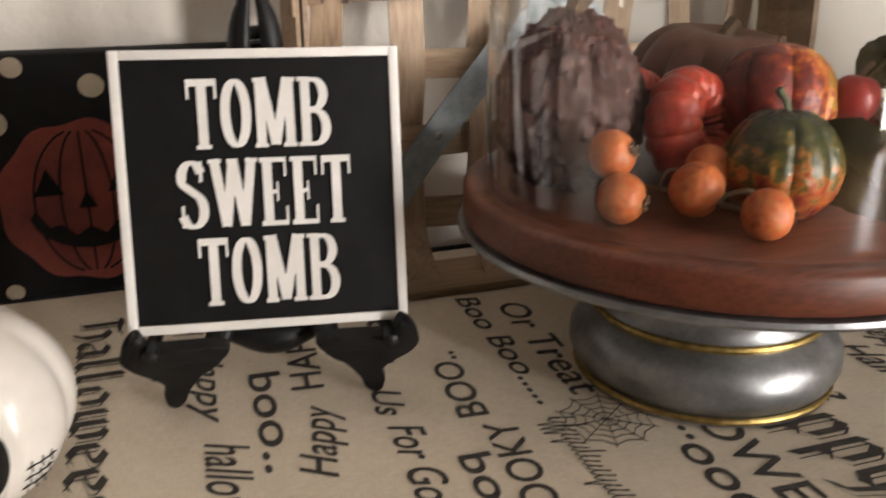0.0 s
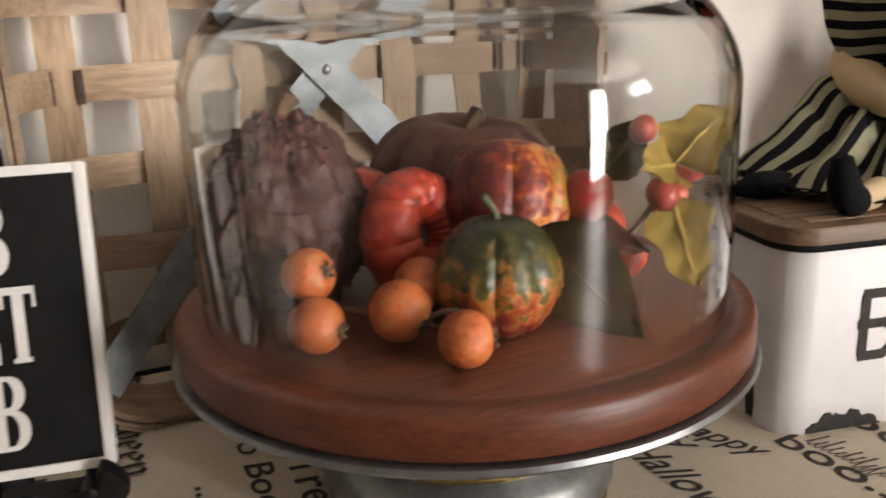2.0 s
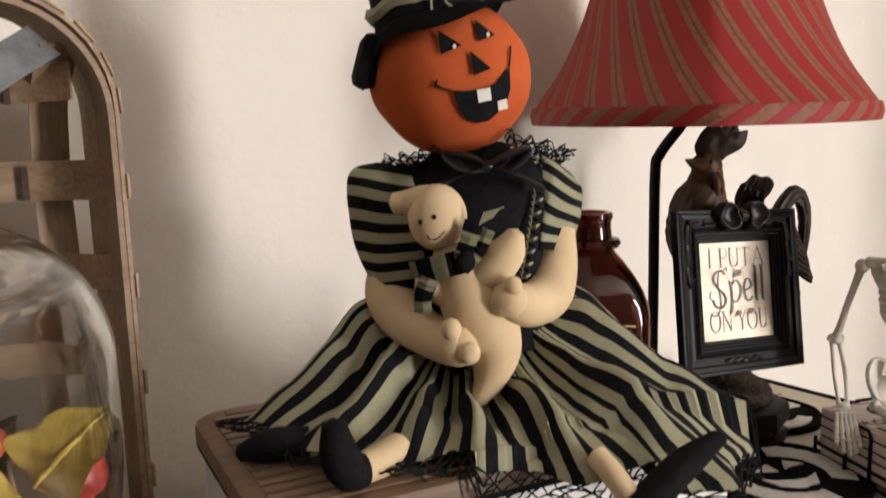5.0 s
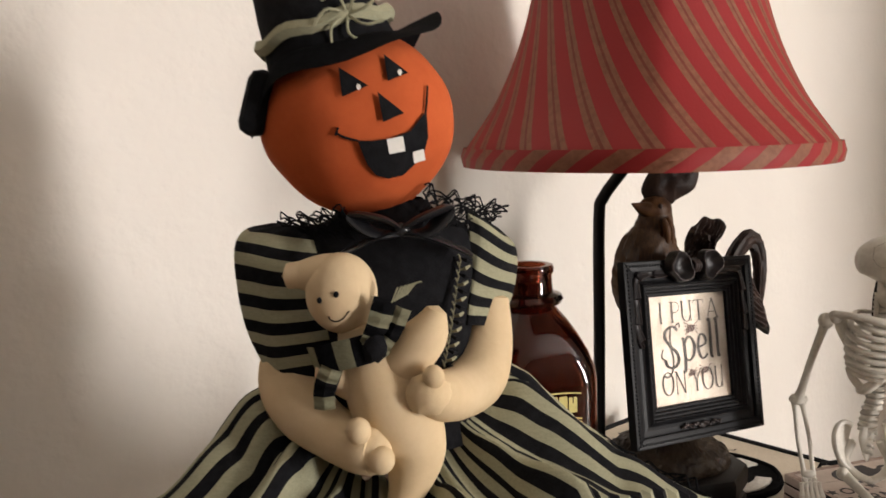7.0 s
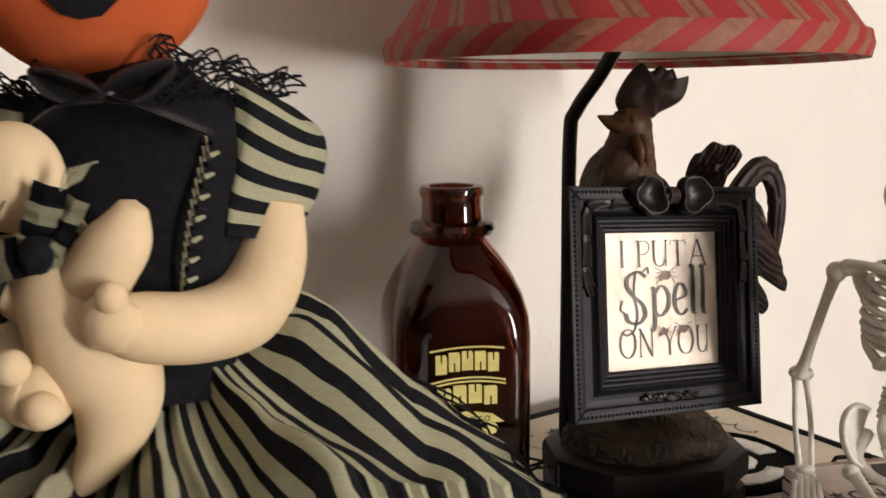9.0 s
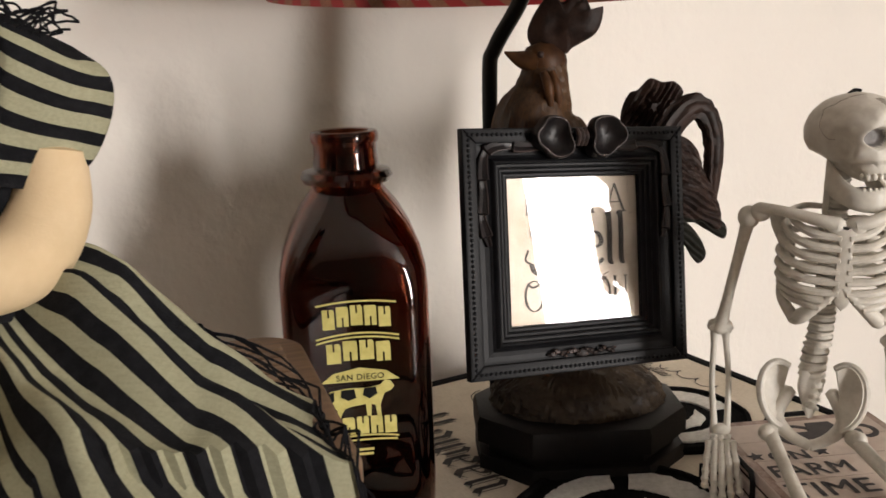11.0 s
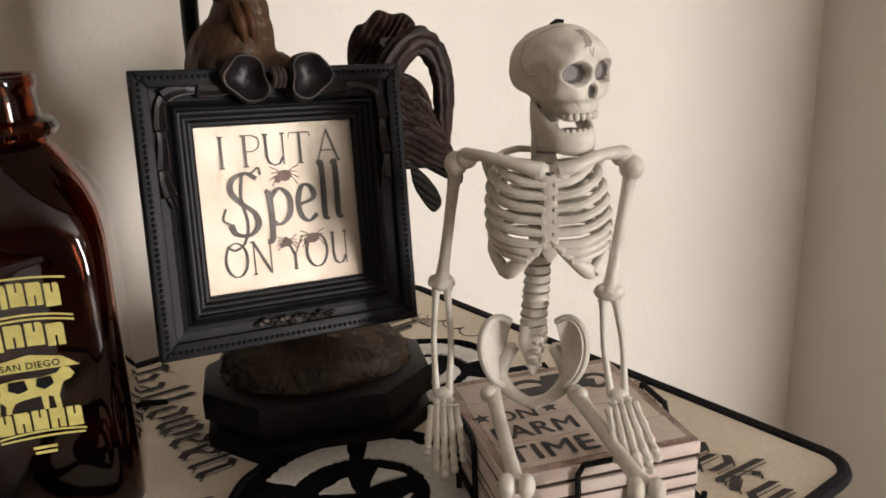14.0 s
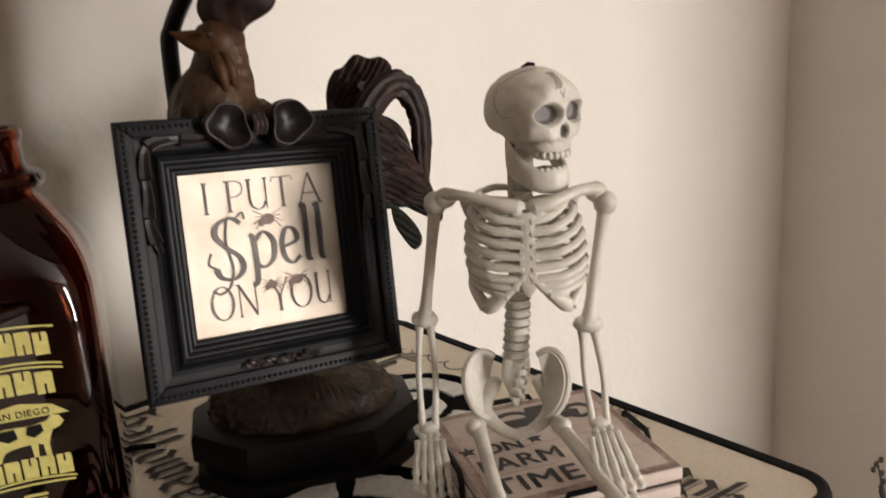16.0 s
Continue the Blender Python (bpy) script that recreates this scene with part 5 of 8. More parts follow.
    for i in range(NR):
        for k in range(NS):
            j = (k + 1) % NS
            f = skirt.faces.new((grid[i][k], grid[i][j], grid[i + 1][j], grid[i + 1][k]))
            s = (run[k] / run[-1] * bands) % 1.0
            f.material_index = K if s < 0.47 else OL
    rim = [v.co.copy() for v in grid[-1]]
    join(bm, skirt)
    pick = list(range(0, NS, 6))
    drops = []
    for k in pick:
        deg = 360 * k / NS
        a = radians(deg)
        p = rim[k]
        q = p + Vector((math.cos(a), -math.sin(a), 0)) * 0.02
        over = not on_lid(q.x, q.y)
        drops.append(Vector((math.cos(a) * (0.006 if over else 0.016), -math.sin(a) * (0.006 if over else 0.016), -0.016 if over else -0.001)))
    span = [i for i, k in enumerate(pick) if not 195 < 360 * k / NS < 315]
    order = [i for i in span if 360 * pick[i] / NS >= 315] + [i for i in span if 360 * pick[i] / NS <= 195]
    lace(bm, [rim[pick[i]] + Vector((0, 0, 0.001)) for i in order], [drops[i] for i in order], K, 21, 3)
    # legs and boots
    join(bm, tube([(-0.026, -0.093, LID_Z + 0.010), (-0.035, -0.108, LID_Z + 0.009), (-0.045, -0.119, LID_Z + 0.009)], [0.0090, 0.0092, 0.0090], 14, 12), slot=CR)
    join(bm, tube([(-0.044, -0.120, LID_Z + 0.009), (-0.051, -0.125, LID_Z + 0.0105), (-0.056, -0.127, LID_Z + 0.022), (-0.058, -0.126, LID_Z + 0.038)], [0.0095, 0.0110, 0.0105, 0.0065], 14, 16), slot=K)
    join(bm, tube([(-0.080, -0.073, LID_Z + 0.008), (-0.100, -0.084, LID_Z + 0.010), (-0.118, -0.088, LID_Z + 0.007)], [0.009, 0.010, 0.005], 12, 12), slot=K)
    join(bm, tube([(0.084, -0.106, LID_Z + 0.008), (0.092, -0.116, LID_Z + 0.000), (0.099, -0.123, LID_Z - 0.009)], [0.0065, 0.0070, 0.0065], 12, 12), slot=CR)
    join(bm, tube([(0.096, -0.129, LID_Z - 0.016), (0.108, -0.126, LID_Z - 0.010), (0.132, -0.112, LID_Z + 0.004), (0.155, -0.098, LID_Z + 0.013)], [0.006, 0.0105, 0.0105, 0.006], 14, 20, flat=0.75), slot=K)
    solo("witch_doll", bm, DMATS, "seated cloth doll with orange pumpkin head, witch hat and striped dress", "doll", m=DOLL)


doll()


def ghost():
    bm = bmesh.new()
    Y = -0.043
    join(bm, ball(0.0178, 0.0150, 0.0202, (-0.0005, Y - 0.002, 1.0740), 4), slot=0)
    join(bm, tube([(-0.004, Y, 1.0805), (-0.016, Y + 0.002, 1.0830), (-0.0270, Y + 0.004, 1.0825)], [0.0125, 0.0078, 0.0064], 18, 18), slot=0)
    join(bm, tube([(0.008, Y + 0.002, 1.0560), (0.013, Y, 1.0400), (0.0200, Y - 0.003, 1.0220), (0.0275, Y - 0.004, 1.0060), (0.0325, Y - 0.006, 0.9920), (0.0295, Y - 0.010, 0.9770), (0.0230, Y - 0.014, 0.9650), (0.0195, Y - 0.016, 0.9600)], [0.0120, 0.0170, 0.0205, 0.0208, 0.0165, 0.0110, 0.0058, 0.0020], 26, 60), slot=0)
    join(bm, tube([(0.020, Y - 0.002, 1.0300), (0.0325, Y - 0.008, 1.0435), (0.0410, Y - 0.010, 1.0540), (0.0460, Y - 0.010, 1.0650)], [0.0140, 0.0125, 0.0108, 0.0052], 18, 24), slot=0)
    join(bm, tube([(0.006, Y - 0.002, 1.0290), (-0.004, Y - 0.004, 1.0330), (-0.0120, Y - 0.003, 1.0375)], [0.0120, 0.0092, 0.0070], 16, 16), slot=0)
    cuff = [(-0.0050 + 0.0035 * math.cos(a / 10 * math.pi), Y - 0.004 + 0.0100 * math.sin(a / 10 * math.pi), 1.0325 + 0.0095 * math.cos(a / 10 * math.pi)) for a in range(20)]
    join(bm, tube(cuff, 0.0021, 6, closed=True), slot=1)
    # the crown of the head slopes to the ear
    join(bm, tube([(0.002, Y + 0.001, 1.0770), (-0.006, Y, 1.0830), (-0.020, Y + 0.003, 1.0828)], [0.0120, 0.0108, 0.0075], 18, 20), slot=0)
    # flat striped scarf: a band round the neck, a hanging end and two upright ends

    def ribbon(pts, width, stripes, twist=0.0):
        line = smooth_line(pts, 33)
        rb = bmesh.new()
        rows = []
        for k, q in enumerate(line):
            d = (line[min(k + 1, 32)] - line[max(k - 1, 0)]).normalized()
            out = Vector((twist, -1, 0.1))
            up = d.cross(out).normalized()
            rows.append([rb.verts.new(q + up * width * (j / 4 - 0.5) + Vector((0, 0.0012 * abs(j - 2) + 0.0006 * math.sin(k * 0.8), 0))) for j in range(5)])
        for k, (p0, p1) in enumerate(zip(rows, rows[1:])):
            for j in range(4):
                rb.faces.new((p0[j], p0[j + 1], p1[j + 1], p1[j])).material_index = 1 if (k * stripes // 32) % 2 else 2
        bmesh.ops.solidify(rb, geom=rb.faces[:], thickness=0.0012)
        join(bm, rb)

    ribbon([(-0.0165, Y - 0.004, 1.0400), (-0.0110, Y - 0.0150, 1.0430), (0.0020, Y - 0.0205, 1.0470), (0.0150, Y - 0.0195, 1.0500), (0.0230, Y - 0.0110, 1.0540), (0.0250, Y - 0.002, 1.0560)], 0.0145, 7)
    ribbon([(-0.0060, Y - 0.0190, 1.0400), (-0.0100, Y - 0.0180, 1.0300), (-0.0105, Y - 0.0140, 1.0180)], 0.0105, 3)
    ribbon([(0.0130, Y - 0.0200, 1.0500), (0.0170, Y - 0.0215, 1.0600), (0.0210, Y - 0.0190, 1.0730)], 0.0120, 4, 0.3)
    ribbon([(0.0170, Y - 0.0190, 1.0490), (0.0235, Y - 0.0200, 1.0570), (0.0290, Y - 0.0170, 1.0680)], 0.0095, 3, -0.2)
    for k in range(7):
        join(bm, tube([(0.024 + 0.0012 * k, Y - 0.017, 1.071 + 0.0006 * k), (0.026 + 0.0016 * k, Y - 0.018, 1.076 + 0.0007 * k), (0.027 + 0.0019 * k, Y - 0.018, 1.0785 + 0.0004 * k)], 0.00045, 4), slot=2)
    join(bm, ball(0.0060, 0.0042, 0.0070, (0.0150, Y - 0.0200, 1.0495), 3, 0.2), slot=1)

    def face(x, z, lift):
        u, w = (x + 0.0005) / 0.0178, (z - 1.0740) / 0.0202
        return (x, Y - 0.002 - 0.0150 * math.sqrt(max(0.0, 1 - u * u - w * w)) - lift, z)

    for x, z in ((-0.0106, 1.0730), (-0.0024, 1.0760)):
        join(bm, ball(0.0014, 0.0010, 0.0016, face(x, z, 0.0001), 2), slot=1)
    join(bm, tube([face(x, z, 0.0002) for x, z in ((-0.0067, 1.0650), (-0.0056, 1.0630), (-0.0030, 1.0622), (0.0, 1.0635), (0.0034, 1.0675))], 0.00035, 5, 14), slot=1)
    solo("plush_ghost", bm, [DOLL_CREAM, DOLL_BLACK, DOLL_OLIVE], "cream muslin ghost with a striped scarf held by the doll", "plush ghost", m=DOLL)


ghost()

# ---- amber bottle ----
AMBER = clear_glass("amber_glass", (0.16, 0.036, 0.015), 0.02, 1.5)
YELLOW_PRINT = mottled("yellow_print", (0.50, 0.43, 0.12), (0.64, 0.57, 0.20), 150, 0.5)


def square_ring(bm, half, corner, z, n=10):
    """A rounded square of half width half; corner 1 makes it a circle."""
    r = half * corner
    pts = round_rect(2 * half, 2 * half, max(r - 1e-5, 1e-4), n)
    return [bm.verts.new((x, y, z)) for x, y in pts]


def bottle_shell(prof):
    bm = bmesh.new()
    rings = [square_ring(bm, h, c, z) for h, c, z in prof]
    for a, b in zip(rings, rings[1:]):
        n = len(a)
        for k in range(n):
            bm.faces.new((a[k], a[(k + 1) % n], b[(k + 1) % n], b[k]))
    bm.faces.new(rings[0])
    bm.faces.new(rings[-1])
    return bm


def milk_bottle():
    b = thing("milk_bottle", "empty amber glass milk bottle with yellow print", "bottle", pose(0.965, 0.571, TOP, 0, 0, -22))
    out = [(0.038, 0.6, 0.0), (0.0425, 0.5, 0.003), (0.0450, 0.42, 0.010), (0.0455, 0.38, 0.030), (0.0455, 0.36, 0.120), (0.0455, 0.38, 0.158), (0.0450, 0.45, 0.170), (0.0425, 0.58, 0.182), (0.0375, 0.78, 0.195), (0.0305, 0.95, 0.207), (0.0245, 1, 0.2145), (0.0218, 1, 0.2185), (0.0225, 1, 0.2195),
           (0.0272, 1, 0.2203), (0.0290, 1, 0.2238), (0.0272, 1, 0.2275), (0.0208, 1, 0.2295), (0.0198, 1, 0.238), (0.0200, 1, 0.244), (0.0212, 1, 0.2455), (0.0215, 1, 0.249), (0.0205, 1, 0.2515), (0.0185, 1, 0.2520)]
    t = 0.0032
    inn = [(0.0150, 1, 0.2515), (0.0138, 1, 0.232), (0.0150, 1, 0.217), (0.0190, 1, 0.212), (0.0270, 0.95, 0.204), (0.0342, 0.78, 0.192), (0.0392, 0.58, 0.179), (0.0417, 0.45, 0.167), (0.0423, 0.38, 0.155), (0.0423, 0.36, 0.120), (0.0423, 0.38, 0.030), (0.0415, 0.42, 0.013), (0.037, 0.5, 0.007), (0.030, 0.6, 0.006)]
    part("glass", bottle_shell(out + inn), AMBER, b).visible_shadow = True
    up = Matrix.Rotation(radians(90), 4, "X")
    face = -0.0457

    def mark(name, bm):
        bm.transform(Matrix.Translation((0.000, face, 0.028)) @ up)
        part(name, bm, YELLOW_PRINT, b, smooth=False)

    def arched(y, w, h, sag):
        n = 12
        lo = [(-w / 2 + w * k / n, y + sag * (1 - (2 * k / n - 1) ** 2)) for k in range(n + 1)]
        return lo + [(x, z + h) for x, z in lo[::-1]]

    # unreadable brand print: rules, blocks for the letters, a cow
    for y, w, sag in ((0.1240, 0.048, 0.002), (0.1005, 0.050, 0.003), (0.1030, 0.050, 0.003), (0.0375, 0.044, 0.002), (0.0355, 0.042, 0.001)):
        mark("printed_rule", prism(arched(y, w, 0.0011, sag), 0, 0.0003))
    for y, n, w, h, sag in ((0.1085, 5, 0.042, 0.0125, 0.003), (0.0865, 4, 0.040, 0.0125, 0.003), (0.0400, 5, 0.043, 0.0115, 0.001)):
        for k in range(n):
            x = -w / 2 + w * (k + 0.5) / n
            dz = sag * (1 - (2 * (k + 0.5) / n - 1) ** 2)
            c = w / n
            lo, hi = (y + dz, y + dz + h * 0.45) if k % 2 else (y + dz + h, y + dz + h * 0.6)
            cut = [(x - c * 0.05, lo), (x - c * 0.05, hi), (x + c * 0.07, hi), (x + c * 0.07, lo)]
            foot = [(x - c * 0.43, y + dz)] + (cut if k % 2 else []) + [(x + c * 0.43, y + dz)]
            head = [(x + c * 0.43, y + dz + h * 0.88), (x + c * 0.33, y + dz + h)] + ([] if k % 2 else cut[::-1]) + [(x - c * 0.43, y + dz + h)]
            mark("printed_block", prism(foot + head, 0, 0.0003))
    mark("printed_lozenge", prism([(-0.024, 0.0755), (0.024, 0.0755), (0.016, 0.0815), (0.0, 0.0845), (-0.016, 0.0815)], 0, 0.0003))
    cow = [(-0.019, 0.070), (-0.008, 0.0715), (0.004, 0.071), (0.012, 0.0725), (0.015, 0.0755), (0.0185, 0.0745), (0.0205, 0.071), (0.0185, 0.0685), (0.0145, 0.067), (0.0125, 0.0625), (0.0115, 0.059), (0.0118, 0.0525), (0.0092, 0.0525), (0.0085, 0.0595), (0.006, 0.0602), (0.0055, 0.0525), (0.003, 0.0525), (0.0025, 0.0605), (-0.006, 0.0595), (-0.0105, 0.058), (-0.0125, 0.0545), (-0.0130, 0.0525), (-0.0155, 0.0525), (-0.0150, 0.0575), (-0.0175, 0.0600), (-0.0185, 0.0525), (-0.0205, 0.0525), (-0.0205, 0.062)]
    mark("printed_cow", prism(cow, 0, 0.0003))
    bm = words("SAN DIEGO", 0.0052, bold=0.0001, align="CENTER", spacing=1.1)
    bm.transform(Matrix.Translation((0, face - 0.0005, 0.028 + 0.0768)) @ up)
    part("printed_line", bm, BLACK_MATT, b, smooth=False)
    for pts in ([(-0.012, 0.0705), (-0.004, 0.0708), (-0.003, 0.0650), (-0.008, 0.0635), (-0.0125, 0.0660)], [(0.002, 0.0708), (0.009, 0.0715), (0.010, 0.0670), (0.005, 0.0640), (0.001, 0.0665)], [(-0.0195, 0.0690), (-0.0165, 0.0700), (-0.0165, 0.0640), (-0.0195, 0.0620)]):
        bm = prism(pts, 0.0004, 0.0006)
        bm.transform(Matrix.Translation((0, face, 0.028)) @ up)
        part("cow_patch", bm, BLACK_MATT, b, smooth=False)
    for y, w in ((0.0305, 0.012), (0.0275, 0.011)):
        mark("printed_bar", box(w, 0.0016, 0.0003, 0, (0, y, 0)))


milk_bottle()

# ---- rooster lamp ----
RESIN = mottled("dark_rooster_resin", (0.009, 0.005, 0.004), (0.040, 0.020, 0.014), 70, 0.52, 0.6, 300, Specular_IOR_Level=0.3)
RESIN_GOLD = mottled("brown_gold_resin", (0.020, 0.008, 0.005), (0.105, 0.044, 0.015), 28, 0.5, 0.3, 200, Specular_IOR_Level=0.25)
HACKLE = wood("streaked_gold_resin", (0.022, 0.009, 0.005), (0.120, 0.056, 0.018), "Z", 1.0, 0.48, 160)
RESIN_BREAST = mottled("plum_brown_resin", (0.016, 0.009, 0.009), (0.042, 0.022, 0.020), 60, 0.5, 0.4, 240, Specular_IOR_Level=0.3)
MOUND = mottled("carved_mound_resin", (0.016, 0.010, 0.006), (0.062, 0.041, 0.024), 60, 0.5, 0.5, 320, Specular_IOR_Level=0.3)
RESIN_GREEN = mottled("dark_green_resin", (0.006, 0.007, 0.005), (0.020, 0.018, 0.013), 55, 0.6, 0.4, 260, Specular_IOR_Level=0.15)
LAMP_BLACK = mottled("lamp_black_wood", (0.004, 0.0035, 0.0035), (0.010, 0.008, 0.007), 30, 0.5, 0.15, 300, Specular_IOR_Level=0.18)
SHADE_RED = Nodes("red_shade_satin", (0.31, 0.024, 0.026), 0.6, Specular_IOR_Level=0.25)
SHADE_RED.bump(SHADE_RED.noise(500, 2, SHADE_RED.coords((1, 1, 0.15))), 0.25, 0.0005)
SHADE_RED = SHADE_RED.mat
SHADE_TAN = mottled("tan_shade_stripe", (0.21, 0.085, 0.050), (0.29, 0.125, 0.072), 200, 0.6, 0.2, 600, Specular_IOR_Level=0.25)
SHADE_MID = mottled("brown_shade_line", (0.17, 0.040, 0.028), (0.22, 0.060, 0.040), 200, 0.6, 0.2, 600, Specular_IOR_Level=0.25)
SHADE_LINING = mottled("cream_shade_lining", (0.60, 0.57, 0.50), (0.70, 0.67, 0.60), 40, 0.8, 0.1, 400)
LAMP = (1.118, 0.560)
SHADE = (1.086, 0.5445)


def rooster_lamp():
    l = thing("table_lamp", "dark rooster figure lamp with a striped red bell shade", "lamp", pose(*LAMP, TOP, 0, 0, 0))

    def at(x, y, z):
        return Vector((x - LAMP[0], y - LAMP[1], z - TOP))

    # cut-cornered plinth in two steps
    def octagon(w, d, c):
        return [(w / 2 - c, -d / 2), (w / 2, -d / 2 + c), (w / 2, d / 2 - c), (w / 2 - c, d / 2), (-w / 2 + c, d / 2), (-w / 2, d / 2 - c), (-w / 2, -d / 2 + c), (-w / 2 + c, -d / 2)]

    turn = Matrix.Translation(at(1.130, 0.551, TOP)) @ pose(0, 0, 0, 0, 0, -27)
    for name, w, d, c, z0, z1, bev in (("plinth_base", 0.150, 0.112, 0.034, 0.0, 0.012, 0.003), ("plinth_neck", 0.136, 0.098, 0.030, 0.012, 0.021, 0.002), ("plinth", 0.152, 0.114, 0.035, 0.021, 0.041, 0.006)):
        bm = prism(octagon(w, d, c), z0, z1, bev)
        bm.transform(turn)
        part(name, bm, LAMP_BLACK, l, "black cut-cornered wooden plinth")
    rng = random.Random(12)
    mound = bmesh.new()
    bmesh.ops.create_uvsphere(mound, u_segments=192, v_segments=64, radius=1)
    for v in mound.verts:
        d = v.co.copy()
        a = math.atan2(d.y, d.x)
        wav = 9 * noise.noise(d * 2.2) + 3 * noise.noise(d * 5)
        tuft = abs(math.sin(a * 34 + wav)) * (0.55 + 0.45 * math.sin(d.z * 13 + wav * 1.7))
        k = 1 + 0.045 * tuft * (1 if d.z < 0.92 else 0.2) + 0.04 * noise.noise(d * 3)
        v.co = Vector((d.x * 0.063 * k, d.y * 0.045 * k, max(-0.004, d.z * 0.034 * k)))
    mound.transform(turn @ Matrix.Translation((0, 0, 0.041)))
    part("grass_mound", mound, MOUND, l, "carved dark brown grass mound")
    # rooster: legs, body, hackle, head, wattles, comb, tail
    body = ball(0.040, 0.030, 0.034, (0, 0, 0), 4, 0.06, 60)
    body.transform(Matrix.Translation(at(1.128, 0.545, 0.990)) @ pose(0, 0, 0, 0, -18, 0))
    part("body", body, RESIN, l)
    for s in (-0.012, 0.012):
        part("leg", tube([at(1.112 + s, 0.545, 0.858), at(1.112 + s, 0.545, 0.905), at(1.112 + s, 0.545, 0.955)], [0.005, 0.006, 0.014], 10, 12), RESIN_GOLD, l)
    neck = tube([at(1.112, 0.550, 0.985), at(1.097, 0.543, 1.012), at(1.0885, 0.540, 1.040), at(1.092, 0.538, 1.060), at(1.095, 0.538, 1.078)], [0.030, 0.0350, 0.0280, 0.0180, 0.0130], 48, 40)
    c0 = at(1.085, 0.534, 0)
    for v in neck.verts:
        d = Vector((v.co.x - c0.x, v.co.y - c0.y, 0))
        v.co += d * 0.05 * math.sin(26 * math.atan2(d.y, d.x) + v.co.z * 70)
    part("hackle", neck, HACKLE, l, "ridged brown gold neck feathers")
    breast = ball(0.018, 0.017, 0.024, (0, 0, 0), 4, 0.05, 70)
    breast.transform(Matrix.Translation(at(1.0790, 0.538, 1.024)) @ pose(0, 0, 0, 0, 14, 0))
    part("breast", breast, RESIN_BREAST, l, "dark purple brown breast")
    part("head", ball(0.0150, 0.0140, 0.0135, tuple(at(1.094, 0.538, 1.078)), 3, 0.08), RESIN_GOLD, l)
    for s in (-1, 1):
        part("wattle", tube([at(1.085 + 0.003 * s, 0.522, 1.072), at(1.086 + 0.003 * s, 0.518, 1.062), at(1.088 + 0.003 * s, 0.519, 1.050)], [0.0026, 0.0034, 0.0020], 10, 12), RESIN_GOLD, l)
    part("beak", tube([at(1.086, 0.536, 1.078), at(1.077, 0.540, 1.0805), at(1.067, 0.543, 1.0850)], [0.0085, 0.0055, 0.0008], 10, 10), RESIN_GOLD, l)
    for q in (-1, 1):
        part("eye", ball(0.0024, 0.0022, 0.0024, tuple(at(1.087 + 0.006 * q, 0.5275 + 0.004 * q, 1.083)), 2), RESIN, l)

    def pillow(outline, thick, m, ridges=0, n=72, along=None):
        """A solid blade: its outline in x and y, swelling to thick in the middle on both sides."""
        ol = smooth_2d(list(outline) + [outline[0]], n + 1)[:-1]
        cx, cy = sum(q[0] for q in ol) / n, sum(q[1] for q in ol) / n
        bm = bmesh.new()
        for side in (-1, 1):
            rings = []
            for f in (1.0, 0.97, 0.93, 0.88, 0.82, 0.75, 0.68, 0.60, 0.52, 0.44, 0.36, 0.28, 0.20, 0.12):
                row = []
                for x, y in ol:
                    u, v = cx + (x - cx) * f, cy + (y - cy) * f
                    swell = thick * (1 - f ** 2.4) ** 0.6
                    if along:
                        # ridges running the length of the feather
                        swell *= 0.72 + 0.30 * math.sin((u * along[0] + v * along[1]) * 1500 + 3 * noise.noise(Vector((u, v, 2)) * 60))
                    else:
                        swell *= 1 + (0.35 * math.sin(ridges * math.atan2(y - cy, x - cx) + 5 * f) if ridges else 0)
                    swell *= 1 + 0.3 * noise.noise(Vector((u, v, side)) * 110)
                    row.append(bm.verts.new((u, v, side * (swell + 0.0004 * (f < 1)))))
                rings.append(row)
            for p0, p1 in zip(rings, rings[1:]):
                for k in range(n):
                    bm.faces.new((p0[k], p0[(k + 1) % n], p1[(k + 1) % n], p1[k]))
            bm.faces.new(rings[-1])
        bmesh.ops.remove_doubles(bm, verts=bm.verts, dist=1e-6)
        bm.transform(m)
        return bm

    # tulip-shaped comb of two cupped, ragged leaves
    comb = [(-0.0110, 0.0010), (-0.0153, 0.0130), (-0.0080, 0.0280), (0.0012, 0.0362), (0.0055, 0.0312), (0.0085, 0.0305), (0.0141, 0.0344), (0.0185, 0.0310), (0.0225, 0.0315), (0.0265, 0.0240), (0.0330, 0.0262), (0.0290, 0.0110), (0.0140, 0.0020), (0.0080, -0.0020)]
    for q, (dy, k, turn) in enumerate(((-0.003, 1.0, 0), (0.006, 0.86, 14))):
        m = Matrix.Translation(at(1.098 + 0.4 * dy, 0.537 + dy, 1.0845)) @ Matrix.Rotation(radians(-41 + turn), 4, "Z") @ Matrix.Rotation(radians(90), 4, "X") @ Matrix.Diagonal((k, k, 1, 1))
        part("comb_leaf", pillow(comb, 0.0065, m), RESIN, l, "dark ragged comb leaf")

    def upright(x, y, z, turn):
        return Matrix.Translation(at(x, y, z)) @ Matrix.Rotation(radians(turn), 4, "Z") @ Matrix.Rotation(radians(90), 4, "X")

    def feather(outline, thick, m, mat, along=(0.57, 0.82)):
        part("tail_feather", pillow(outline, thick, m, 0, 120, along), mat, l, "curled dark tail feather")

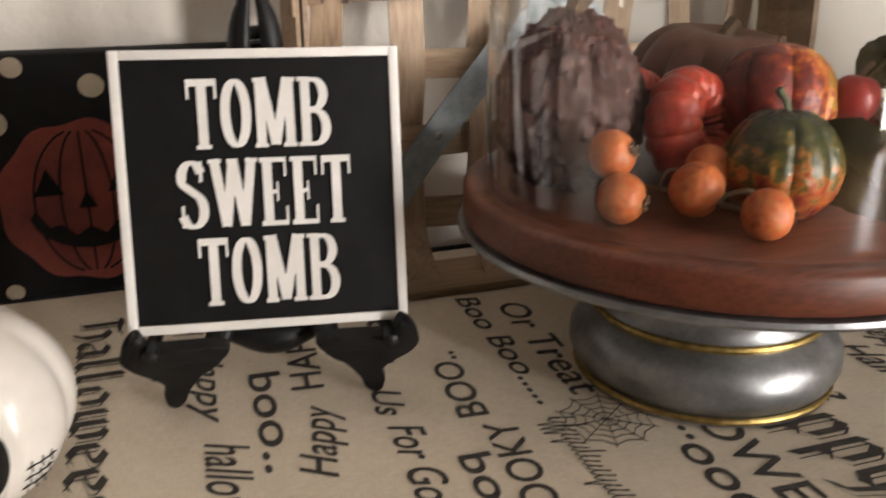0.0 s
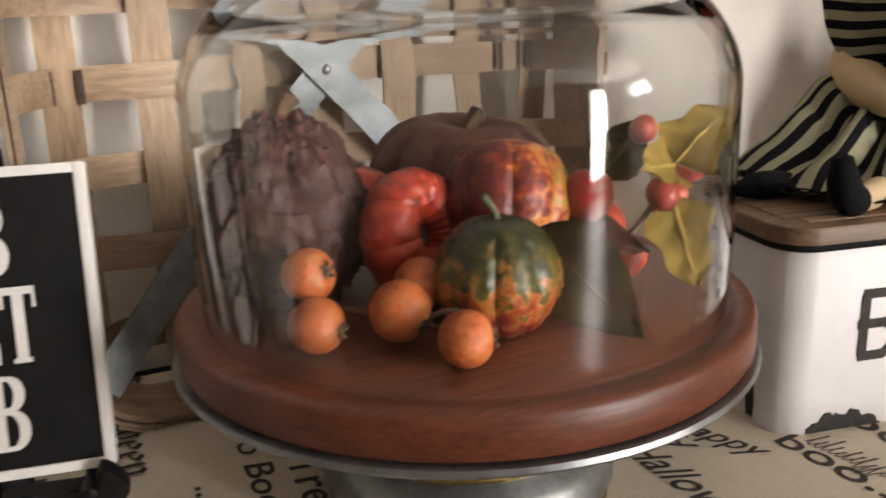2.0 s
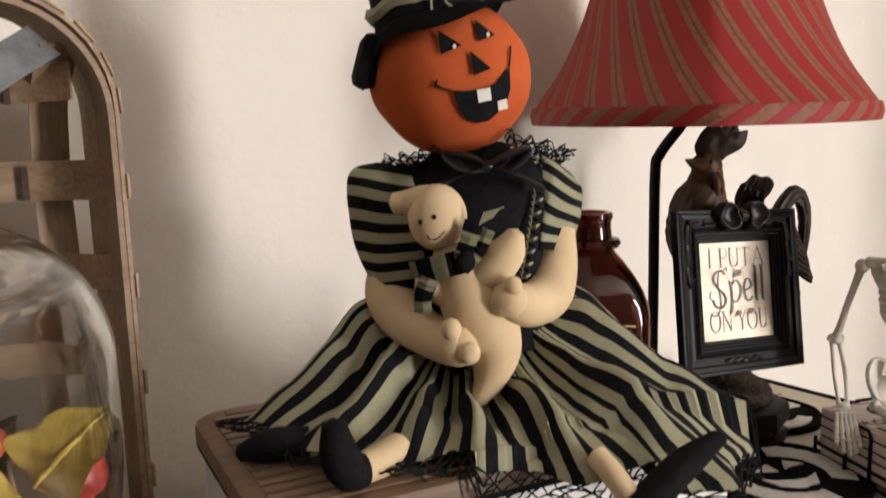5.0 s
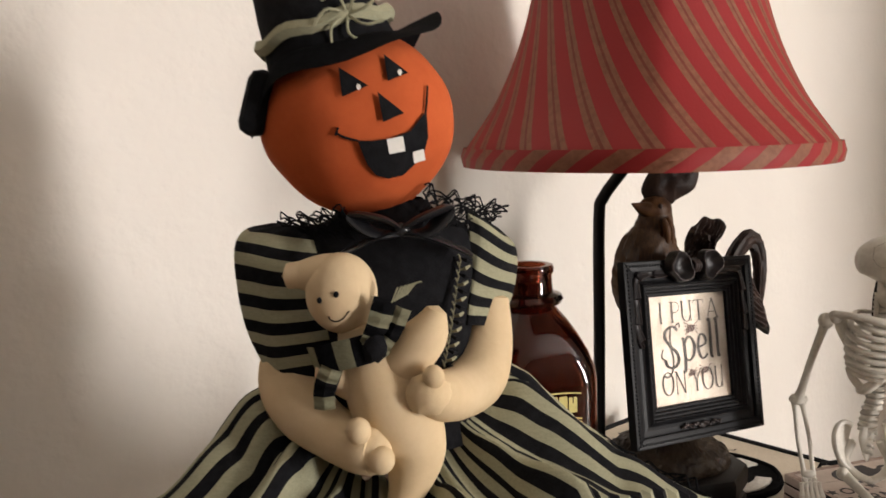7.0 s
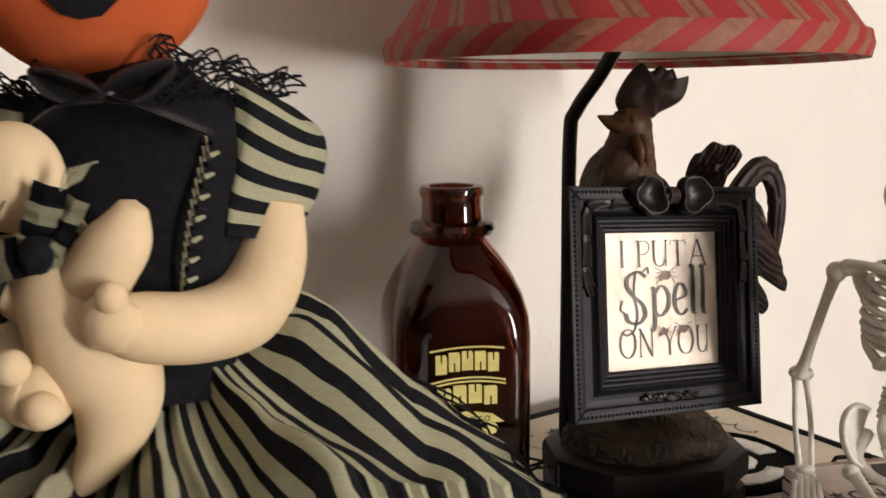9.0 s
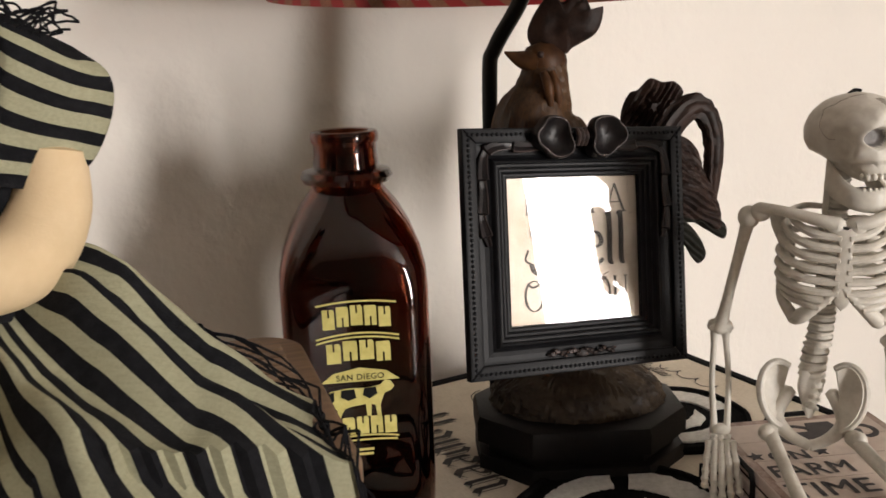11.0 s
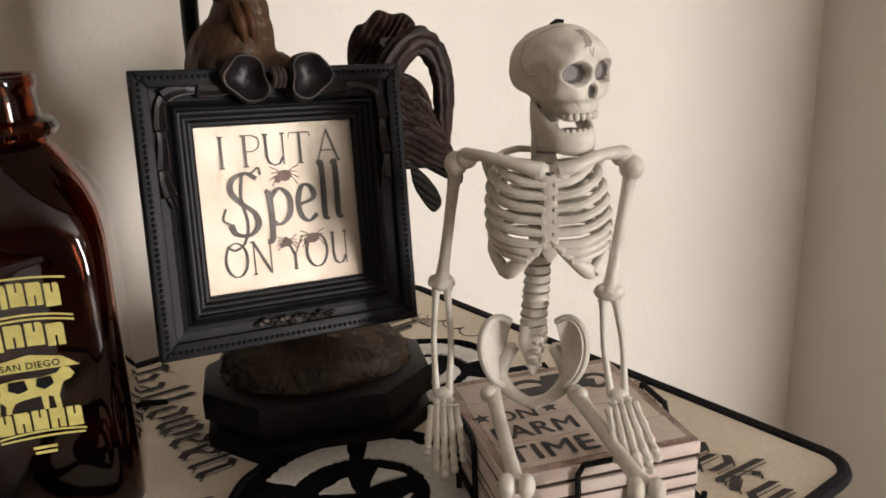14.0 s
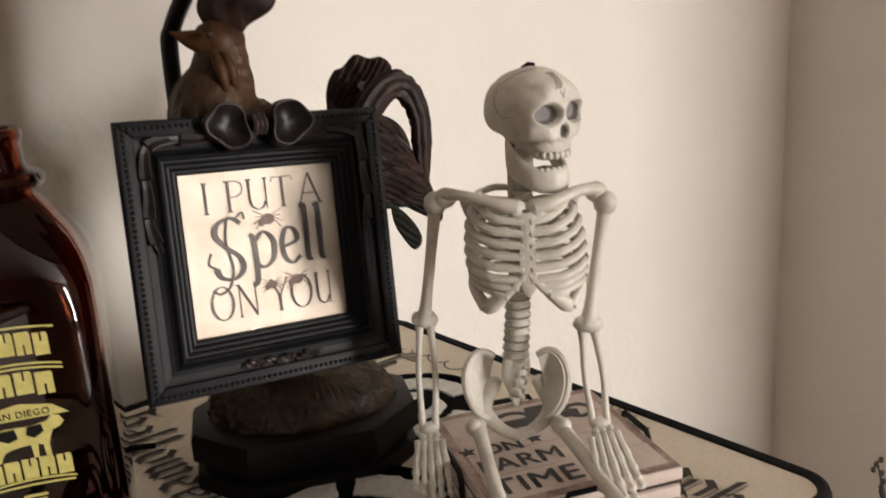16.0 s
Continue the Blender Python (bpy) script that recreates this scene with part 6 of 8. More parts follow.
    # broad bent feather at the back, arching feather, layered side feathers, two green ones below
    feather([(-0.026, -0.036), (-0.026, -0.008), (-0.020, 0.006), (-0.013, 0.009), (-0.004, 0.0165), (0.006, 0.0135), (0.015, 0.0135), (0.022, 0.006), (0.017, -0.004), (0.008, -0.014), (0.002, -0.036)], 0.0085, upright(1.206, 0.556, 1.045, -20), RESIN, (0.8, -0.6))
    arch = [at(1.168, 0.512, 0.995), at(1.170, 0.510, 1.018), at(1.180, 0.507, 1.036), at(1.194, 0.505, 1.044), at(1.205, 0.503, 1.037), at(1.211, 0.502, 1.020), at(1.211, 0.502, 0.998), at(1.2125, 0.502, 0.975)]
    bm = tube(arch, [0.0080, 0.0086, 0.0086, 0.0084, 0.0080, 0.0074, 0.0064, 0.0020], 26, 48)
    mid = smooth_line(arch, 48)
    for v in bm.verts:
        c = min(mid, key=lambda q: (q - v.co).length)
        d = v.co - c
        v.co = c + Vector((d.x, d.y * 0.75, d.z)) * (1 + 0.13 * math.sin(4 * math.atan2(d.y, math.hypot(d.x, d.z)) * 2)) + Vector((1, 0, 1)) * 0.0012 * noise.noise(v.co * 200)
    part("tail_feather", bm, RESIN, l, "arching dark tail feather")
    side = [(-0.026, 0.014), (-0.008, 0.018), (0.008, 0.012), (0.018, -0.002), (0.026, -0.022), (0.020, -0.028), (0.006, -0.018), (-0.012, -0.012), (-0.026, -0.008)]
    for x, z, k, turn in ((1.190, 1.007, 0.92, -14), (1.190, 0.997, 0.95, -7), (1.194, 0.987, 0.88, 0), (1.193, 0.979, 0.80, 4)):
        feather([(k * u * math.cos(radians(turn)) - k * v * math.sin(radians(turn)), k * u * math.sin(radians(turn)) + k * v * math.cos(radians(turn))) for u, v in side], 0.0048, upright(x, 0.507 - 0.35 * (1.00 - z), z, -12), RESIN, (0.57 * math.cos(radians(turn)) - 0.82 * math.sin(radians(turn)), 0.57 * math.sin(radians(turn)) + 0.82 * math.cos(radians(turn))))
    feather([(-0.022, 0.006), (-0.008, 0.007), (0.006, 0.002), (0.020, -0.008), (0.019, -0.018), (0.004, -0.010), (-0.010, -0.002), (-0.022, -0.002)], 0.0030, upright(1.200, 0.500, 0.968, -10), RESIN_GREEN)
    feather([(-0.012, 0.016), (-0.002, 0.008), (0.007, -0.004), (0.010, -0.014), (0.004, -0.019), (-0.004, -0.010), (-0.010, 0.002)], 0.0028, upright(1.195, 0.502, 0.953, -10), RESIN_GREEN)
    # pole behind the figure and the arm to the shade
    sx, sy = SHADE[0] - LAMP[0], SHADE[1] - LAMP[1]
    p0 = at(1.0885, 0.596, TOP)
    part("pole", tube([(p0.x, p0.y, 0.040), (p0.x, p0.y, 0.16), (p0.x, p0.y, 0.275), (p0.x + 0.003, p0.y * 0.93 + sy * 0.07, 0.298), (p0.x * 0.5 + sx * 0.5 + 0.012, p0.y * 0.5 + sy * 0.5, 0.330), (sx + 0.012, sy, 0.372), (sx, sy, 0.44)], 0.0055, 14, 40), BLACK_PAINT, l, "bent black metal pole")
    part("socket", lathe([(0, 0.42), (0.014, 0.42), (0.015, 0.47), (0.011, 0.475), (0, 0.475)], 24), BLACK_PAINT, l, m=Matrix.Translation((sx, sy, 0)))
    # bell shade with gathered stripes
    zb, R = 1.1265 - TOP, 0.1565
    prof = [(R, 0.0), (R - 0.001, 0.008), (R - 0.012, 0.024), (R - 0.025, 0.043), (R - 0.038, 0.068), (R - 0.049, 0.095), (R - 0.058, 0.125), (R - 0.065, 0.16), (R - 0.070, 0.20)]
    S = 34
    N = 12 * S

    def seamed(r, a):
        """Two curved panels meet in a ridge at the front and at the back."""
        w = abs(math.sin(a - radians(221)))
        r *= 1 + 0.24 * (1 - w)
        return r * math.cos(a), r * math.sin(a)

    bm = bmesh.new()
    fine = smooth_line([(r, z, 0) for r, z in prof], 24)
    rows = []
    for q in fine:
        # the cloth is wrapped on the skew, so that the stripes lean
        lean = -3.8 * q.y
        rows.append([bm.verts.new((*seamed(q.x, 2 * math.pi * k / N + lean), q.y)) for k in range(N)])
    for i, (a, c) in enumerate(zip(rows, rows[1:])):
        for k in range(N):
            f = bm.faces.new((a[k], a[(k + 1) % N], c[(k + 1) % N], c[k]))
            f.material_index = (0, 0, 0, 0, 0, 0, 0, 1, 1, 2, 1, 1)[k % 12]
    m = Matrix.Translation((sx, sy, zb))
    shade = part("shade", bm, [SHADE_RED, SHADE_TAN, SHADE_MID], l, "red satin bell shade with tan stripes", m=m)
    lin = bmesh.new()
    rings = [[lin.verts.new((*seamed(r - 0.0022, 2 * math.pi * k / 96), z)) for k in range(96)] for r, z in prof]
    for a, c in zip(rings, rings[1:]):
        for k in range(96):
            lin.faces.new((a[k], a[(k + 1) % 96], c[(k + 1) % 96], c[k]))
    part("lining", lin, SHADE_LINING, shade, "cream lining")
    trim = bmesh.new()
    for k in range(N):
        a0, a1 = 2 * math.pi * k / N, 2 * math.pi * (k + 1) / N
        vs = [trim.verts.new((*seamed(rr, a + 8.0 * z), z)) for a in (a0, a1) for rr, z in ((R + 0.0012, -0.006), (R + 0.003, 0.002), (R + 0.0008, 0.010), (R - 0.003, 0.002))]
        for i in range(4):
            f = trim.faces.new((vs[i], vs[(i + 1) % 4], vs[4 + (i + 1) % 4], vs[4 + i]))
            f.material_index = 1 if (k // 6) % 2 else 0
    bmesh.ops.remove_doubles(trim, verts=trim.verts, dist=1e-5)
    part("trim", trim, [SHADE_RED, SHADE_TAN], shade, "striped bias binding round the hem")
    part("finial_ring", tube([((R - 0.070) * math.cos(a * math.pi / 24), (R - 0.070) * math.sin(a * math.pi / 24), 0.2) for a in range(48)], 0.003, 6, closed=True), SHADE_RED, shade)
    part("spider", join(tube([(-(R - 0.072), 0, 0.19), ((R - 0.072), 0, 0.19)], 0.0015, 6), tube([(0, 0, 0.06), (0, 0, 0.19)], 0.003, 6)), BLACK_PAINT, shade)


rooster_lamp()
cord = tube([(1.055, 0.640, TOP + 0.004), (1.02, 0.665, TOP + 0.003), (0.985, 0.660, TOP + 0.003), (0.95, 0.675, TOP + 0.003), (0.93, 0.70, TOP + 0.003), (0.92, 0.735, TOP + 0.001), (0.92, 0.742, TOP - 0.05)], 0.0022, 8, 40)
solo("lamp_cord", cord, BLACK_MATT, "thin black lamp cord lying on the cloth", "cord")

# ---- picture frame leaning on the rooster ----
FRAME_BLACK = mottled("aged_black_frame", (0.0040, 0.0040, 0.0048), (0.009, 0.009, 0.0105), 60, 0.46, 0.12, 300, Specular_IOR_Level=0.2)
BRONZE = mottled("bronze_rubbed_black", (0.010, 0.008, 0.008), (0.075, 0.050, 0.044), 130, 0.50, 0.3, 300, 0.3)
BRONZE_DARK = mottled("bronze_dusted_black", (0.004, 0.0038, 0.0045), (0.016, 0.011, 0.011), 110, 0.42, 0.25, 300, 0.15)
PAPER = mottled("aged_print_paper", (0.50, 0.41, 0.32), (0.64, 0.57, 0.48), 30, 0.75, 0.05, 200)
PRINT = mottled("grey_brown_print", (0.055, 0.048, 0.044), (0.10, 0.088, 0.08), 90, 0.8)
SPIDER_INK = mottled("brown_print", (0.075, 0.048, 0.040), (0.14, 0.09, 0.075), 200, 0.8)


def picture_frame():
    m = pose(1.0785, 0.4790, 0.8895, -10.0, 3.2, -10.2)
    p = thing("picture_frame", "square black ornate frame holding a printed spell saying", "picture frame", m)
    FW = 0.1495
    A = 0.0925
    up = Matrix.Rotation(radians(90), 4, "X")

    def ring(w, h, y0, y1, half, name, mat=FRAME_BLACK, bev=0.0012):
        # a square moulding of width w - 2 half
        for k in range(4):
            o, i = w / 2, w / 2 - half
            bm = prism([(-o, -o), (o, -o), (i, -i), (-i, -i)], 0, y1 - y0, bev)
            bm.transform(Matrix.Translation((0, -y0, FW / 2)) @ up @ pose(0, 0, 0, 0, 0, 90 * k))
            part(name, bm, mat, p)

    ring(FW + 0.0030, 0, -0.004, 0.0035, 0.0090, "outer_moulding")
    # one broad cove rising to a bead, then three steps down to the paper
    profile = [(0.0070, -0.004), (0.0070, 0.0006), (0.0090, 0.0001), (0.0120, -0.0002), (0.0148, 0.0002), (0.0166, 0.0012), (0.0176, 0.0026), (0.0182, 0.0034), (0.0190, 0.0038), (0.0198, 0.0034), (0.0203, 0.0022), (0.0206, 0.0012), (0.0218, 0.0010), (0.0226, 0.0013), (0.0232, 0.0008), (0.0236, -0.0004), (0.0248, -0.0006), (0.0254, -0.0003), (0.0260, -0.0008), (0.0264, -0.0018), (0.0278, -0.0020), (0.0285, -0.0017), (0.0289, -0.0024), (0.0291, -0.0052)]
    for k in range(4):
        bm = bmesh.new()
        pairs = [(bm.verts.new((-(FW / 2 - q), -(FW / 2 - q), d)), bm.verts.new((FW / 2 - q, -(FW / 2 - q), d))) for q, d in profile]
        for (a0, a1), (b0, b1) in zip(pairs, pairs[1:]):
            bm.faces.new((a0, a1, b1, b0))
        bm.transform(Matrix.Translation((0, 0, FW / 2)) @ up @ pose(0, 0, 0, 0, 0, 90 * k))
        part("cove_moulding", bm, FRAME_BLACK, p, smooth=False)
    part("back_board", box(FW - 0.012, 0.007, FW - 0.012, 0, (0, 0.0095, 0.006)), BLACK_MATT, p, smooth=False)
    # rope beading round the edge
    n = 46
    bead = mesh_of("bead", ball(0.0013, 0.0012, 0.0013, (0, 0, 0), 1), FRAME_BLACK)
    o = FW / 2 - 0.0024
    for k in range(n):
        t = -o + 2 * o * k / n
        for x, z in ((t, -o), (o, t), (-t, o), (-o, -t)):
            ob = new("bead", bead)
            ob.parent = p
            ob.matrix_basis = pose(x, -0.0036, FW / 2 + z)
    # paper and print
    part("print_paper", box(A + 0.002, 0.0008, A + 0.002, 0, (0, 0.0060, FW / 2 - A / 2 - 0.001)), PAPER, p, "cream aged printed paper", smooth=False)

    zc = FW / 2
    # letter: width, strokes (points, thick or thin), serifs (x, y, half width)
    roman = {
        "I": (0.30, [([(0.15, 0), (0.15, 1)], 1)], [(0.15, 0, 0.12), (0.15, 1, 0.12)]),
        "P": (0.62, [([(0.14, 0), (0.14, 1)], 1), ([(0.14, 0.98), (0.36, 0.98), (0.54, 0.88), (0.57, 0.74), (0.52, 0.58), (0.36, 0.48), (0.14, 0.48)], 0)], [(0.14, 0, 0.13), (0.06, 1, 0.07)]),
        "U": (0.80, [([(0.14, 1), (0.14, 0.32), (0.20, 0.10), (0.36, 0.0), (0.52, 0.05), (0.63, 0.25)], 1), ([(0.65, 1), (0.65, 0.0)], 0)], [(0.14, 1, 0.13), (0.65, 1, 0.11)]),
        "T": (0.72, [([(0.36, 0), (0.36, 1)], 1), ([(0.03, 0.84), (0.06, 0.98), (0.66, 0.98), (0.69, 0.84)], 0)], [(0.36, 0, 0.13)]),
        "A": (0.80, [([(0.06, 0), (0.38, 1.02)], 0), ([(0.38, 1.02), (0.72, 0)], 1), ([(0.18, 0.36), (0.60, 0.36)], 0)], [(0.06, 0, 0.10), (0.72, 0, 0.11)]),
        "O": (0.98, [(arc(0.46, 0.5, 0.40, 0.50, 0, 360, 28), 1)], []),
        "N": (0.92, [([(0.14, 0), (0.14, 1)], 0), ([(0.12, 1), (0.76, 0)], 1), ([(0.76, 0), (0.76, 1)], 0)], [(0.14, 0, 0.11), (0.06, 1, 0.07), (0.76, 1, 0.11)]),
        "Y": (0.80, [([(0.05, 1), (0.38, 0.44)], 1), ([(0.72, 1), (0.38, 0.44)], 0), ([(0.38, 0.46), (0.38, 0)], 1)], [(0.08, 1, 0.11), (0.70, 1, 0.09), (0.38, 0, 0.12)]),
        " ": (0.40, [], []),
        "_": (0.10, [], []),
    }

    def line(text, x0, x1, z, h):
        k = (x1 - x0) / sum(roman[c][0] for c in text)
        x = x0
        for c in text:
            bm = bmesh.new()
            for j, (pts, thick) in enumerate(roman[c][1]):
                nib_stroke(bm, [(x + u * k, z + v * h) for u, v in pts], 0.0017 if thick else 0.0008, 0.0007, 0, 0.0001 + 0.00002 * j)
            for u, v, w in roman[c][2]:
                join(bm, box(1.3 * w * k, 0.0009, 0.00018, 0, (x + u * k, z + v * h + (0.0004 if v == 0 else -0.0004), 0)))
            x += roman[c][0] * k
            if c in " _":
                bm.free()
                continue
            bm.transform(Matrix.Translation((0, 0.0052, 0)) @ up)
            part("printed_letter", bm, PRINT, p, smooth=False)

    line("I PUT_A", -0.0345, 0.0380, zc + 0.0226, 0.0178)
    line("ON YOU", -0.0358, 0.0385, zc - 0.0375, 0.0190)
    # the word Spell in blackletter strokes
    strokes = {
        "S": [([(-0.0145, 0.0180), (-0.0205, 0.0215), (-0.0280, 0.0185), (-0.0295, 0.0120), (-0.0240, 0.0050), (-0.0170, -0.0010), (-0.0155, -0.0080), (-0.0210, -0.0130), (-0.0285, -0.0115), (-0.0310, -0.0060)], 0.0046, 0.0026),
              ([(-0.0225, 0.0205), (-0.0240, 0.0080), (-0.0215, -0.0060), (-0.0240, -0.0165), (-0.0300, -0.0205), (-0.0345, -0.0180)], 0.0022, 0.0018),
              ([(-0.0310, -0.0060), (-0.0350, -0.0030), (-0.0330, 0.0030)], 0.0018, 0.0016), ([(-0.0180, 0.0205), (-0.0130, 0.0240), (-0.0120, 0.0200)], 0.0016, 0.0014)],
        "p": [([(-0.0100, 0.0110), (-0.0080, 0.0080), (-0.0074, -0.0060), (-0.0082, -0.0165), (-0.0110, -0.0190)], 0.0044, 0.0020), ([(-0.0080, 0.0060), (-0.0020, 0.0115), (0.0038, 0.0060), (0.0030, -0.0040), (-0.0030, -0.0088), (-0.0075, -0.0060)], 0.0042, 0.0022)],
        "e": [([(0.0085, 0.0010), (0.0180, 0.0045), (0.0165, 0.0110), (0.0118, 0.0118), (0.0088, 0.0040), (0.0100, -0.0050), (0.0145, -0.0085), (0.0196, -0.0050)], 0.0042, 0.0022)],
        "l": [([(0.0225, 0.0225), (0.0242, 0.0240), (0.0246, 0.0100), (0.0244, -0.0060), (0.0268, -0.0085)], 0.0044, 0.0022)],
        "L": [([(0.0308, 0.0225), (0.0325, 0.0240), (0.0329, 0.0100), (0.0327, -0.0060), (0.0352, -0.0085)], 0.0044, 0.0022)],
    }
    for k, strokes_of in enumerate(strokes.values()):
        bm = bmesh.new()
        for j, (pts, wv, wh) in enumerate(strokes_of):
            nib_stroke(bm, smooth_2d([(x, zc - 0.002 + z) for x, z in pts], 30), wv * 0.80, wh * 0.75, 0, 0.0001 + 0.00002 * j)
        bm.transform(Matrix.Translation((0.001, 0.0052, 0)) @ up)
        part("printed_letter", bm, PRINT, p, smooth=False)
    # three small spiders
    for x, z, s in ((0.003, zc + 0.0165, 1.0), (0.001, zc - 0.0215, 0.75), (0.0165, zc - 0.0205, 0.9)):
        bm = prism([(x + 0.0042 * s * math.cos(radians(a)), z + 0.0032 * s * math.sin(radians(a))) for a in range(0, 360, 24)], 0, 0.00015)
        join(bm, prism([(x - 0.004 * s + 0.002 * s * math.cos(radians(a)), z - 0.002 * s + 0.002 * s * math.sin(radians(a))) for a in range(0, 360, 40)], 0, 0.0002))
        for k in range(4):
            for q in (-1, 1):
                e = (x + q * (0.0075 + 0.001 * (k % 2)) * s, z + (k - 1.5) * 0.0036 * s)
                nib_stroke(bm, [(x, z), (x + q * 0.0045 * s, z + (k - 1.5) * 0.0016 * s + 0.0012 * s), e], 0.0006 * s, 0.0006 * s, 0, 0.0001)
        bm.transform(Matrix.Translation((0, 0.0052, 0)) @ up)
        part("printed_spider", bm, SPIDER_INK, p, smooth=False)
    part("glass", box(A + 0.003, 0.0012, A + 0.003, 0, (0, 0.0035, FW / 2 - A / 2 - 0.0015)), PANE, p, "clear picture glass", smooth=False).visible_shadow = False
    # bow and trailing ribbon in relief at the top
    z1 = FW - 0.004
    for s in (-1, 1):
        def lobe(f, q, h):
            w = f * (1 + 0.10 * math.cos(3 * q + 0.5) + 0.05 * math.cos(5 * q + 1))
            return Vector((s * (0.0178 + 0.0125 * w * math.cos(q)), -0.0052 - h, z1 - 0.0008 + 0.0132 * w * math.sin(q) + 0.0020 * w * math.cos(q)))

        # a hollow cup with a rolled rim
        cup = ((0.02, 0.0006), (0.25, 0.0008), (0.50, 0.0020), (0.70, 0.0042), (0.82, 0.0062), (0.90, 0.0068), (0.97, 0.0056), (1.0, 0.0030), (1.0, -0.0020))
        dish = bmesh.new()
        rings = [[dish.verts.new(lobe(f, 2 * math.pi * k / 48, h * (1 + 0.22 * math.sin(4 * math.pi * k / 48 + 0.8)))) for k in range(48)] for f, h in cup]
        for p0, p1 in zip(rings, rings[1:]):
            for k in range(48):
                dish.faces.new((p0[k], p0[(k + 1) % 48], p1[(k + 1) % 48], p1[k]))
        dish.faces.new(rings[0])
        dish.faces.new(rings[-1])
        loop = part("bow_lobe", dish, BRONZE_DARK, p, "hollow black bow loop with a rolled rim")
        rim = tube([lobe(0.90, 2 * math.pi * k / 40, 0.0062 * (1 + 0.22 * math.sin(4 * math.pi * k / 40 + 0.8)) + 0.0004) for k in range(40)], [0.0006 + 0.0005 * max(0, noise.noise(Vector((k * 0.4, s, 3)))) for k in range(40)], 6, closed=True)
        part("rubbed_rim", rim, BRONZE, loop, "bronze rubbed rim")
        # flat ribbon in overlapping folds, bending round the corner
        line = smooth_line([(s * 0.020, 0, z1 - 0.0055), (s * 0.036, 0, z1 - 0.0060), (s * 0.050, 0, z1 - 0.0050), (s * 0.0605, 0, z1 - 0.0085), (s * 0.0635, 0, z1 - 0.020), (s * 0.0632, 0, z1 - 0.034), (s * 0.0645, 0, z1 - 0.047), (s * 0.0632, 0, z1 - 0.056), (s * 0.0605, 0, z1 - 0.0655)], 91)
        band, rows, edge = bmesh.new(), [], []
        for k, q in enumerate(line):
            d = (line[min(k + 1, 90)] - line[max(k - 1, 0)]).normalized()
            side = Vector((-d.z, 0, d.x)) * s
            fold = (k / 90 * 5.4) % 1
            half = (0.0022 + 0.0017 * fold) * (1 if k < 82 else 1 - 0.06 * (k - 82))
            lift = 0.0012 + 0.0022 * fold
            rows.append([band.verts.new(q + side * half * u + Vector((0, -0.0005 - lift * v, 0))) for u, v in ((-1.05, -1.5), (-1, 0.75), (-0.8, 1), (0, 0.55), (0.8, 0.95), (1, 0.7), (1.05, -1.5))])
            edge.append(q - side * half * 0.86 + Vector((0, -0.0006 - lift, 0)))
        for p0, p1 in zip(rows, rows[1:]):
            for k in range(6):
                band.faces.new((p0[k], p0[k + 1], p1[k + 1], p1[k]))
        ribbon = part("ribbon", band, BRONZE_DARK, p, "black trailing ribbon in folds")
        part("rubbed_edge", tube(edge, 0.00055, 6), BRONZE, ribbon, "bronze rubbed edge")
    for k in range(3):
        x = (k - 1) * 0.0026
        part("bow_knot", tube([(x, -0.0090, z1 - 0.006), (x, -0.0120, z1 - 0.001), (x, -0.0090, z1 + 0.004)], [0.0013, 0.0017, 0.0013], 8, 10), BRONZE, p)
    # small floral relief at the foot
    rng = random.Random(2)
    bm = bmesh.new()
    for k in range(15):
        x = -0.021 + 0.003 * k
        s = 0.0038 if k == 7 else 0.0016 + 0.0008 * rng.random()
        join(bm, ball(s, 0.0018, s * 0.8, (x, -0.0022, 0.0105 + 0.0015 * math.sin(k * 1.7)), 1))
    join(bm, tube([(-0.024, -0.0015, 0.010), (-0.008, -0.0015, 0.0115), (0.008, -0.0015, 0.0095), (0.024, -0.0015, 0.011)], 0.0008, 6, 20))
    part("floral_relief", bm, BRONZE, p, "bronze rubbed flower garland")
    part("easel_strut", box(0.03, 0.003, 0.07, 0.0005, (0, 0.0145, 0.02)), BLACK_MATT, p)


picture_frame()

# ---- round felt mat with pumpkin faces ----
FELT_BLACK = mottled("black_wool_felt", (0.004, 0.004, 0.0045), (0.011, 0.010, 0.010), 300, 0.98, 0.9, 1200, Specular_IOR_Level=0.05)
FELT_WHITE = mottled("white_wool_felt", (0.62, 0.60, 0.55), (0.80, 0.78, 0.73), 250, 0.95, 0.9, 1200)


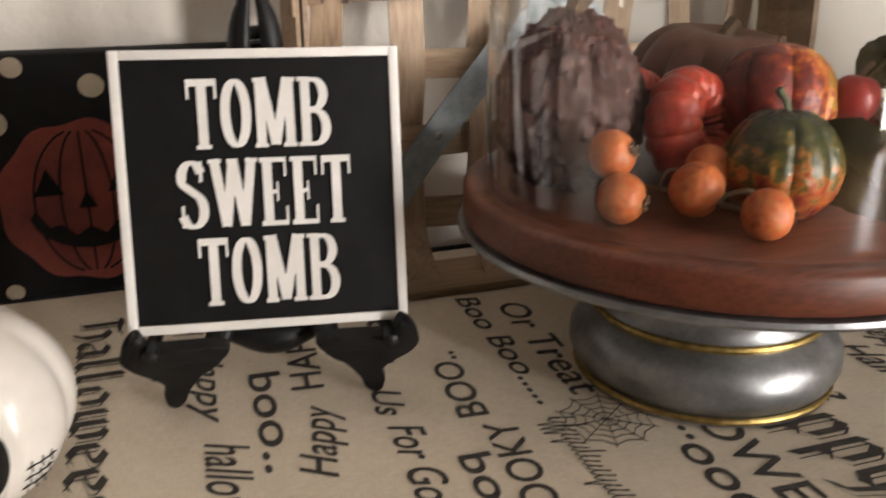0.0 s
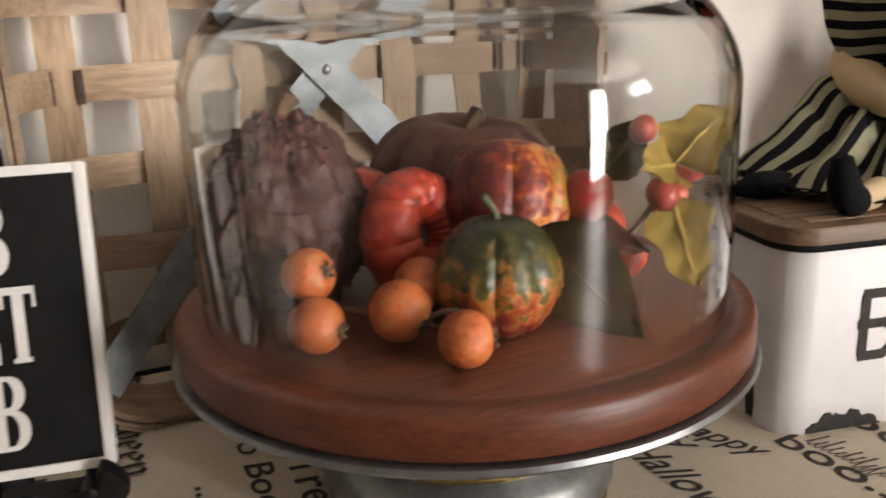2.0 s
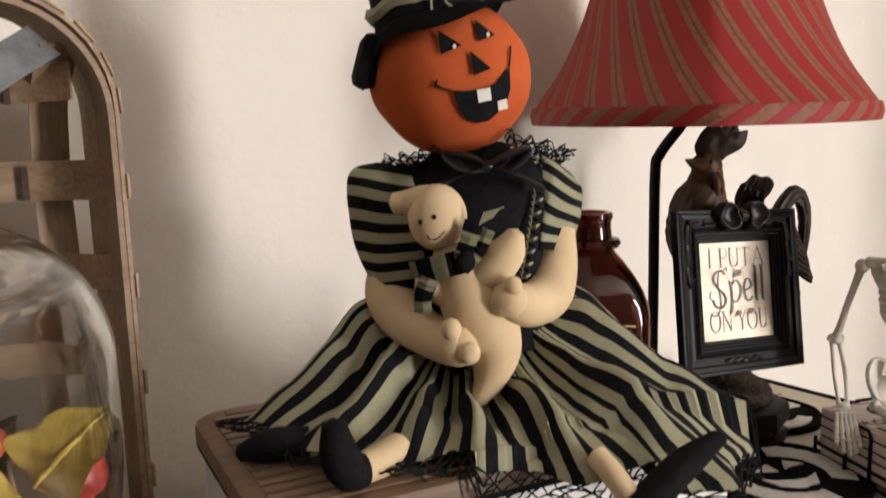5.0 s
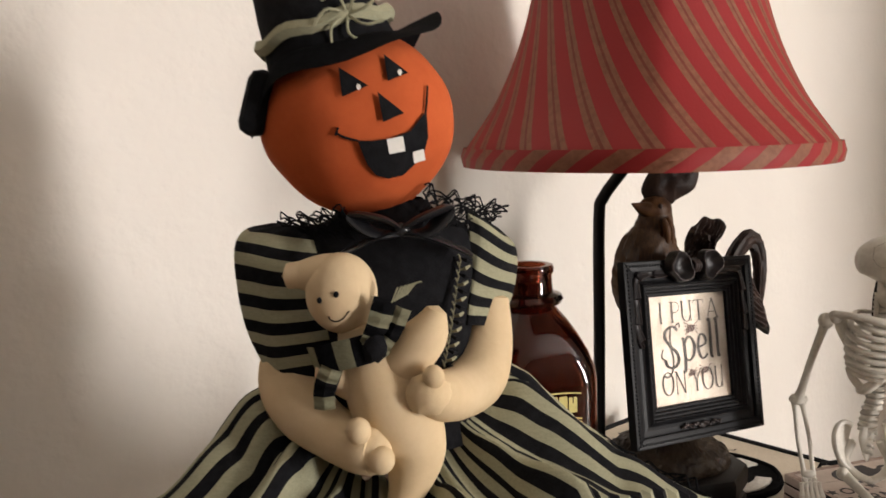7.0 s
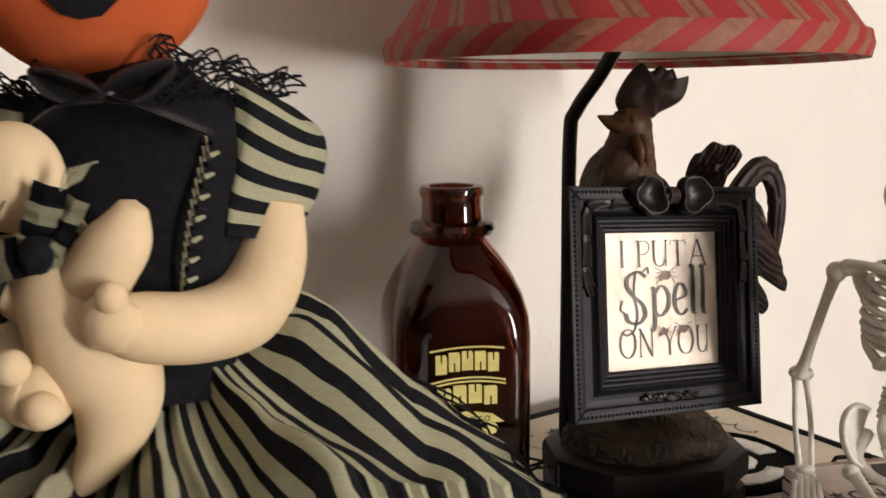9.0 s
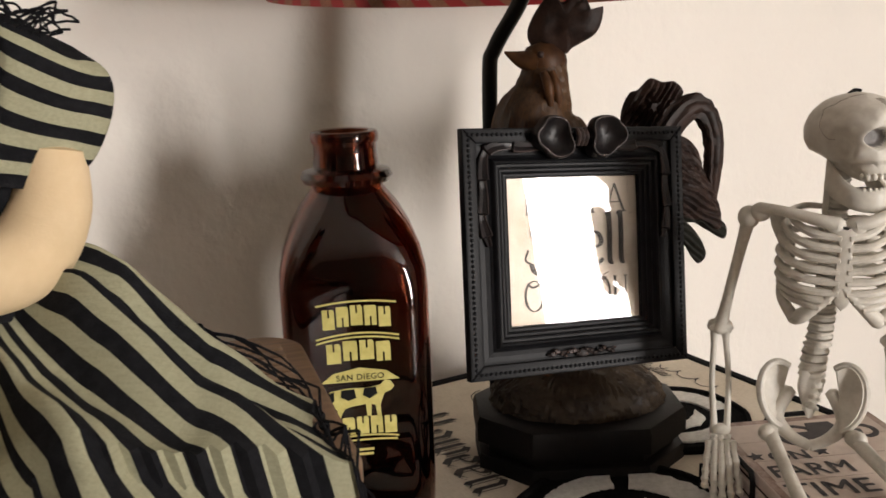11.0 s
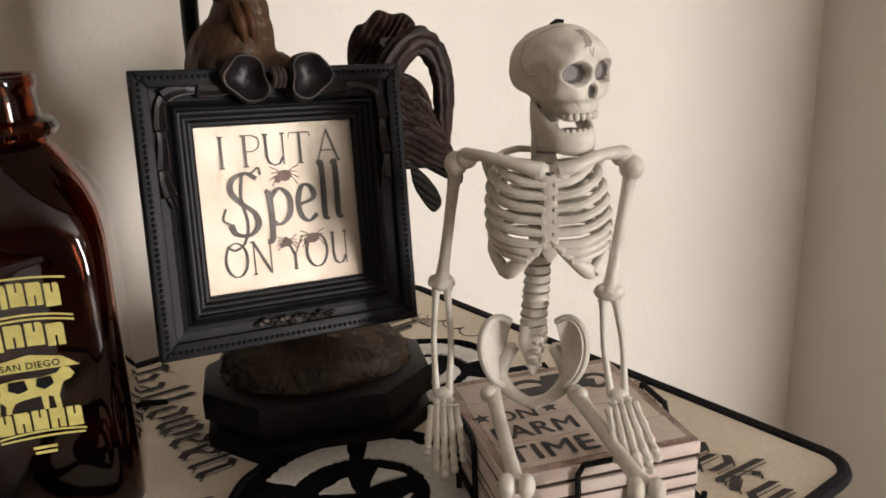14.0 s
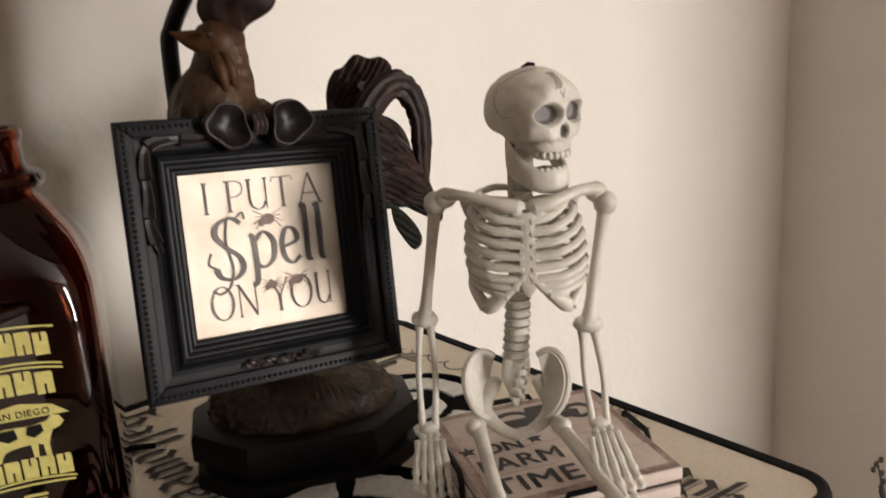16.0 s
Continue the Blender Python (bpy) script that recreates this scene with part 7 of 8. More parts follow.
def felt_mat(x, y, r, turn, seed, style):
    t = thing("felt_mat", "round black wool mat with a white pumpkin face", "mat", pose(x, y, TOP, 0, 0, turn), group="felt pumpkin mats")
    rng = random.Random(seed)
    disc = [(r * (1 + 0.012 * math.sin(7 * a) + 0.006 * math.sin(17 * a)) * math.cos(a), r * (1 + 0.012 * math.sin(7 * a) + 0.006 * math.sin(17 * a)) * math.sin(a)) for a in [2 * math.pi * k / 72 for k in range(72)]]
    part("felt_disc", prism(disc, 0.0006, 0.0050, 0.0015), FELT_BLACK, t)
    edge = [(q * 0.985, w * 0.985, 0.005) for q, w in disc]
    part("edging", tube(edge, 0.0028, 6, closed=True), FELT_BLACK, t)

    def patch(pts):
        out = []
        n = len(pts)
        for k in range(n):
            a, b = pts[k], pts[(k + 1) % n]
            for j in range(4):
                f = j / 4
                out.append(((a[0] + (b[0] - a[0]) * f + rng.uniform(-0.012, 0.012)) * r, (a[1] + (b[1] - a[1]) * f + rng.uniform(-0.012, 0.012)) * r))
        part("felt_patch", prism(out, 0.0048, 0.0066, 0.0004), FELT_WHITE, t, "white felt face piece")

    def band(a0, a1, r0, r1):
        n = 8
        patch([(r0 * math.cos(radians(a0 + (a1 - a0) * k / n)), r0 * math.sin(radians(a0 + (a1 - a0) * k / n))) for k in range(n + 1)] + [(r1 * math.cos(radians(a1 + (a0 - a1) * k / n)), r1 * math.sin(radians(a1 + (a0 - a1) * k / n))) for k in range(n + 1)])

    band(92, 150, 0.56, 0.80)
    band(-25, 80, 0.55, 0.86)
    band(195, 290, 0.56, 0.82)
    patch([(-0.30, 0.10), (-0.08, 0.28), (-0.04, 0.06)])
    patch([(0.08, 0.12), (0.20, 0.36), (0.40, 0.20)])
    patch([(-0.36, -0.12), (-0.2, -0.2), (0.0, -0.22), (0.22, -0.18), (0.4, -0.06), (0.26, -0.34), (0.02, -0.42), (-0.24, -0.34)])


felt_mat(1.090, 0.443, 0.076, -28, 1, 0)
felt_mat(1.222, 0.545, 0.058, 10, 2, 0)
felt_mat(0.950, 0.432, 0.066, 40, 3, 0)

# ---- coasters in a wire caddy ----
COASTER_EDGE = mottled("pale_coaster_edge", (0.56, 0.45, 0.40), (0.70, 0.60, 0.54), 60, 0.8, 0.2, 300)
COASTER_FACE = mottled("pale_pink_wood_print", (0.50, 0.405, 0.35), (0.68, 0.575, 0.50), 26, 0.55, 0.1, 200)
COASTER_BORDER = mottled("worn_brown_border", (0.16, 0.085, 0.065), (0.52, 0.40, 0.34), 70, 0.6)
COASTER_INK = mottled("dark_grey_print", (0.030, 0.026, 0.028), (0.060, 0.052, 0.052), 120, 0.7)
CX0, CY0, CTURN, CS = 1.1845, 0.3725, -23.5, 0.110
CORK = mottled("dark_cork", (0.025, 0.014, 0.010), (0.06, 0.035, 0.024), 200, 0.95, 0.5, 600)


def caddy_pose():
    return pose(CX0, CY0, TOP, 0, 0, CTURN)


def coasters():
    z = 0.0065
    for k in range(5):
        top = k == 4
        c = thing("coaster", "square coaster printed with the words on farm time" if top else "square pale coaster with dark cork backing", "coaster", caddy_pose() @ pose(0.0006 * (-1) ** k, 0.0008 * (k % 3 - 1), z, 0, 0, 0.6 * (-1) ** k), group="stack of coasters")
        part("cork", box(CS - 0.001, CS - 0.001, 0.0018, 0), CORK, c, smooth=False)
        part("tile", box(CS, CS, 0.0074, 0.0007, (0, 0, 0.0018)), [COASTER_EDGE], c)
        if top:
            zt = 0.0092
            part("border", box(CS - 0.0015, CS - 0.0015, 0.0003, 0, (0, 0, zt)), COASTER_BORDER, c, smooth=False)
            for q in range(4):
                part("printed_plank", box(CS - 0.010 - 0.002 * (q % 2), (CS - 0.012) / 4 - 0.0006, 0.0003, 0, (0, -CS / 2 + 0.006 + (CS - 0.012) / 4 * (q + 0.5), zt + 0.0002)), COASTER_FACE, c, smooth=False)

            def line(text, size, x, y, **more):
                bm = bmesh.new()
                for k, (u, v) in enumerate(((-0.0004, 0), (0.0004, 0), (0, -0.0003), (0, 0.0003))):
                    join(bm, words(text, size, align="CENTER", **more), Matrix.Translation((x + u, y + v, zt + 0.0008 + 0.00004 * k)))
                part("printed_line", bm, COASTER_INK, c, smooth=False)

            line("ON", 0.0160, -0.027, -0.0015)
            line("FARM", 0.0195, -0.0225, -0.0205, squeeze=1.0, spacing=1.05)
            line("TIME", 0.0220, -0.0225, -0.0440, squeeze=1.05, spacing=1.05)
            for x in (-0.047, -0.006):
                bm = prism([((0.0055 if q % 2 == 0 else 0.0023) * math.sin(q * math.pi / 5) + x, (0.0055 if q % 2 == 0 else 0.0023) * math.cos(q * math.pi / 5) + 0.006) for q in range(10)], zt + 0.0006, zt + 0.0009)
                part("printed_star", bm, COASTER_INK, c, smooth=False)
            bm = prism([(-0.020, 0.024), (-0.016, 0.022), (0.032, 0.022), (0.034, 0.030), (0.022, 0.034), (0.020, 0.044), (0.004, 0.044), (0.000, 0.032), (-0.018, 0.032)], zt + 0.0006, zt + 0.0009)
            part("printed_tractor", bm, COASTER_INK, c, smooth=False)
            for x, rr in ((-0.008, 0.013), (0.034, 0.008)):
                bm = bmesh.new()
                nib_stroke(bm, [(x + rr * math.cos(radians(a)), 0.028 + rr * math.sin(radians(a))) for a in range(0, 360, 15)], 0.0035, 0.0035, zt + 0.0006, zt + 0.00095, closed=True)
                part("printed_wheel", bm, COASTER_INK, c, smooth=False)
        z += 0.0095


coasters()


def caddy():
    w = thing("coaster_caddy", "black wire caddy holding a stack of coasters", "coaster holder", caddy_pose())
    h = CS / 2 + 0.0028
    r = 0.0017

    def wire(name, pts, n=0, closed=False):
        part(name, tube(pts, r, 8, n, closed=closed), BLACK_MATT, w)

    for z in (0.0045, 0.018):
        wire("base_ring", [(x, y, z) for x, y in round_rect(2 * h, 2 * h, 0.006, 4)], closed=True)
    for s in (-1, 1):
        wire("floor_wire", [(s * 0.03, -h, 0.0045), (s * 0.03, h, 0.0045)])
    for a in range(4):
        m = Matrix.Rotation(radians(90 * a), 4, "Z")
        x = 0.016
        pts = [m @ Vector(q) for q in ((-x, -h, 0.006), (-x, -h, 0.050), (-x + 0.003, -h, 0.055), (x - 0.003, -h, 0.055), (x, -h, 0.050), (x, -h, 0.006))]
        wire("guard_wire", pts)
        part("foot", ball(0.0038, 0.0038, 0.0035, tuple(m @ Vector((h, -h, 0.0037))), 2), BLACK_MATT, w)
        wire("corner_post", [m @ Vector((h, -h, 0.004)), m @ Vector((h, -h, 0.024))])


caddy()

# ---- little skeleton sitting on the coasters ----
BONE = mottled("ivory_plastic", (0.50, 0.46, 0.39), (0.70, 0.665, 0.59), 48, 0.46, 0.15, 220, lo=0.30, hi=0.55)
# grey stain together with the painted shade of the skull's recesses
BONE_RECESS = mottled("grey_stain_and_shade", (0.13, 0.12, 0.115), (0.27, 0.25, 0.24), 120, 0.6)
BONE_STAIN = mottled("tan_stained_plastic", (0.22, 0.185, 0.15), (0.42, 0.37, 0.31), 180, 0.55)
SKEL = Matrix(((0.701, 0.713, 0, 1.165), (-0.713, 0.701, 0, 0.37), (0, 0, 1, 0), (0, 0, 0, 1)))


def long_bone(bm, a, b, r, ra, rb, n=18, bow=(0, 0, 0)):
    a, b = Vector(a), Vector(b)
    mid = (a + b) / 2 + Vector(bow)
    join(bm, tube([a, a + (mid - a) * 0.25, mid, b + (mid - b) * 0.25, b], [ra, r * 1.15, r, r * 1.15, rb], 10, n), slot=0)


def ease(v):
    v = min(1.0, max(0.0, v))
    return v * v * (3 - 2 * v)


def skull(bm):
    s = bmesh.new()
    bmesh.ops.create_icosphere(s, subdivisions=6, radius=1)
    for v in s.verts:
        d = v.co.copy()
        # long cranium (-y is the face), drawn down and narrowed to the face
        face = ease((0.15 - d.z) / 0.8) * ease((0.15 - d.y) / 0.7)
        base = ease((-0.35 - d.z) / 0.5) * ease((d.y + 0.1) / 0.5)
        x = d.x * 0.0208 * (1 - 0.14 * face)
        z = d.z * 0.0218 - 0.0060 * face + 0.0045 * base
        y = d.y * (0.0268 if d.y < 0 else 0.0300)
        y += (-0.0215 - y) * 0.75 * ease((-d.y - 0.55) / 0.4)
        p = Vector((x, y, z))
        for sx in (-1, 1):
            t = math.hypot((p.x - sx * 0.0082) / 0.0066, (p.z + 0.0003) / 0.0052)
            if p.y < 0:
                p.y += 0.0065 * ease((1.20 - t) / 0.55)
            t = (p - Vector((sx * 0.0145, -0.0150, -0.0085))).length
            p += Vector((sx * 0.0016, -0.0010, 0)) * ease(1 - t / 0.0065)
            t = math.sqrt(((p.x - sx * 0.0190) / 0.0090) ** 2 + ((p.y + 0.0075) / 0.0085) ** 2 + ((p.z + 0.0050) / 0.0115) ** 2)
            p.x -= sx * 0.0036 * ease((1.0 - t) / 0.75)
        t = math.hypot(p.x / 0.0028, (p.z + 0.0092) / 0.0038)
        if p.y < -0.006:
            p.y += 0.0042 * ease((1.15 - t) / 0.7)
        # the jaw steps back under the cheek bones
        under = ease((-0.0118 - p.z) / 0.0030) * ease((0.004 - p.y) / 0.006)
        p.x *= 1 - 0.24 * under
        p.y += 0.0018 * under
        p += d * 0.0005 * noise.noise(d * 4) + d * 0.0001 * noise.noise(d * 11)
        v.co = p
    for f in s.faces:
        c = f.calc_center_median()
        # eye sockets and nose hole get stain and shade as a darker colour
        eye = min(math.hypot((c.x - sx * 0.0082) / 0.0066, (c.z + 0.0003) / 0.0052) for sx in (-1, 1)) + 0.04 * noise.noise(c * 300)
        nose = math.hypot(c.x / 0.0028, (c.z + 0.0092) / 0.0038)
        f.material_index = 1 if c.y < -0.004 and (eye < 0.92 or nose < 0.88) else 0
        # a stained chip on the brow
        if c.y < -0.004 and 0.0118 < c.z < 0.0192 and abs(c.x + 0.0012 - (c.z - 0.0155) * 0.35) < 0.0020 + 0.0006 * noise.noise(c * 500):
            f.material_index = 3
    # cracks across the brow
    skin = [v.co.copy() for v in s.verts if v.co.z > -0.012]

    def on_skin(x, y, z):
        q = Vector((x, y, z)).normalized()
        return max(skin, key=lambda w: w.normalized().dot(q)) * 0.999

    for line in ([(-0.12, -1, 0.52), (-0.02, -1, 0.34), (0.04, -1, 0.52)], [(-0.02, -1, 0.34), (-0.01, -1, 0.22), (0.01, -1, 0.12)],
                 [(-0.10, -0.30, 1), (-0.28, -0.20, 0.9), (-0.42, 0.0, 0.8), (-0.55, 0.10, 0.62), (-0.62, 0.30, 0.5)], [(-0.62, 0.30, 0.5), (-0.8, 0.25, 0.2), (-0.85, 0.1, 0.0), (-0.8, -0.15, -0.1)]):
        join(s, tube([on_skin(*q) for q in smooth_line(line, 9)], 0.00026, 5), slot=3)
    # upper jaw with teeth
    join(s, ball(0.0118, 0.0098, 0.0074, (0, -0.0108, -0.0160), 3, 0.10), slot=0)
    for k in range(9):
        a = radians(-90 + (k - 4) * 19)
        join(s, ball(0.0016, 0.0013, 0.0020, (0.0096 * math.cos(a), -0.0112 + 0.0088 * math.sin(a), -0.0212), 2), slot=0)
    # lower jaw, hanging open
    half = [(-0.0142, 0.0045, -0.0205, 0.0090, 0.0013), (-0.0139, 0.0005, -0.0255, 0.0085, 0.0016), (-0.0122, -0.0055, -0.0305, 0.0066, 0.0019), (-0.0096, -0.0112, -0.0335, 0.0062, 0.0021), (-0.0050, -0.0158, -0.0345, 0.0062, 0.0022)]
    keys = half + [(0.0, -0.0174, -0.0348, 0.0063, 0.0024)] + [(-x, y, z, h, t) for x, y, z, h, t in half[::-1]]
    mid = smooth_line([q[:3] for q in keys], 61)
    size = smooth_line([(q[3], q[4], 0) for q in keys], 61)
    jaw = bmesh.new()
    rows = []
    for k, q in enumerate(mid):
        d = mid[min(k + 1, 60)] - mid[max(k - 1, 0)]
        out = Vector((d.y, -d.x, 0)).normalized()
        rows.append([jaw.verts.new(q + out * size[k].y * math.copysign(abs(math.cos(a)) ** 0.7, math.cos(a)) + Vector((0, 0, size[k].x * math.copysign(abs(math.sin(a)) ** 0.8, math.sin(a))))) for a in (2 * math.pi * j / 14 for j in range(14))])
    for p0, p1 in zip(rows, rows[1:]):
        for j in range(14):
            jaw.faces.new((p0[j], p0[(j + 1) % 14], p1[(j + 1) % 14], p1[j]))
    jaw.faces.new(rows[0])
    jaw.faces.new(rows[-1])
    join(s, jaw, slot=0)
    for k in range(9):
        a = radians(-90 + (k - 4) * 19)
        join(s, ball(0.0014, 0.0011, 0.0015, (0.0094 * math.cos(a), -0.0096 + 0.0078 * math.sin(a), -0.0286), 2), slot=0)
    # added dark pad for the shade inside the open mouth
    join(s, ball(0.0070, 0.0060, 0.0016, (0, -0.0075, -0.0300), 2), slot=1)
    join(s, tube([(-0.003, 0.004, 0.0208), (0, 0.003, 0.0228), (0.003, 0.002, 0.0222)], 0.0011, 7), slot=2)
    join(bm, s, Matrix.Translation((0.0100, 0.0068, 1.0372)) @ pose(0, 0, 0, 0, 0, 40) @ Matrix.Diagonal((1.03, 1.03, 1, 1)))
    # neck
    join(bm, tube([(0.005, 0.009, 1.022), (0.004, 0.009, 1.002), (0.003, 0.009, 0.985)], [0.0050, 0.0046, 0.0052], 12, 16), slot=0)


def skeleton():
    bm = bmesh.new()
    skull(bm)
    # spine
    for k in range(22):
        f = k / 21
        z = 1.010 - 0.112 * f
        x = 0.004 - 0.008 * f
        y = 0.008 - 0.006 * math.sin(f * 3.1) + (0.004 if k > 17 else 0)
        r = 0.0056 + 0.0022 * f
        join(bm, lathe([(0, -0.0024), (r, -0.0019), (r * 0.84, 0), (r, 0.0019), (0, 0.0024)], 16), Matrix.Translation((x, y, z)), slot=0)
        join(bm, ball(0.0014, 0.0045, 0.0016, (x, y + r + 0.001, z), 1), slot=0)
    join(bm, tube([(-0.002, 0.006, 1.012), (-0.0035, 0.008, 0.900)], 0.0026, 8), slot=0)
    # sternum: a flat bar under a broad plate
    plate = smooth_2d([(0.0046, 0.9445), (0.0085, 0.950), (0.0088, 0.965), (0.0080, 0.980), (0.0098, 0.986), (0.0092, 0.9925), (0.0046, 0.9905), (0.0000, 0.9925), (-0.0006, 0.986), (0.0012, 0.980), (0.0004, 0.965), (0.0008, 0.950), (0.0046, 0.9445)], 49)[:-1]
    st = prism(plate, -0.0022, 0.0022, 0.0012)
    st.transform(Matrix.Translation((0, -0.0180, 0)) @ Matrix.Rotation(radians(90), 4, "X"))
    join(bm, st, slot=0)
    # ribs
    for s in (-1, 1):
        for k in range(8):
            front = 0.9850 - 0.0062 * k if k < 6 else 0.9540 - 0.0040 * (k - 5)
            wid = (0.0225, 0.0258, 0.0278, 0.0288, 0.0294, 0.0294, 0.0288, 0.0278)[k]
            xc = 0.002 + 0.0004 * k
            inner = 0.002 if k < 6 else 0.0055 + 0.0050 * (k - 6)
            up = 0.0095 - 0.0006 * k
            pts = [(xc + s * 0.002, 0.012, front + up + 0.001), (xc + s * wid * 0.62, 0.0165, front + up + 0.001), (xc + s * wid, 0.004, front + up), (xc + s * wid * 0.95, -0.008, front + up * 0.62), (xc + s * wid * 0.60, -0.0165, front + up * 0.16), (0.0044 + s * inner, -0.0185, front)]
            join(bm, tube(pts, [0.0018, 0.0022, 0.0024, 0.0024, 0.0025, 0.0026], 8, 30, flat=0.85), slot=0)
        # hanging lower ribs and cartilage
        xc = 0.004
        join(bm, tube([(xc + s * 0.001, -0.0185, 0.957), (xc + s * 0.0085, -0.0180, 0.949), (xc + s * 0.019, -0.013, 0.939), (xc + s * 0.022, -0.004, 0.9345)], [0.0020, 0.0026, 0.0042, 0.0030], 10, 24, flat=1.0), slot=0)
        join(bm, tube([(xc + s * 0.029, 0.002, 0.952), (xc + s * 0.028, -0.005, 0.946), (xc + s * 0.022, -0.012, 0.9375)], [0.0022, 0.0028, 0.0036], 10, 18), slot=0)
        join(bm, tube([(xc + s * 0.0285, 0.004, 0.975), (xc + s * 0.0295, 0.0, 0.960), (xc + s * 0.027, -0.002, 0.946)], [0.0014, 0.0018, 0.0026], 8, 18), slot=0)
    # collar bones and shoulder blades
    for s, sx in ((-1, -0.037), (1, 0.0405)):
        join(bm, tube([(0.0046 + s * 0.0045, -0.0165, 0.9915), (0.0046 + s * 0.013, -0.0160, 0.9935), (sx * 0.72, -0.009, 0.9970), (sx, -0.001, 0.9965)], [0.0050, 0.0044, 0.0036, 0.0046], 12, 24, flat=0.8), slot=0)
        join(bm, tube([(sx * 0.78, 0.010, 0.993), (sx * 0.64, 0.016, 0.982), (sx * 0.50, 0.018, 0.964)], [0.0030, 0.0075, 0.0030], 12, 18, flat=0.3), slot=0)
        join(bm, ball(0.0056, 0.0044, 0.0050, (0.0046 + s * 0.0050, -0.0165, 0.9908), 3), slot=0)
        join(bm, ball(0.0058, 0.0055, 0.0055, (sx, 0.0, 0.9945), 3), slot=0)
    # arms
    for s, sh, el, wr, hd in ((-1, (-0.0430, 0.003, 0.991), (-0.0555, 0.026, 0.9180), (-0.0540, 0.000, 0.8620), (-0.0515, -0.016, 0.8190)),
                              (1, (0.0450, -0.002, 0.989), (0.0350, -0.008, 0.9255), (0.0395, -0.020, 0.8740), (0.0470, -0.040, 0.8530))):
        join(bm, ball(0.0062, 0.0060, 0.0066, sh, 3), slot=0)
        long_bone(bm, sh, el, 0.0031, 0.0048, 0.0058, bow=(0, 0.002, 0))
        join(bm, ball(0.0078, 0.0052, 0.0050, (el[0], el[1], el[2]), 3, 0.2), slot=0)
        e2 = Vector(el) + Vector((0, 0, -0.004))
        for q in (-1, 1):
            long_bone(bm, e2 + Vector((q * 0.0032, 0, 0)), Vector(wr) + Vector((q * 0.0036, 0, 0)), 0.0017, 0.0028, 0.0024, bow=(q * 0.0014, 0, 0))
        join(bm, ball(0.0062, 0.0040, 0.0036, wr, 2), slot=0)
        w, h = Vector(wr), Vector(hd)
        d = (h - w).normalized()
        side = Vector((1, 0, 0)) if abs(d.x) < 0.8 else Vector((0, 1, 0))
        side = (side - d * side.dot(d)).normalized()
        length = 0.040
        for k in range(6):
            join(bm, ball(0.0030, 0.0027, 0.0027, tuple(w + d * (0.004 + 0.0035 * (k // 3)) + side * (k % 3 - 1) * 0.0036), 1), slot=0)
        for k in range(5):
            sp = (k - 2) * 0.0042
            ln = length * (0.72, 0.94, 1.0, 0.95, 0.82)[k]
            p = w + d * 0.007 + side * sp * 0.8
            fan = side * (k - 2) * 0.0009 + Vector((0, -0.0035 * (1 - abs(k - 2) * 0.3), 0))
            joints = [p, p + d * ln * 0.34 + fan * 0.8, p + d * ln * 0.58 + fan * 1.3, p + d * ln * 0.74 + fan * 1.6, p + d * ln * 0.86 + fan * 1.7]
            for a, b in zip(joints, joints[1:]):
                join(bm, tube([a, (a + b) / 2, b], [0.0025, 0.0018, 0.0025], 8, 8), slot=0)
                join(bm, ball(0.0027, 0.0026, 0.0026, tuple(b), 1), slot=0)
    # pelvis: two broad cupped wings, ring and sacrum
    for s in (-1, 1):
        wing = bmesh.new()
        rows = []
        for i in range(15):
            f = i / 14
            row = []
            for j in range(25):
                a = radians(-70 + 190 * j / 24)
                # an upright leaf, its rim turned forward
                w, h = 0.0125, 0.0190
                x = s * (0.0155 + w * f * math.cos(a) + 0.0035 * f * math.sin(a))
                z = 0.8840 + h * f * math.sin(a)
                y = 0.010 - 0.008 * f * f * (0.35 + 0.65 * max(0, math.cos(a))) + 0.004 * f * math.sin(a)
                row.append(wing.verts.new((x - 0.004, y, z)))
            rows.append(row)
        for a, b in zip(rows, rows[1:]):
            for j in range(24):
                if a[j] is not b[j]:
                    wing.faces.new((a[j], a[j + 1], b[j + 1], b[j]))
        bmesh.ops.remove_doubles(wing, verts=wing.verts, dist=1e-6)
        bmesh.ops.solidify(wing, geom=wing.faces[:], thickness=0.0030)
        join(bm, wing, slot=0)
        rim = [(s * (0.0155 + 0.0125 * math.cos(radians(q)) + 0.0035 * math.sin(radians(q))) - 0.004, 0.010 - 0.008 * (0.35 + 0.65 * max(0, math.cos(radians(q)))) + 0.004 * math.sin(radians(q)), 0.8840 + 0.0190 * math.sin(radians(q))) for q in range(-70, 121, 19)]
        join(bm, tube(rim, 0.0021, 8, 40), slot=0)
        join(bm, tube([(-0.004 + s * 0.0110, 0.012, 0.8860), (-0.004 + s * 0.0185, 0.010, 0.8730), (-0.004 + s * 0.0175, 0.006, 0.8665), (-0.004 + s * 0.0095, 0.002, 0.8600), (-0.004, 0.000, 0.8560)], [0.0036, 0.0050, 0.0046, 0.0034, 0.0030], 12, 30), slot=0)
    join(bm, tube([(-0.004, 0.011, 0.9010), (-0.004, 0.012, 0.8900), (-0.004, 0.012, 0.8790), (-0.004, 0.010, 0.8700)], [0.0085, 0.0105, 0.0065, 0.0025], 16, 20, flat=0.45), slot=0)
    for k in range(4):
        join(bm, ball(0.0030, 0.0022, 0.0020, (-0.004, 0.0075 - 0.0002 * k, 0.8965 - 0.0060 * k), 2), slot=0)
        for q in (-1, 1):
            join(bm, ball(0.0016, 0.0016, 0.0016, (-0.004 + q * (0.0062 - 0.0010 * k), 0.0082, 0.8935 - 0.0058 * k), 1), slot=0)
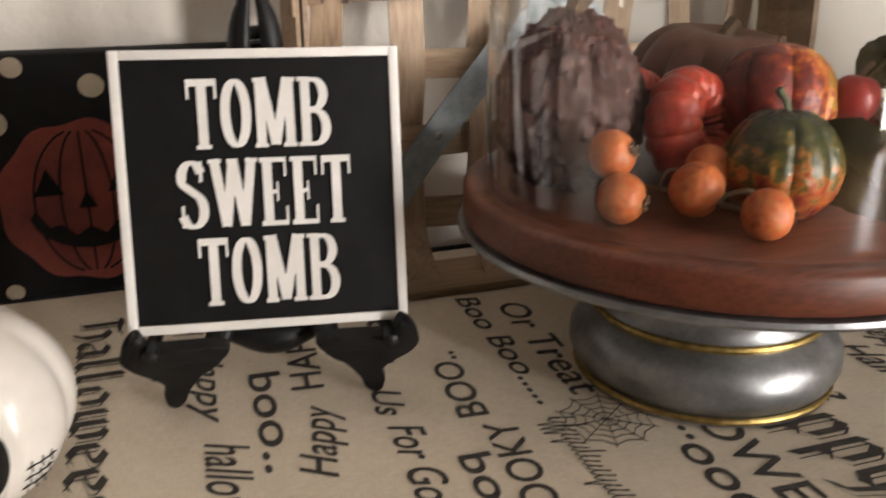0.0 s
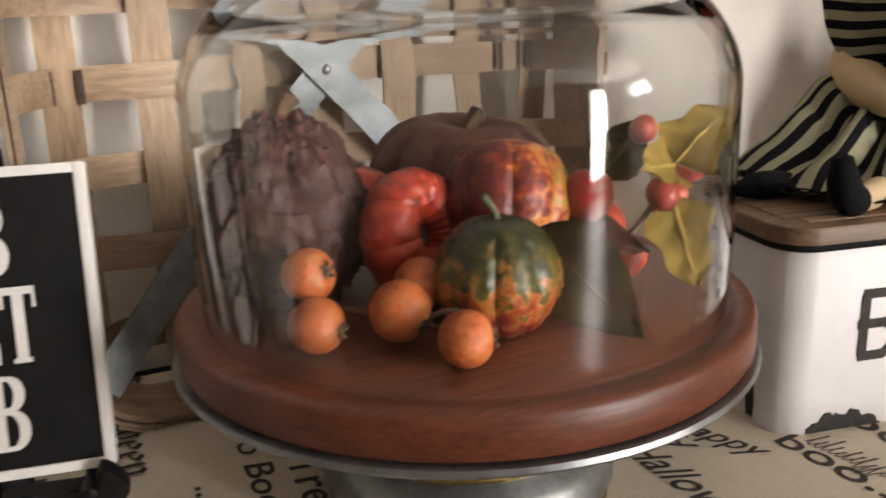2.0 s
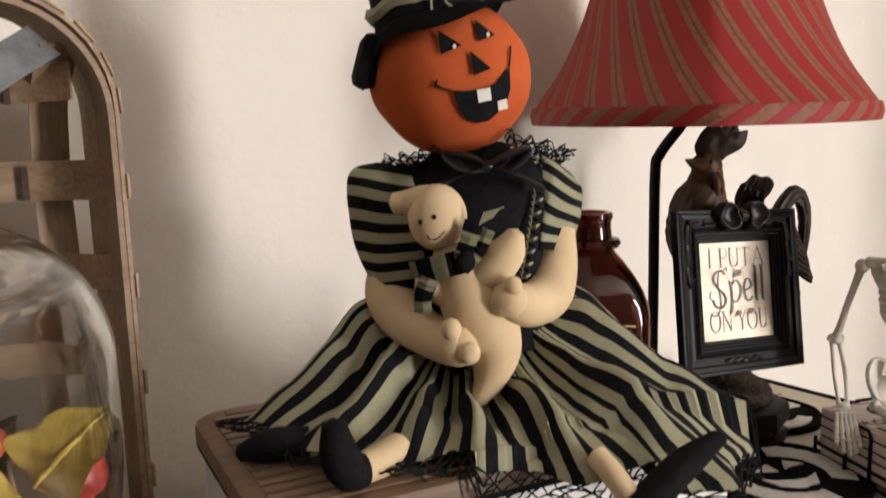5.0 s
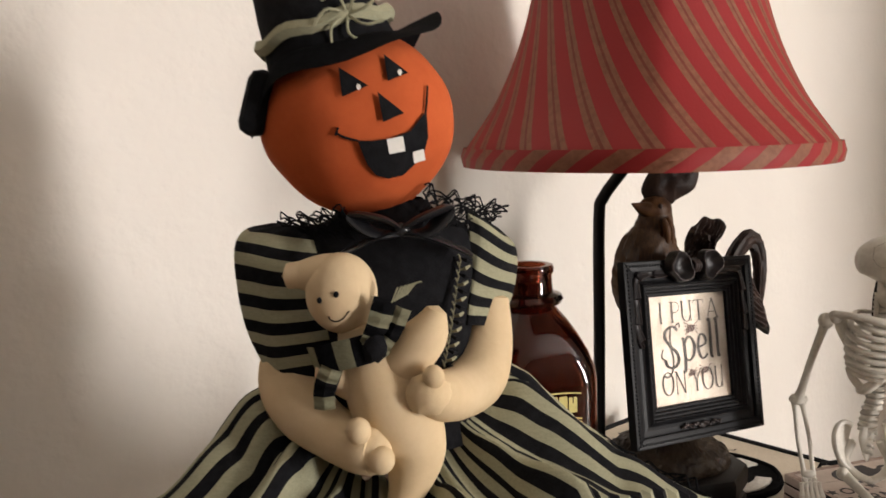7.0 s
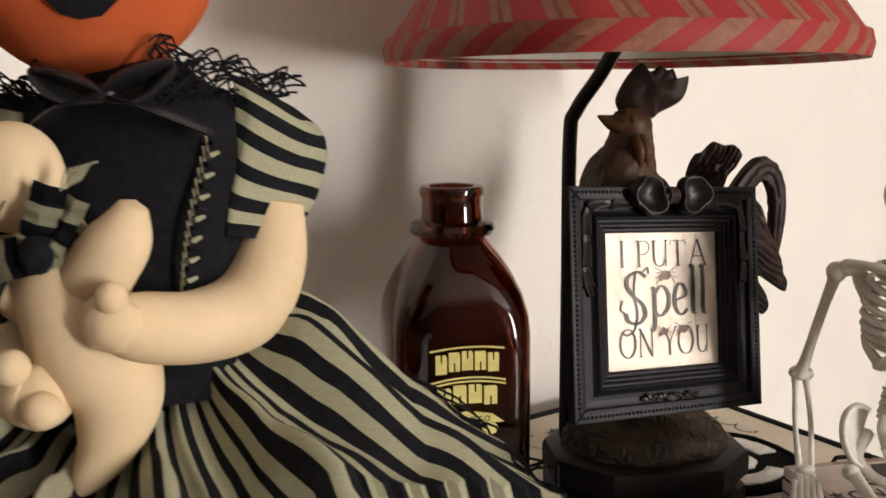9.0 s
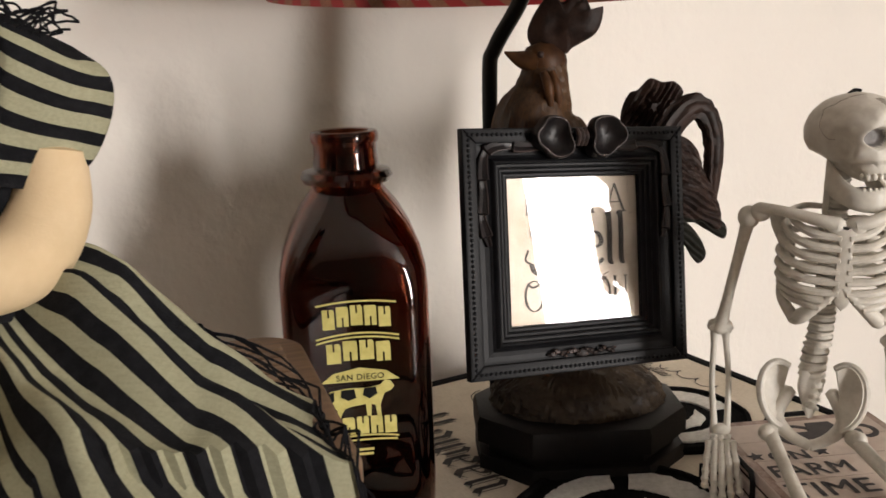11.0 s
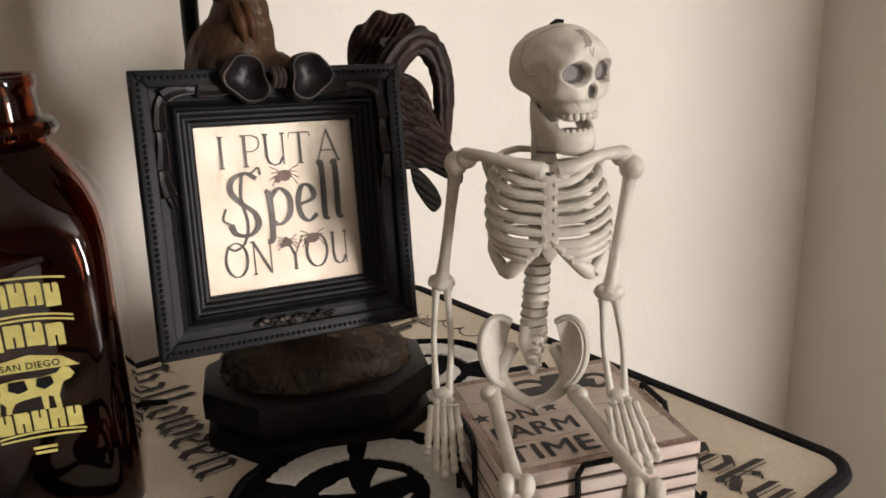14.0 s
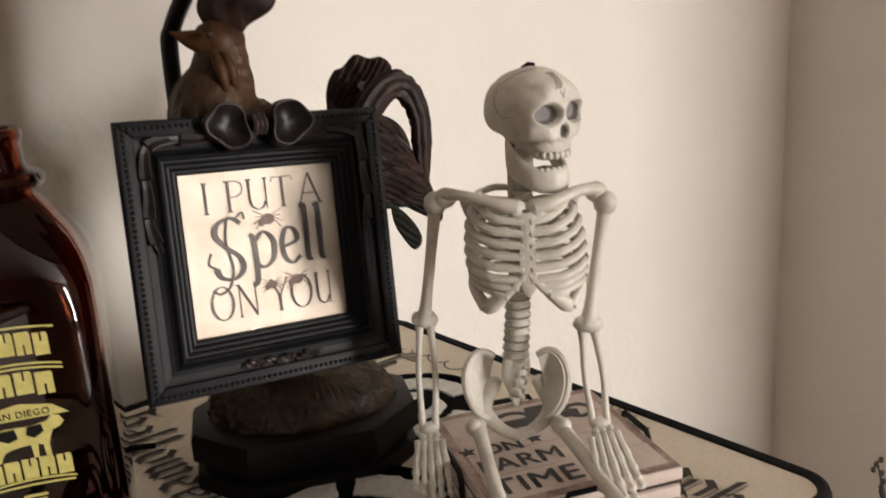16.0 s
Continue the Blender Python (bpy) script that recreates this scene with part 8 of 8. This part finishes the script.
    # thighs to the knees, shins hanging over the edge
    for s, hip, knee, foot in ((-1, (-0.0265, 0.000, 0.8630), (-0.0115, -0.068, 0.8480), (-0.0105, -0.088, 0.802)), (1, (0.0190, 0.000, 0.8630), (0.0495, -0.068, 0.8480), (0.0530, -0.088, 0.802))):
        join(bm, ball(0.0052, 0.0052, 0.0052, hip, 2), slot=0)
        join(bm, ball(0.0048, 0.0044, 0.0052, (hip[0] + s * 0.002, hip[1] - 0.004, hip[2] + 0.001), 2), slot=0)
        long_bone(bm, hip, knee, 0.0036, 0.0048, 0.0054)
        for q in (-1, 1):
            join(bm, ball(0.0046, 0.0062, 0.0062, (knee[0] + q * 0.0046, knee[1] - 0.001, knee[2] + 0.001), 2), slot=0)
        k2 = (knee[0], knee[1] - 0.007, knee[2] - 0.006)
        long_bone(bm, k2, foot, 0.0030, 0.0050, 0.0034)
        join(bm, tube([(foot[0], foot[1] + 0.003, foot[2] - 0.004), (foot[0], foot[1] - 0.010, foot[2] - 0.006), (foot[0], foot[1] - 0.026, foot[2] - 0.0085)], [0.004, 0.004, 0.003], 10, 14), slot=0)
    # hanging cord at the back of the head
    join(bm, tube([(-0.0005, 0.0110, 1.022), (-0.0025, 0.0110, 1.008), (-0.0030, 0.0110, 0.993)], 0.0013, 8, 16), slot=2)
    for k in range(5):
        join(bm, ball(0.0012, 0.0012, 0.0009, (-0.0024 - 0.0003 * k, 0.0100, 1.012 - 0.0038 * k), 1), slot=0)
    solo("toy_skeleton", bm, [BONE, BONE_RECESS, BLACK_MATT, BONE_STAIN], "ivory plastic toy skeleton sitting on the coaster stack", "toy skeleton", m=SKEL)


skeleton()

# ---- dried stem standing beyond the table ----
DRY = mottled("dried_stem", (0.04, 0.028, 0.022), (0.10, 0.075, 0.06), 90, 0.9, 0.3, 300)


def dried_stems():
    v = thing("dried_stem", "thin dark dried flower stem standing on the floor", "dried plant", pose(1.92, 0.45, 0))
    stem = part("stalk", tube([(0, 0, 0), (0.01, 0.0, 0.25), (-0.008, 0.004, 0.40), (-0.062, 0.004, 0.52)], [0.004, 0.003, 0.0022, 0.0012], 8, 30), DRY, v)
    rng = random.Random(8)
    line = smooth_line([(0.01, 0.0, 0.25), (-0.008, 0.004, 0.40), (-0.062, 0.004, 0.52)], 30)
    for q in line[8:]:
        part("seed_head", ball(0.0032, 0.0032, 0.0045, (q.x + rng.uniform(-0.006, 0.006), q.y + rng.uniform(-0.006, 0.006), q.z), 2, 0.2), DRY, v)
    part("base", lathe([(0, 0), (0.05, 0), (0.055, 0.01), (0.04, 0.1), (0.03, 0.16), (0.034, 0.17), (0.03, 0.17), (0.026, 0.16), (0, 0.03)], 32), CERAMIC, v)


dried_stems()

# ---- print on the cloth ----
def line_of_print(text, a, b, size, shear=0.0, bold=0.0003):
    """A line of print from a to b on the cloth, stretched to that length."""
    bm = words(text, size, bold=bold, shear=shear)
    wide = max(v.co.x for v in bm.verts)
    a, b = Vector(a), Vector(b)
    d = b - a
    bm.transform(Matrix.Diagonal((d.length / wide, 1, 1, 1)))
    bm.transform(pose(a.x - (TX0 + TX1) / 2, a.y - (TY0 + TY1) / 2, 0.0005, 0, 0, math.degrees(math.atan2(d.y, d.x))))
    part("printed_line", bm, INK, cloth, smooth=False)


for text, a, b, size, shear in (
        ("Happy", (0.022, 0.590), (0.015, 0.480), 0.026, 0.45), ("halloween", (0.017, 0.460), (0.009, 0.345), 0.036, 0.5), ("boo..", (0.052, 0.538), (0.046, 0.417), 0.030, 0.0),
        ("Us", (0.124, 0.489), (0.119, 0.454), 0.027, 0.3), ("For Good", (0.122, 0.443), (0.114, 0.333), 0.030, 0.3), ("Boo Boo.....", (0.227, 0.612), (0.219, 0.434), 0.026, 0.1),
        ("Or Treat", (0.254, 0.590), (0.245, 0.438), 0.033, 0.05), ("HAPPY", (0.096, 0.499), (0.109, 0.617), 0.030, 0.0), ("Happy", (0.082, 0.399), (0.097, 0.479), 0.030, 0.45),
        ("BOO..", (0.185, 0.432), (0.193, 0.523), 0.028, 0.0), ("SPOOKY", (0.183, 0.306), (0.196, 0.423), 0.029, 0.0), ("boo..", (0.284, 0.294), (0.289, 0.384), 0.034, 0.0),
        ("HALLOWEE", (0.300, 0.484), (0.297, 0.277), 0.034, 0.0), ("HALLOWEE", (0.690, 0.505), (0.716, 0.276), 0.036, 0.0), ("boo.", (0.694, 0.302), (0.692, 0.400), 0.036, 0.0),
        ("boo", (0.612, 0.402), (0.613, 0.325), 0.034, 0.0), ("Halloween", (0.452, 0.442), (0.459, 0.310), 0.034, 0.5), ("Happy", (0.498, 0.455), (0.526, 0.385), 0.028, 0.5),
        ("Happy", (0.500, 0.415), (0.513, 0.492), 0.028, 0.45), ("boo..", (0.548, 0.402), (0.556, 0.318), 0.030, 0.0), ("?", (0.742, 0.366), (0.744, 0.350), 0.024, 0.0), ("?", (0.392, 0.388), (0.393, 0.374), 0.022, 0.0),
        ("Happy", (0.030, 0.340), (0.034, 0.285), 0.026, 0.4), ("boo..", (0.150, 0.400), (0.146, 0.310), 0.028, 0.0)):
    line_of_print(text, a, b, size, shear)


def scribble(x0, y0, x1, y1, h, seed):
    """A line of handwriting too small to read: one running pen stroke with loops."""
    rng = random.Random(seed)
    a, b = Vector((x0, y0)), Vector((x1, y1))
    d = (b - a)
    n = max(3, int(d.length / (h * 0.42)))
    d.normalize()
    up = Vector((-d.y, d.x))
    pts = []
    for k in range(n):
        tall = h * (1.9 if rng.random() < 0.25 else 1.0) * rng.uniform(0.75, 1.1)
        low = -h * 0.8 if rng.random() < 0.18 else 0.0
        s = (b - a).length * k / n
        w = (b - a).length / n
        for u, v in ((0.0, 0.1 * h), (0.45, tall * 0.6), (0.75, tall), (0.55, tall * 0.9), (0.40, tall * 0.3), (0.55, low)):
            q = a + d * (s + (u + 0.25 * v / h) * w) + up * v
            pts.append((q.x, q.y))
    pts = smooth_2d(pts, len(pts) * 4)
    bm = bmesh.new()
    nib_stroke(bm, pts, 0.0010, 0.0008, 0, 0.00012)
    bm.transform(Matrix.Translation((-(TX0 + TX1) / 2, -(TY0 + TY1) / 2, 0.0005)))
    part("printed_script", bm, INK, cloth, smooth=False)


for k, (x0, y0, x1, y1, h) in enumerate(((0.659, 0.381, 0.668, 0.296, 0.011), (0.216, 0.419, 0.213, 0.318, 0.011), (0.566, 0.390, 0.575, 0.330, 0.012), (0.948, 0.392, 0.984, 0.322, 0.010), (0.899, 0.376, 0.912, 0.318, 0.010), (0.926, 0.328, 0.943, 0.276, 0.009), (0.988, 0.414, 1.026, 0.358, 0.010),
                                         (0.425, 0.690, 0.420, 0.620, 0.010), (0.765, 0.335, 0.768, 0.285, 0.009), (0.865, 0.350, 0.862, 0.290, 0.010), (0.020, 0.690, 0.018, 0.610, 0.012), (1.040, 0.350, 1.050, 0.290, 0.009),
                                         (1.010, 0.520, 1.006, 0.450, 0.010), (1.285, 0.690, 1.283, 0.620, 0.009), (1.150, 0.690, 1.148, 0.640, 0.009), (1.240, 0.690, 1.238, 0.615, 0.009), (1.318, 0.480, 1.314, 0.400, 0.009))):
    scribble(x0, y0, x1, y1, h, 30 + k)

GOTHIC = {
    "H": (0.95, [[(0, 1.25), (0.2, 1.5), (0.2, 0.1), (0.05, 0)], [(0.2, 0.8), (0.55, 1.05), (0.75, 0.8), (0.75, 0.2), (0.58, -0.2)], [(0.02, 1.45), (0.5, 1.32), (0.78, 1.5)]]),
    "a": (0.80, [[(0.02, 0.75), (0.25, 1), (0.5, 0.85), (0.5, 0.12), (0.66, 0)], [(0.5, 0.6), (0.1, 0.42), (0.1, 0.15), (0.28, 0), (0.5, 0.2)]]),
    "l": (0.52, [[(0, 1.38), (0.12, 1.5), (0.12, 0.15), (0.28, 0), (0.4, 0.12)]]),
    "o": (0.76, [[(0.3, 1), (0.08, 0.8), (0.08, 0.2), (0.3, 0)], [(0.3, 1), (0.55, 0.8), (0.55, 0.2), (0.3, 0)]]),
    "w": (1.08, [[(0, 0.88), (0.12, 1), (0.12, 0.2), (0.3, 0), (0.44, 0.2)], [(0.36, 0.88), (0.46, 1), (0.46, 0.2), (0.64, 0), (0.84, 0.2), (0.84, 0.85), (0.72, 1)]]),
    "e": (0.70, [[(0.3, 1), (0.08, 0.8), (0.08, 0.2), (0.3, 0), (0.52, 0.15)], [(0.3, 1), (0.52, 0.8), (0.5, 0.62), (0.1, 0.45)]]),
    "n": (0.84, [[(0, 0.88), (0.12, 1), (0.12, 0.1), (0.22, 0)], [(0.12, 0.8), (0.4, 1), (0.55, 0.85), (0.55, 0.15), (0.7, 0)]]),
    "s": (0.68, [[(0.5, 0.85), (0.3, 1), (0.08, 0.8), (0.5, 0.4), (0.45, 0.1), (0.2, 0), (0.02, 0.12)]]),
    "p": (0.80, [[(0, 0.88), (0.12, 1), (0.12, -0.5)], [(0.12, 0.85), (0.4, 1), (0.55, 0.8), (0.55, 0.2), (0.3, 0), (0.12, 0.15)]]),
    "k": (0.78, [[(0, 1.38), (0.12, 1.5), (0.12, 0.1), (0.22, 0)], [(0.12, 0.6), (0.4, 1), (0.52, 0.85), (0.16, 0.5)], [(0.25, 0.5), (0.5, 0.1), (0.64, 0)]]),
    "y": (0.78, [[(0, 0.88), (0.12, 1), (0.12, 0.2), (0.35, 0.05), (0.5, 0.2)], [(0.5, 1), (0.52, 0.1), (0.4, -0.35), (0.1, -0.5)]]),
}


def gothic(word, a, b, tall, pen=0.105):
    """A word in broad-pen blackletter from a to b on the cloth; tall is the height of its ascenders."""
    a, b = Vector(a), Vector(b)
    d = b - a
    total = sum(GOTHIC[c][0] for c in word)
    kx, ky = d.length / total, tall / 1.5
    x, lift = 0.0, 0.0

    def sweep(bm, pts, v, z):
        for p, q in zip(pts, pts[1:]):
            vs = [(p[0] - v[0], p[1] - v[1]), (p[0] + v[0], p[1] + v[1]), (q[0] + v[0], q[1] + v[1]), (q[0] - v[0], q[1] - v[1])]
            bm.faces.new([bm.verts.new((vx, vy, z)) for vx, vy in vs])

    for c in word:
        bm = bmesh.new()
        for st in GOTHIC[c][1]:
            pts = [((x + u) * kx, v * ky) for u, v in st]
            lift = (lift + 0.00002) % 0.0002
            sweep(bm, pts, (pen * kx * 0.75, pen * ky * 0.7), 0.0001 + lift)
            # the fine outline beside each stroke
            sweep(bm, [(u + pen * kx * 1.7, v - pen * ky * 0.2) for u, v in pts], (pen * kx * 0.16, pen * ky * 0.16), 0.00033 + lift)
        x += GOTHIC[c][0]
        bm.transform(pose(a.x - (TX0 + TX1) / 2, a.y - (TY0 + TY1) / 2, 0.0005, 0, 0, math.degrees(math.atan2(d.y, d.x))))
        part("printed_letter", bm, INK, cloth, smooth=False)


for word, a, b, tall in (("Halloween", (-0.056, 0.660), (-0.058, 0.395), 0.031), ("Halloween", (0.152, 0.720), (0.147, 0.553), 0.026), ("Halloween", (1.044, 0.715), (1.030, 0.530), 0.040), ("spooky", (1.270, 0.400), (1.257, 0.281), 0.040), ("Happy", (0.350, 0.430), (0.347, 0.285), 0.050), ("Happy", (0.812, 0.372), (0.812, 0.278), 0.034)):
    gothic(word, a, b, tall)


def blackletter(x, y, n, size, seed, pitch=0.62):
    """A line of blackletter that cannot be read: upright strokes with diamond ends."""
    rng = random.Random(seed)
    bm = bmesh.new()
    px = 0.0
    lift = 0.0
    for k in range(n):
        for j in range(rng.choice((2, 2, 3))):
            h = size * rng.choice((1.0, 1.0, 1.5))
            lift = (lift + 0.00002) % 0.0002
            for sh, w in ((0, size * 0.16), (size * 0.20, size * 0.05)):
                nib_stroke(bm, [(px + sh, size * 0.10), (px + sh, h - size * 0.1)], w, w, 0, 0.0001 + lift)
            for yy in (size * 0.06, h - size * 0.06):
                join(bm, prism([(px - size * 0.16, yy), (px, yy - size * 0.13), (px + size * 0.18, yy), (px, yy + size * 0.13)], 0, 0.00015 + lift))
            px += size * 0.34
        px += size * (pitch - 0.34)
    bm.transform(pose(x - (TX0 + TX1) / 2, y - (TY0 + TY1) / 2, 0.0005, 0, 0, -91))
    part("printed_blackletter", bm, INK, cloth, smooth=False)


for x, y, n, size, seed in ((1.255, 0.700, 4, 0.020, 3), (1.180, 0.700, 4, 0.018, 5), (0.545, 0.690, 5, 0.022, 7)):
    blackletter(x, y, n, size, seed)
# thin curls and a spider web
for x, y, s, seed in ((1.120, 0.690, 0.03, 1), (1.215, 0.655, 0.028, 2), (1.300, 0.640, 0.02, 3), (0.99, 0.50, 0.02, 4), (0.06, 0.66, 0.02, 5), (0.84, 0.40, 0.02, 6)):
    bm = bmesh.new()
    rng = random.Random(seed)
    pts = [(k * s * 0.16 + s * 0.22 * math.cos(k * 0.9 + seed), s * 0.3 * math.sin(k * 0.9 + seed)) for k in range(22)]
    nib_stroke(bm, pts, 0.0014, 0.0009, 0, 0.00012)
    bm.transform(pose(x - (TX0 + TX1) / 2, y - (TY0 + TY1) / 2, 0.0005, 0, 0, -90))
    part("printed_curl", bm, INK, cloth, smooth=False)
bm = bmesh.new()
for k in range(10):
    a = 2 * math.pi * k / 10
    nib_stroke(bm, [(0, 0), (0.045 * math.cos(a), 0.045 * math.sin(a))], 0.001, 0.001, 0, 0.0001 + 0.00001 * k)
    for r in (0.012, 0.021, 0.031, 0.041):
        b = a + 2 * math.pi / 10
        nib_stroke(bm, [(r * math.cos(a), r * math.sin(a)), (r * 0.86 * math.cos((a + b) / 2), r * 0.86 * math.sin((a + b) / 2)), (r * math.cos(b), r * math.sin(b))], 0.0009, 0.0009, 0, 0.0002)
bm.transform(Matrix.Diagonal((0.7, 0.7, 1, 1)))
bm.transform(pose(0.250 - (TX0 + TX1) / 2, 0.405 - (TY0 + TY1) / 2, 0.0005))
part("printed_web", bm, INK, cloth, smooth=False)
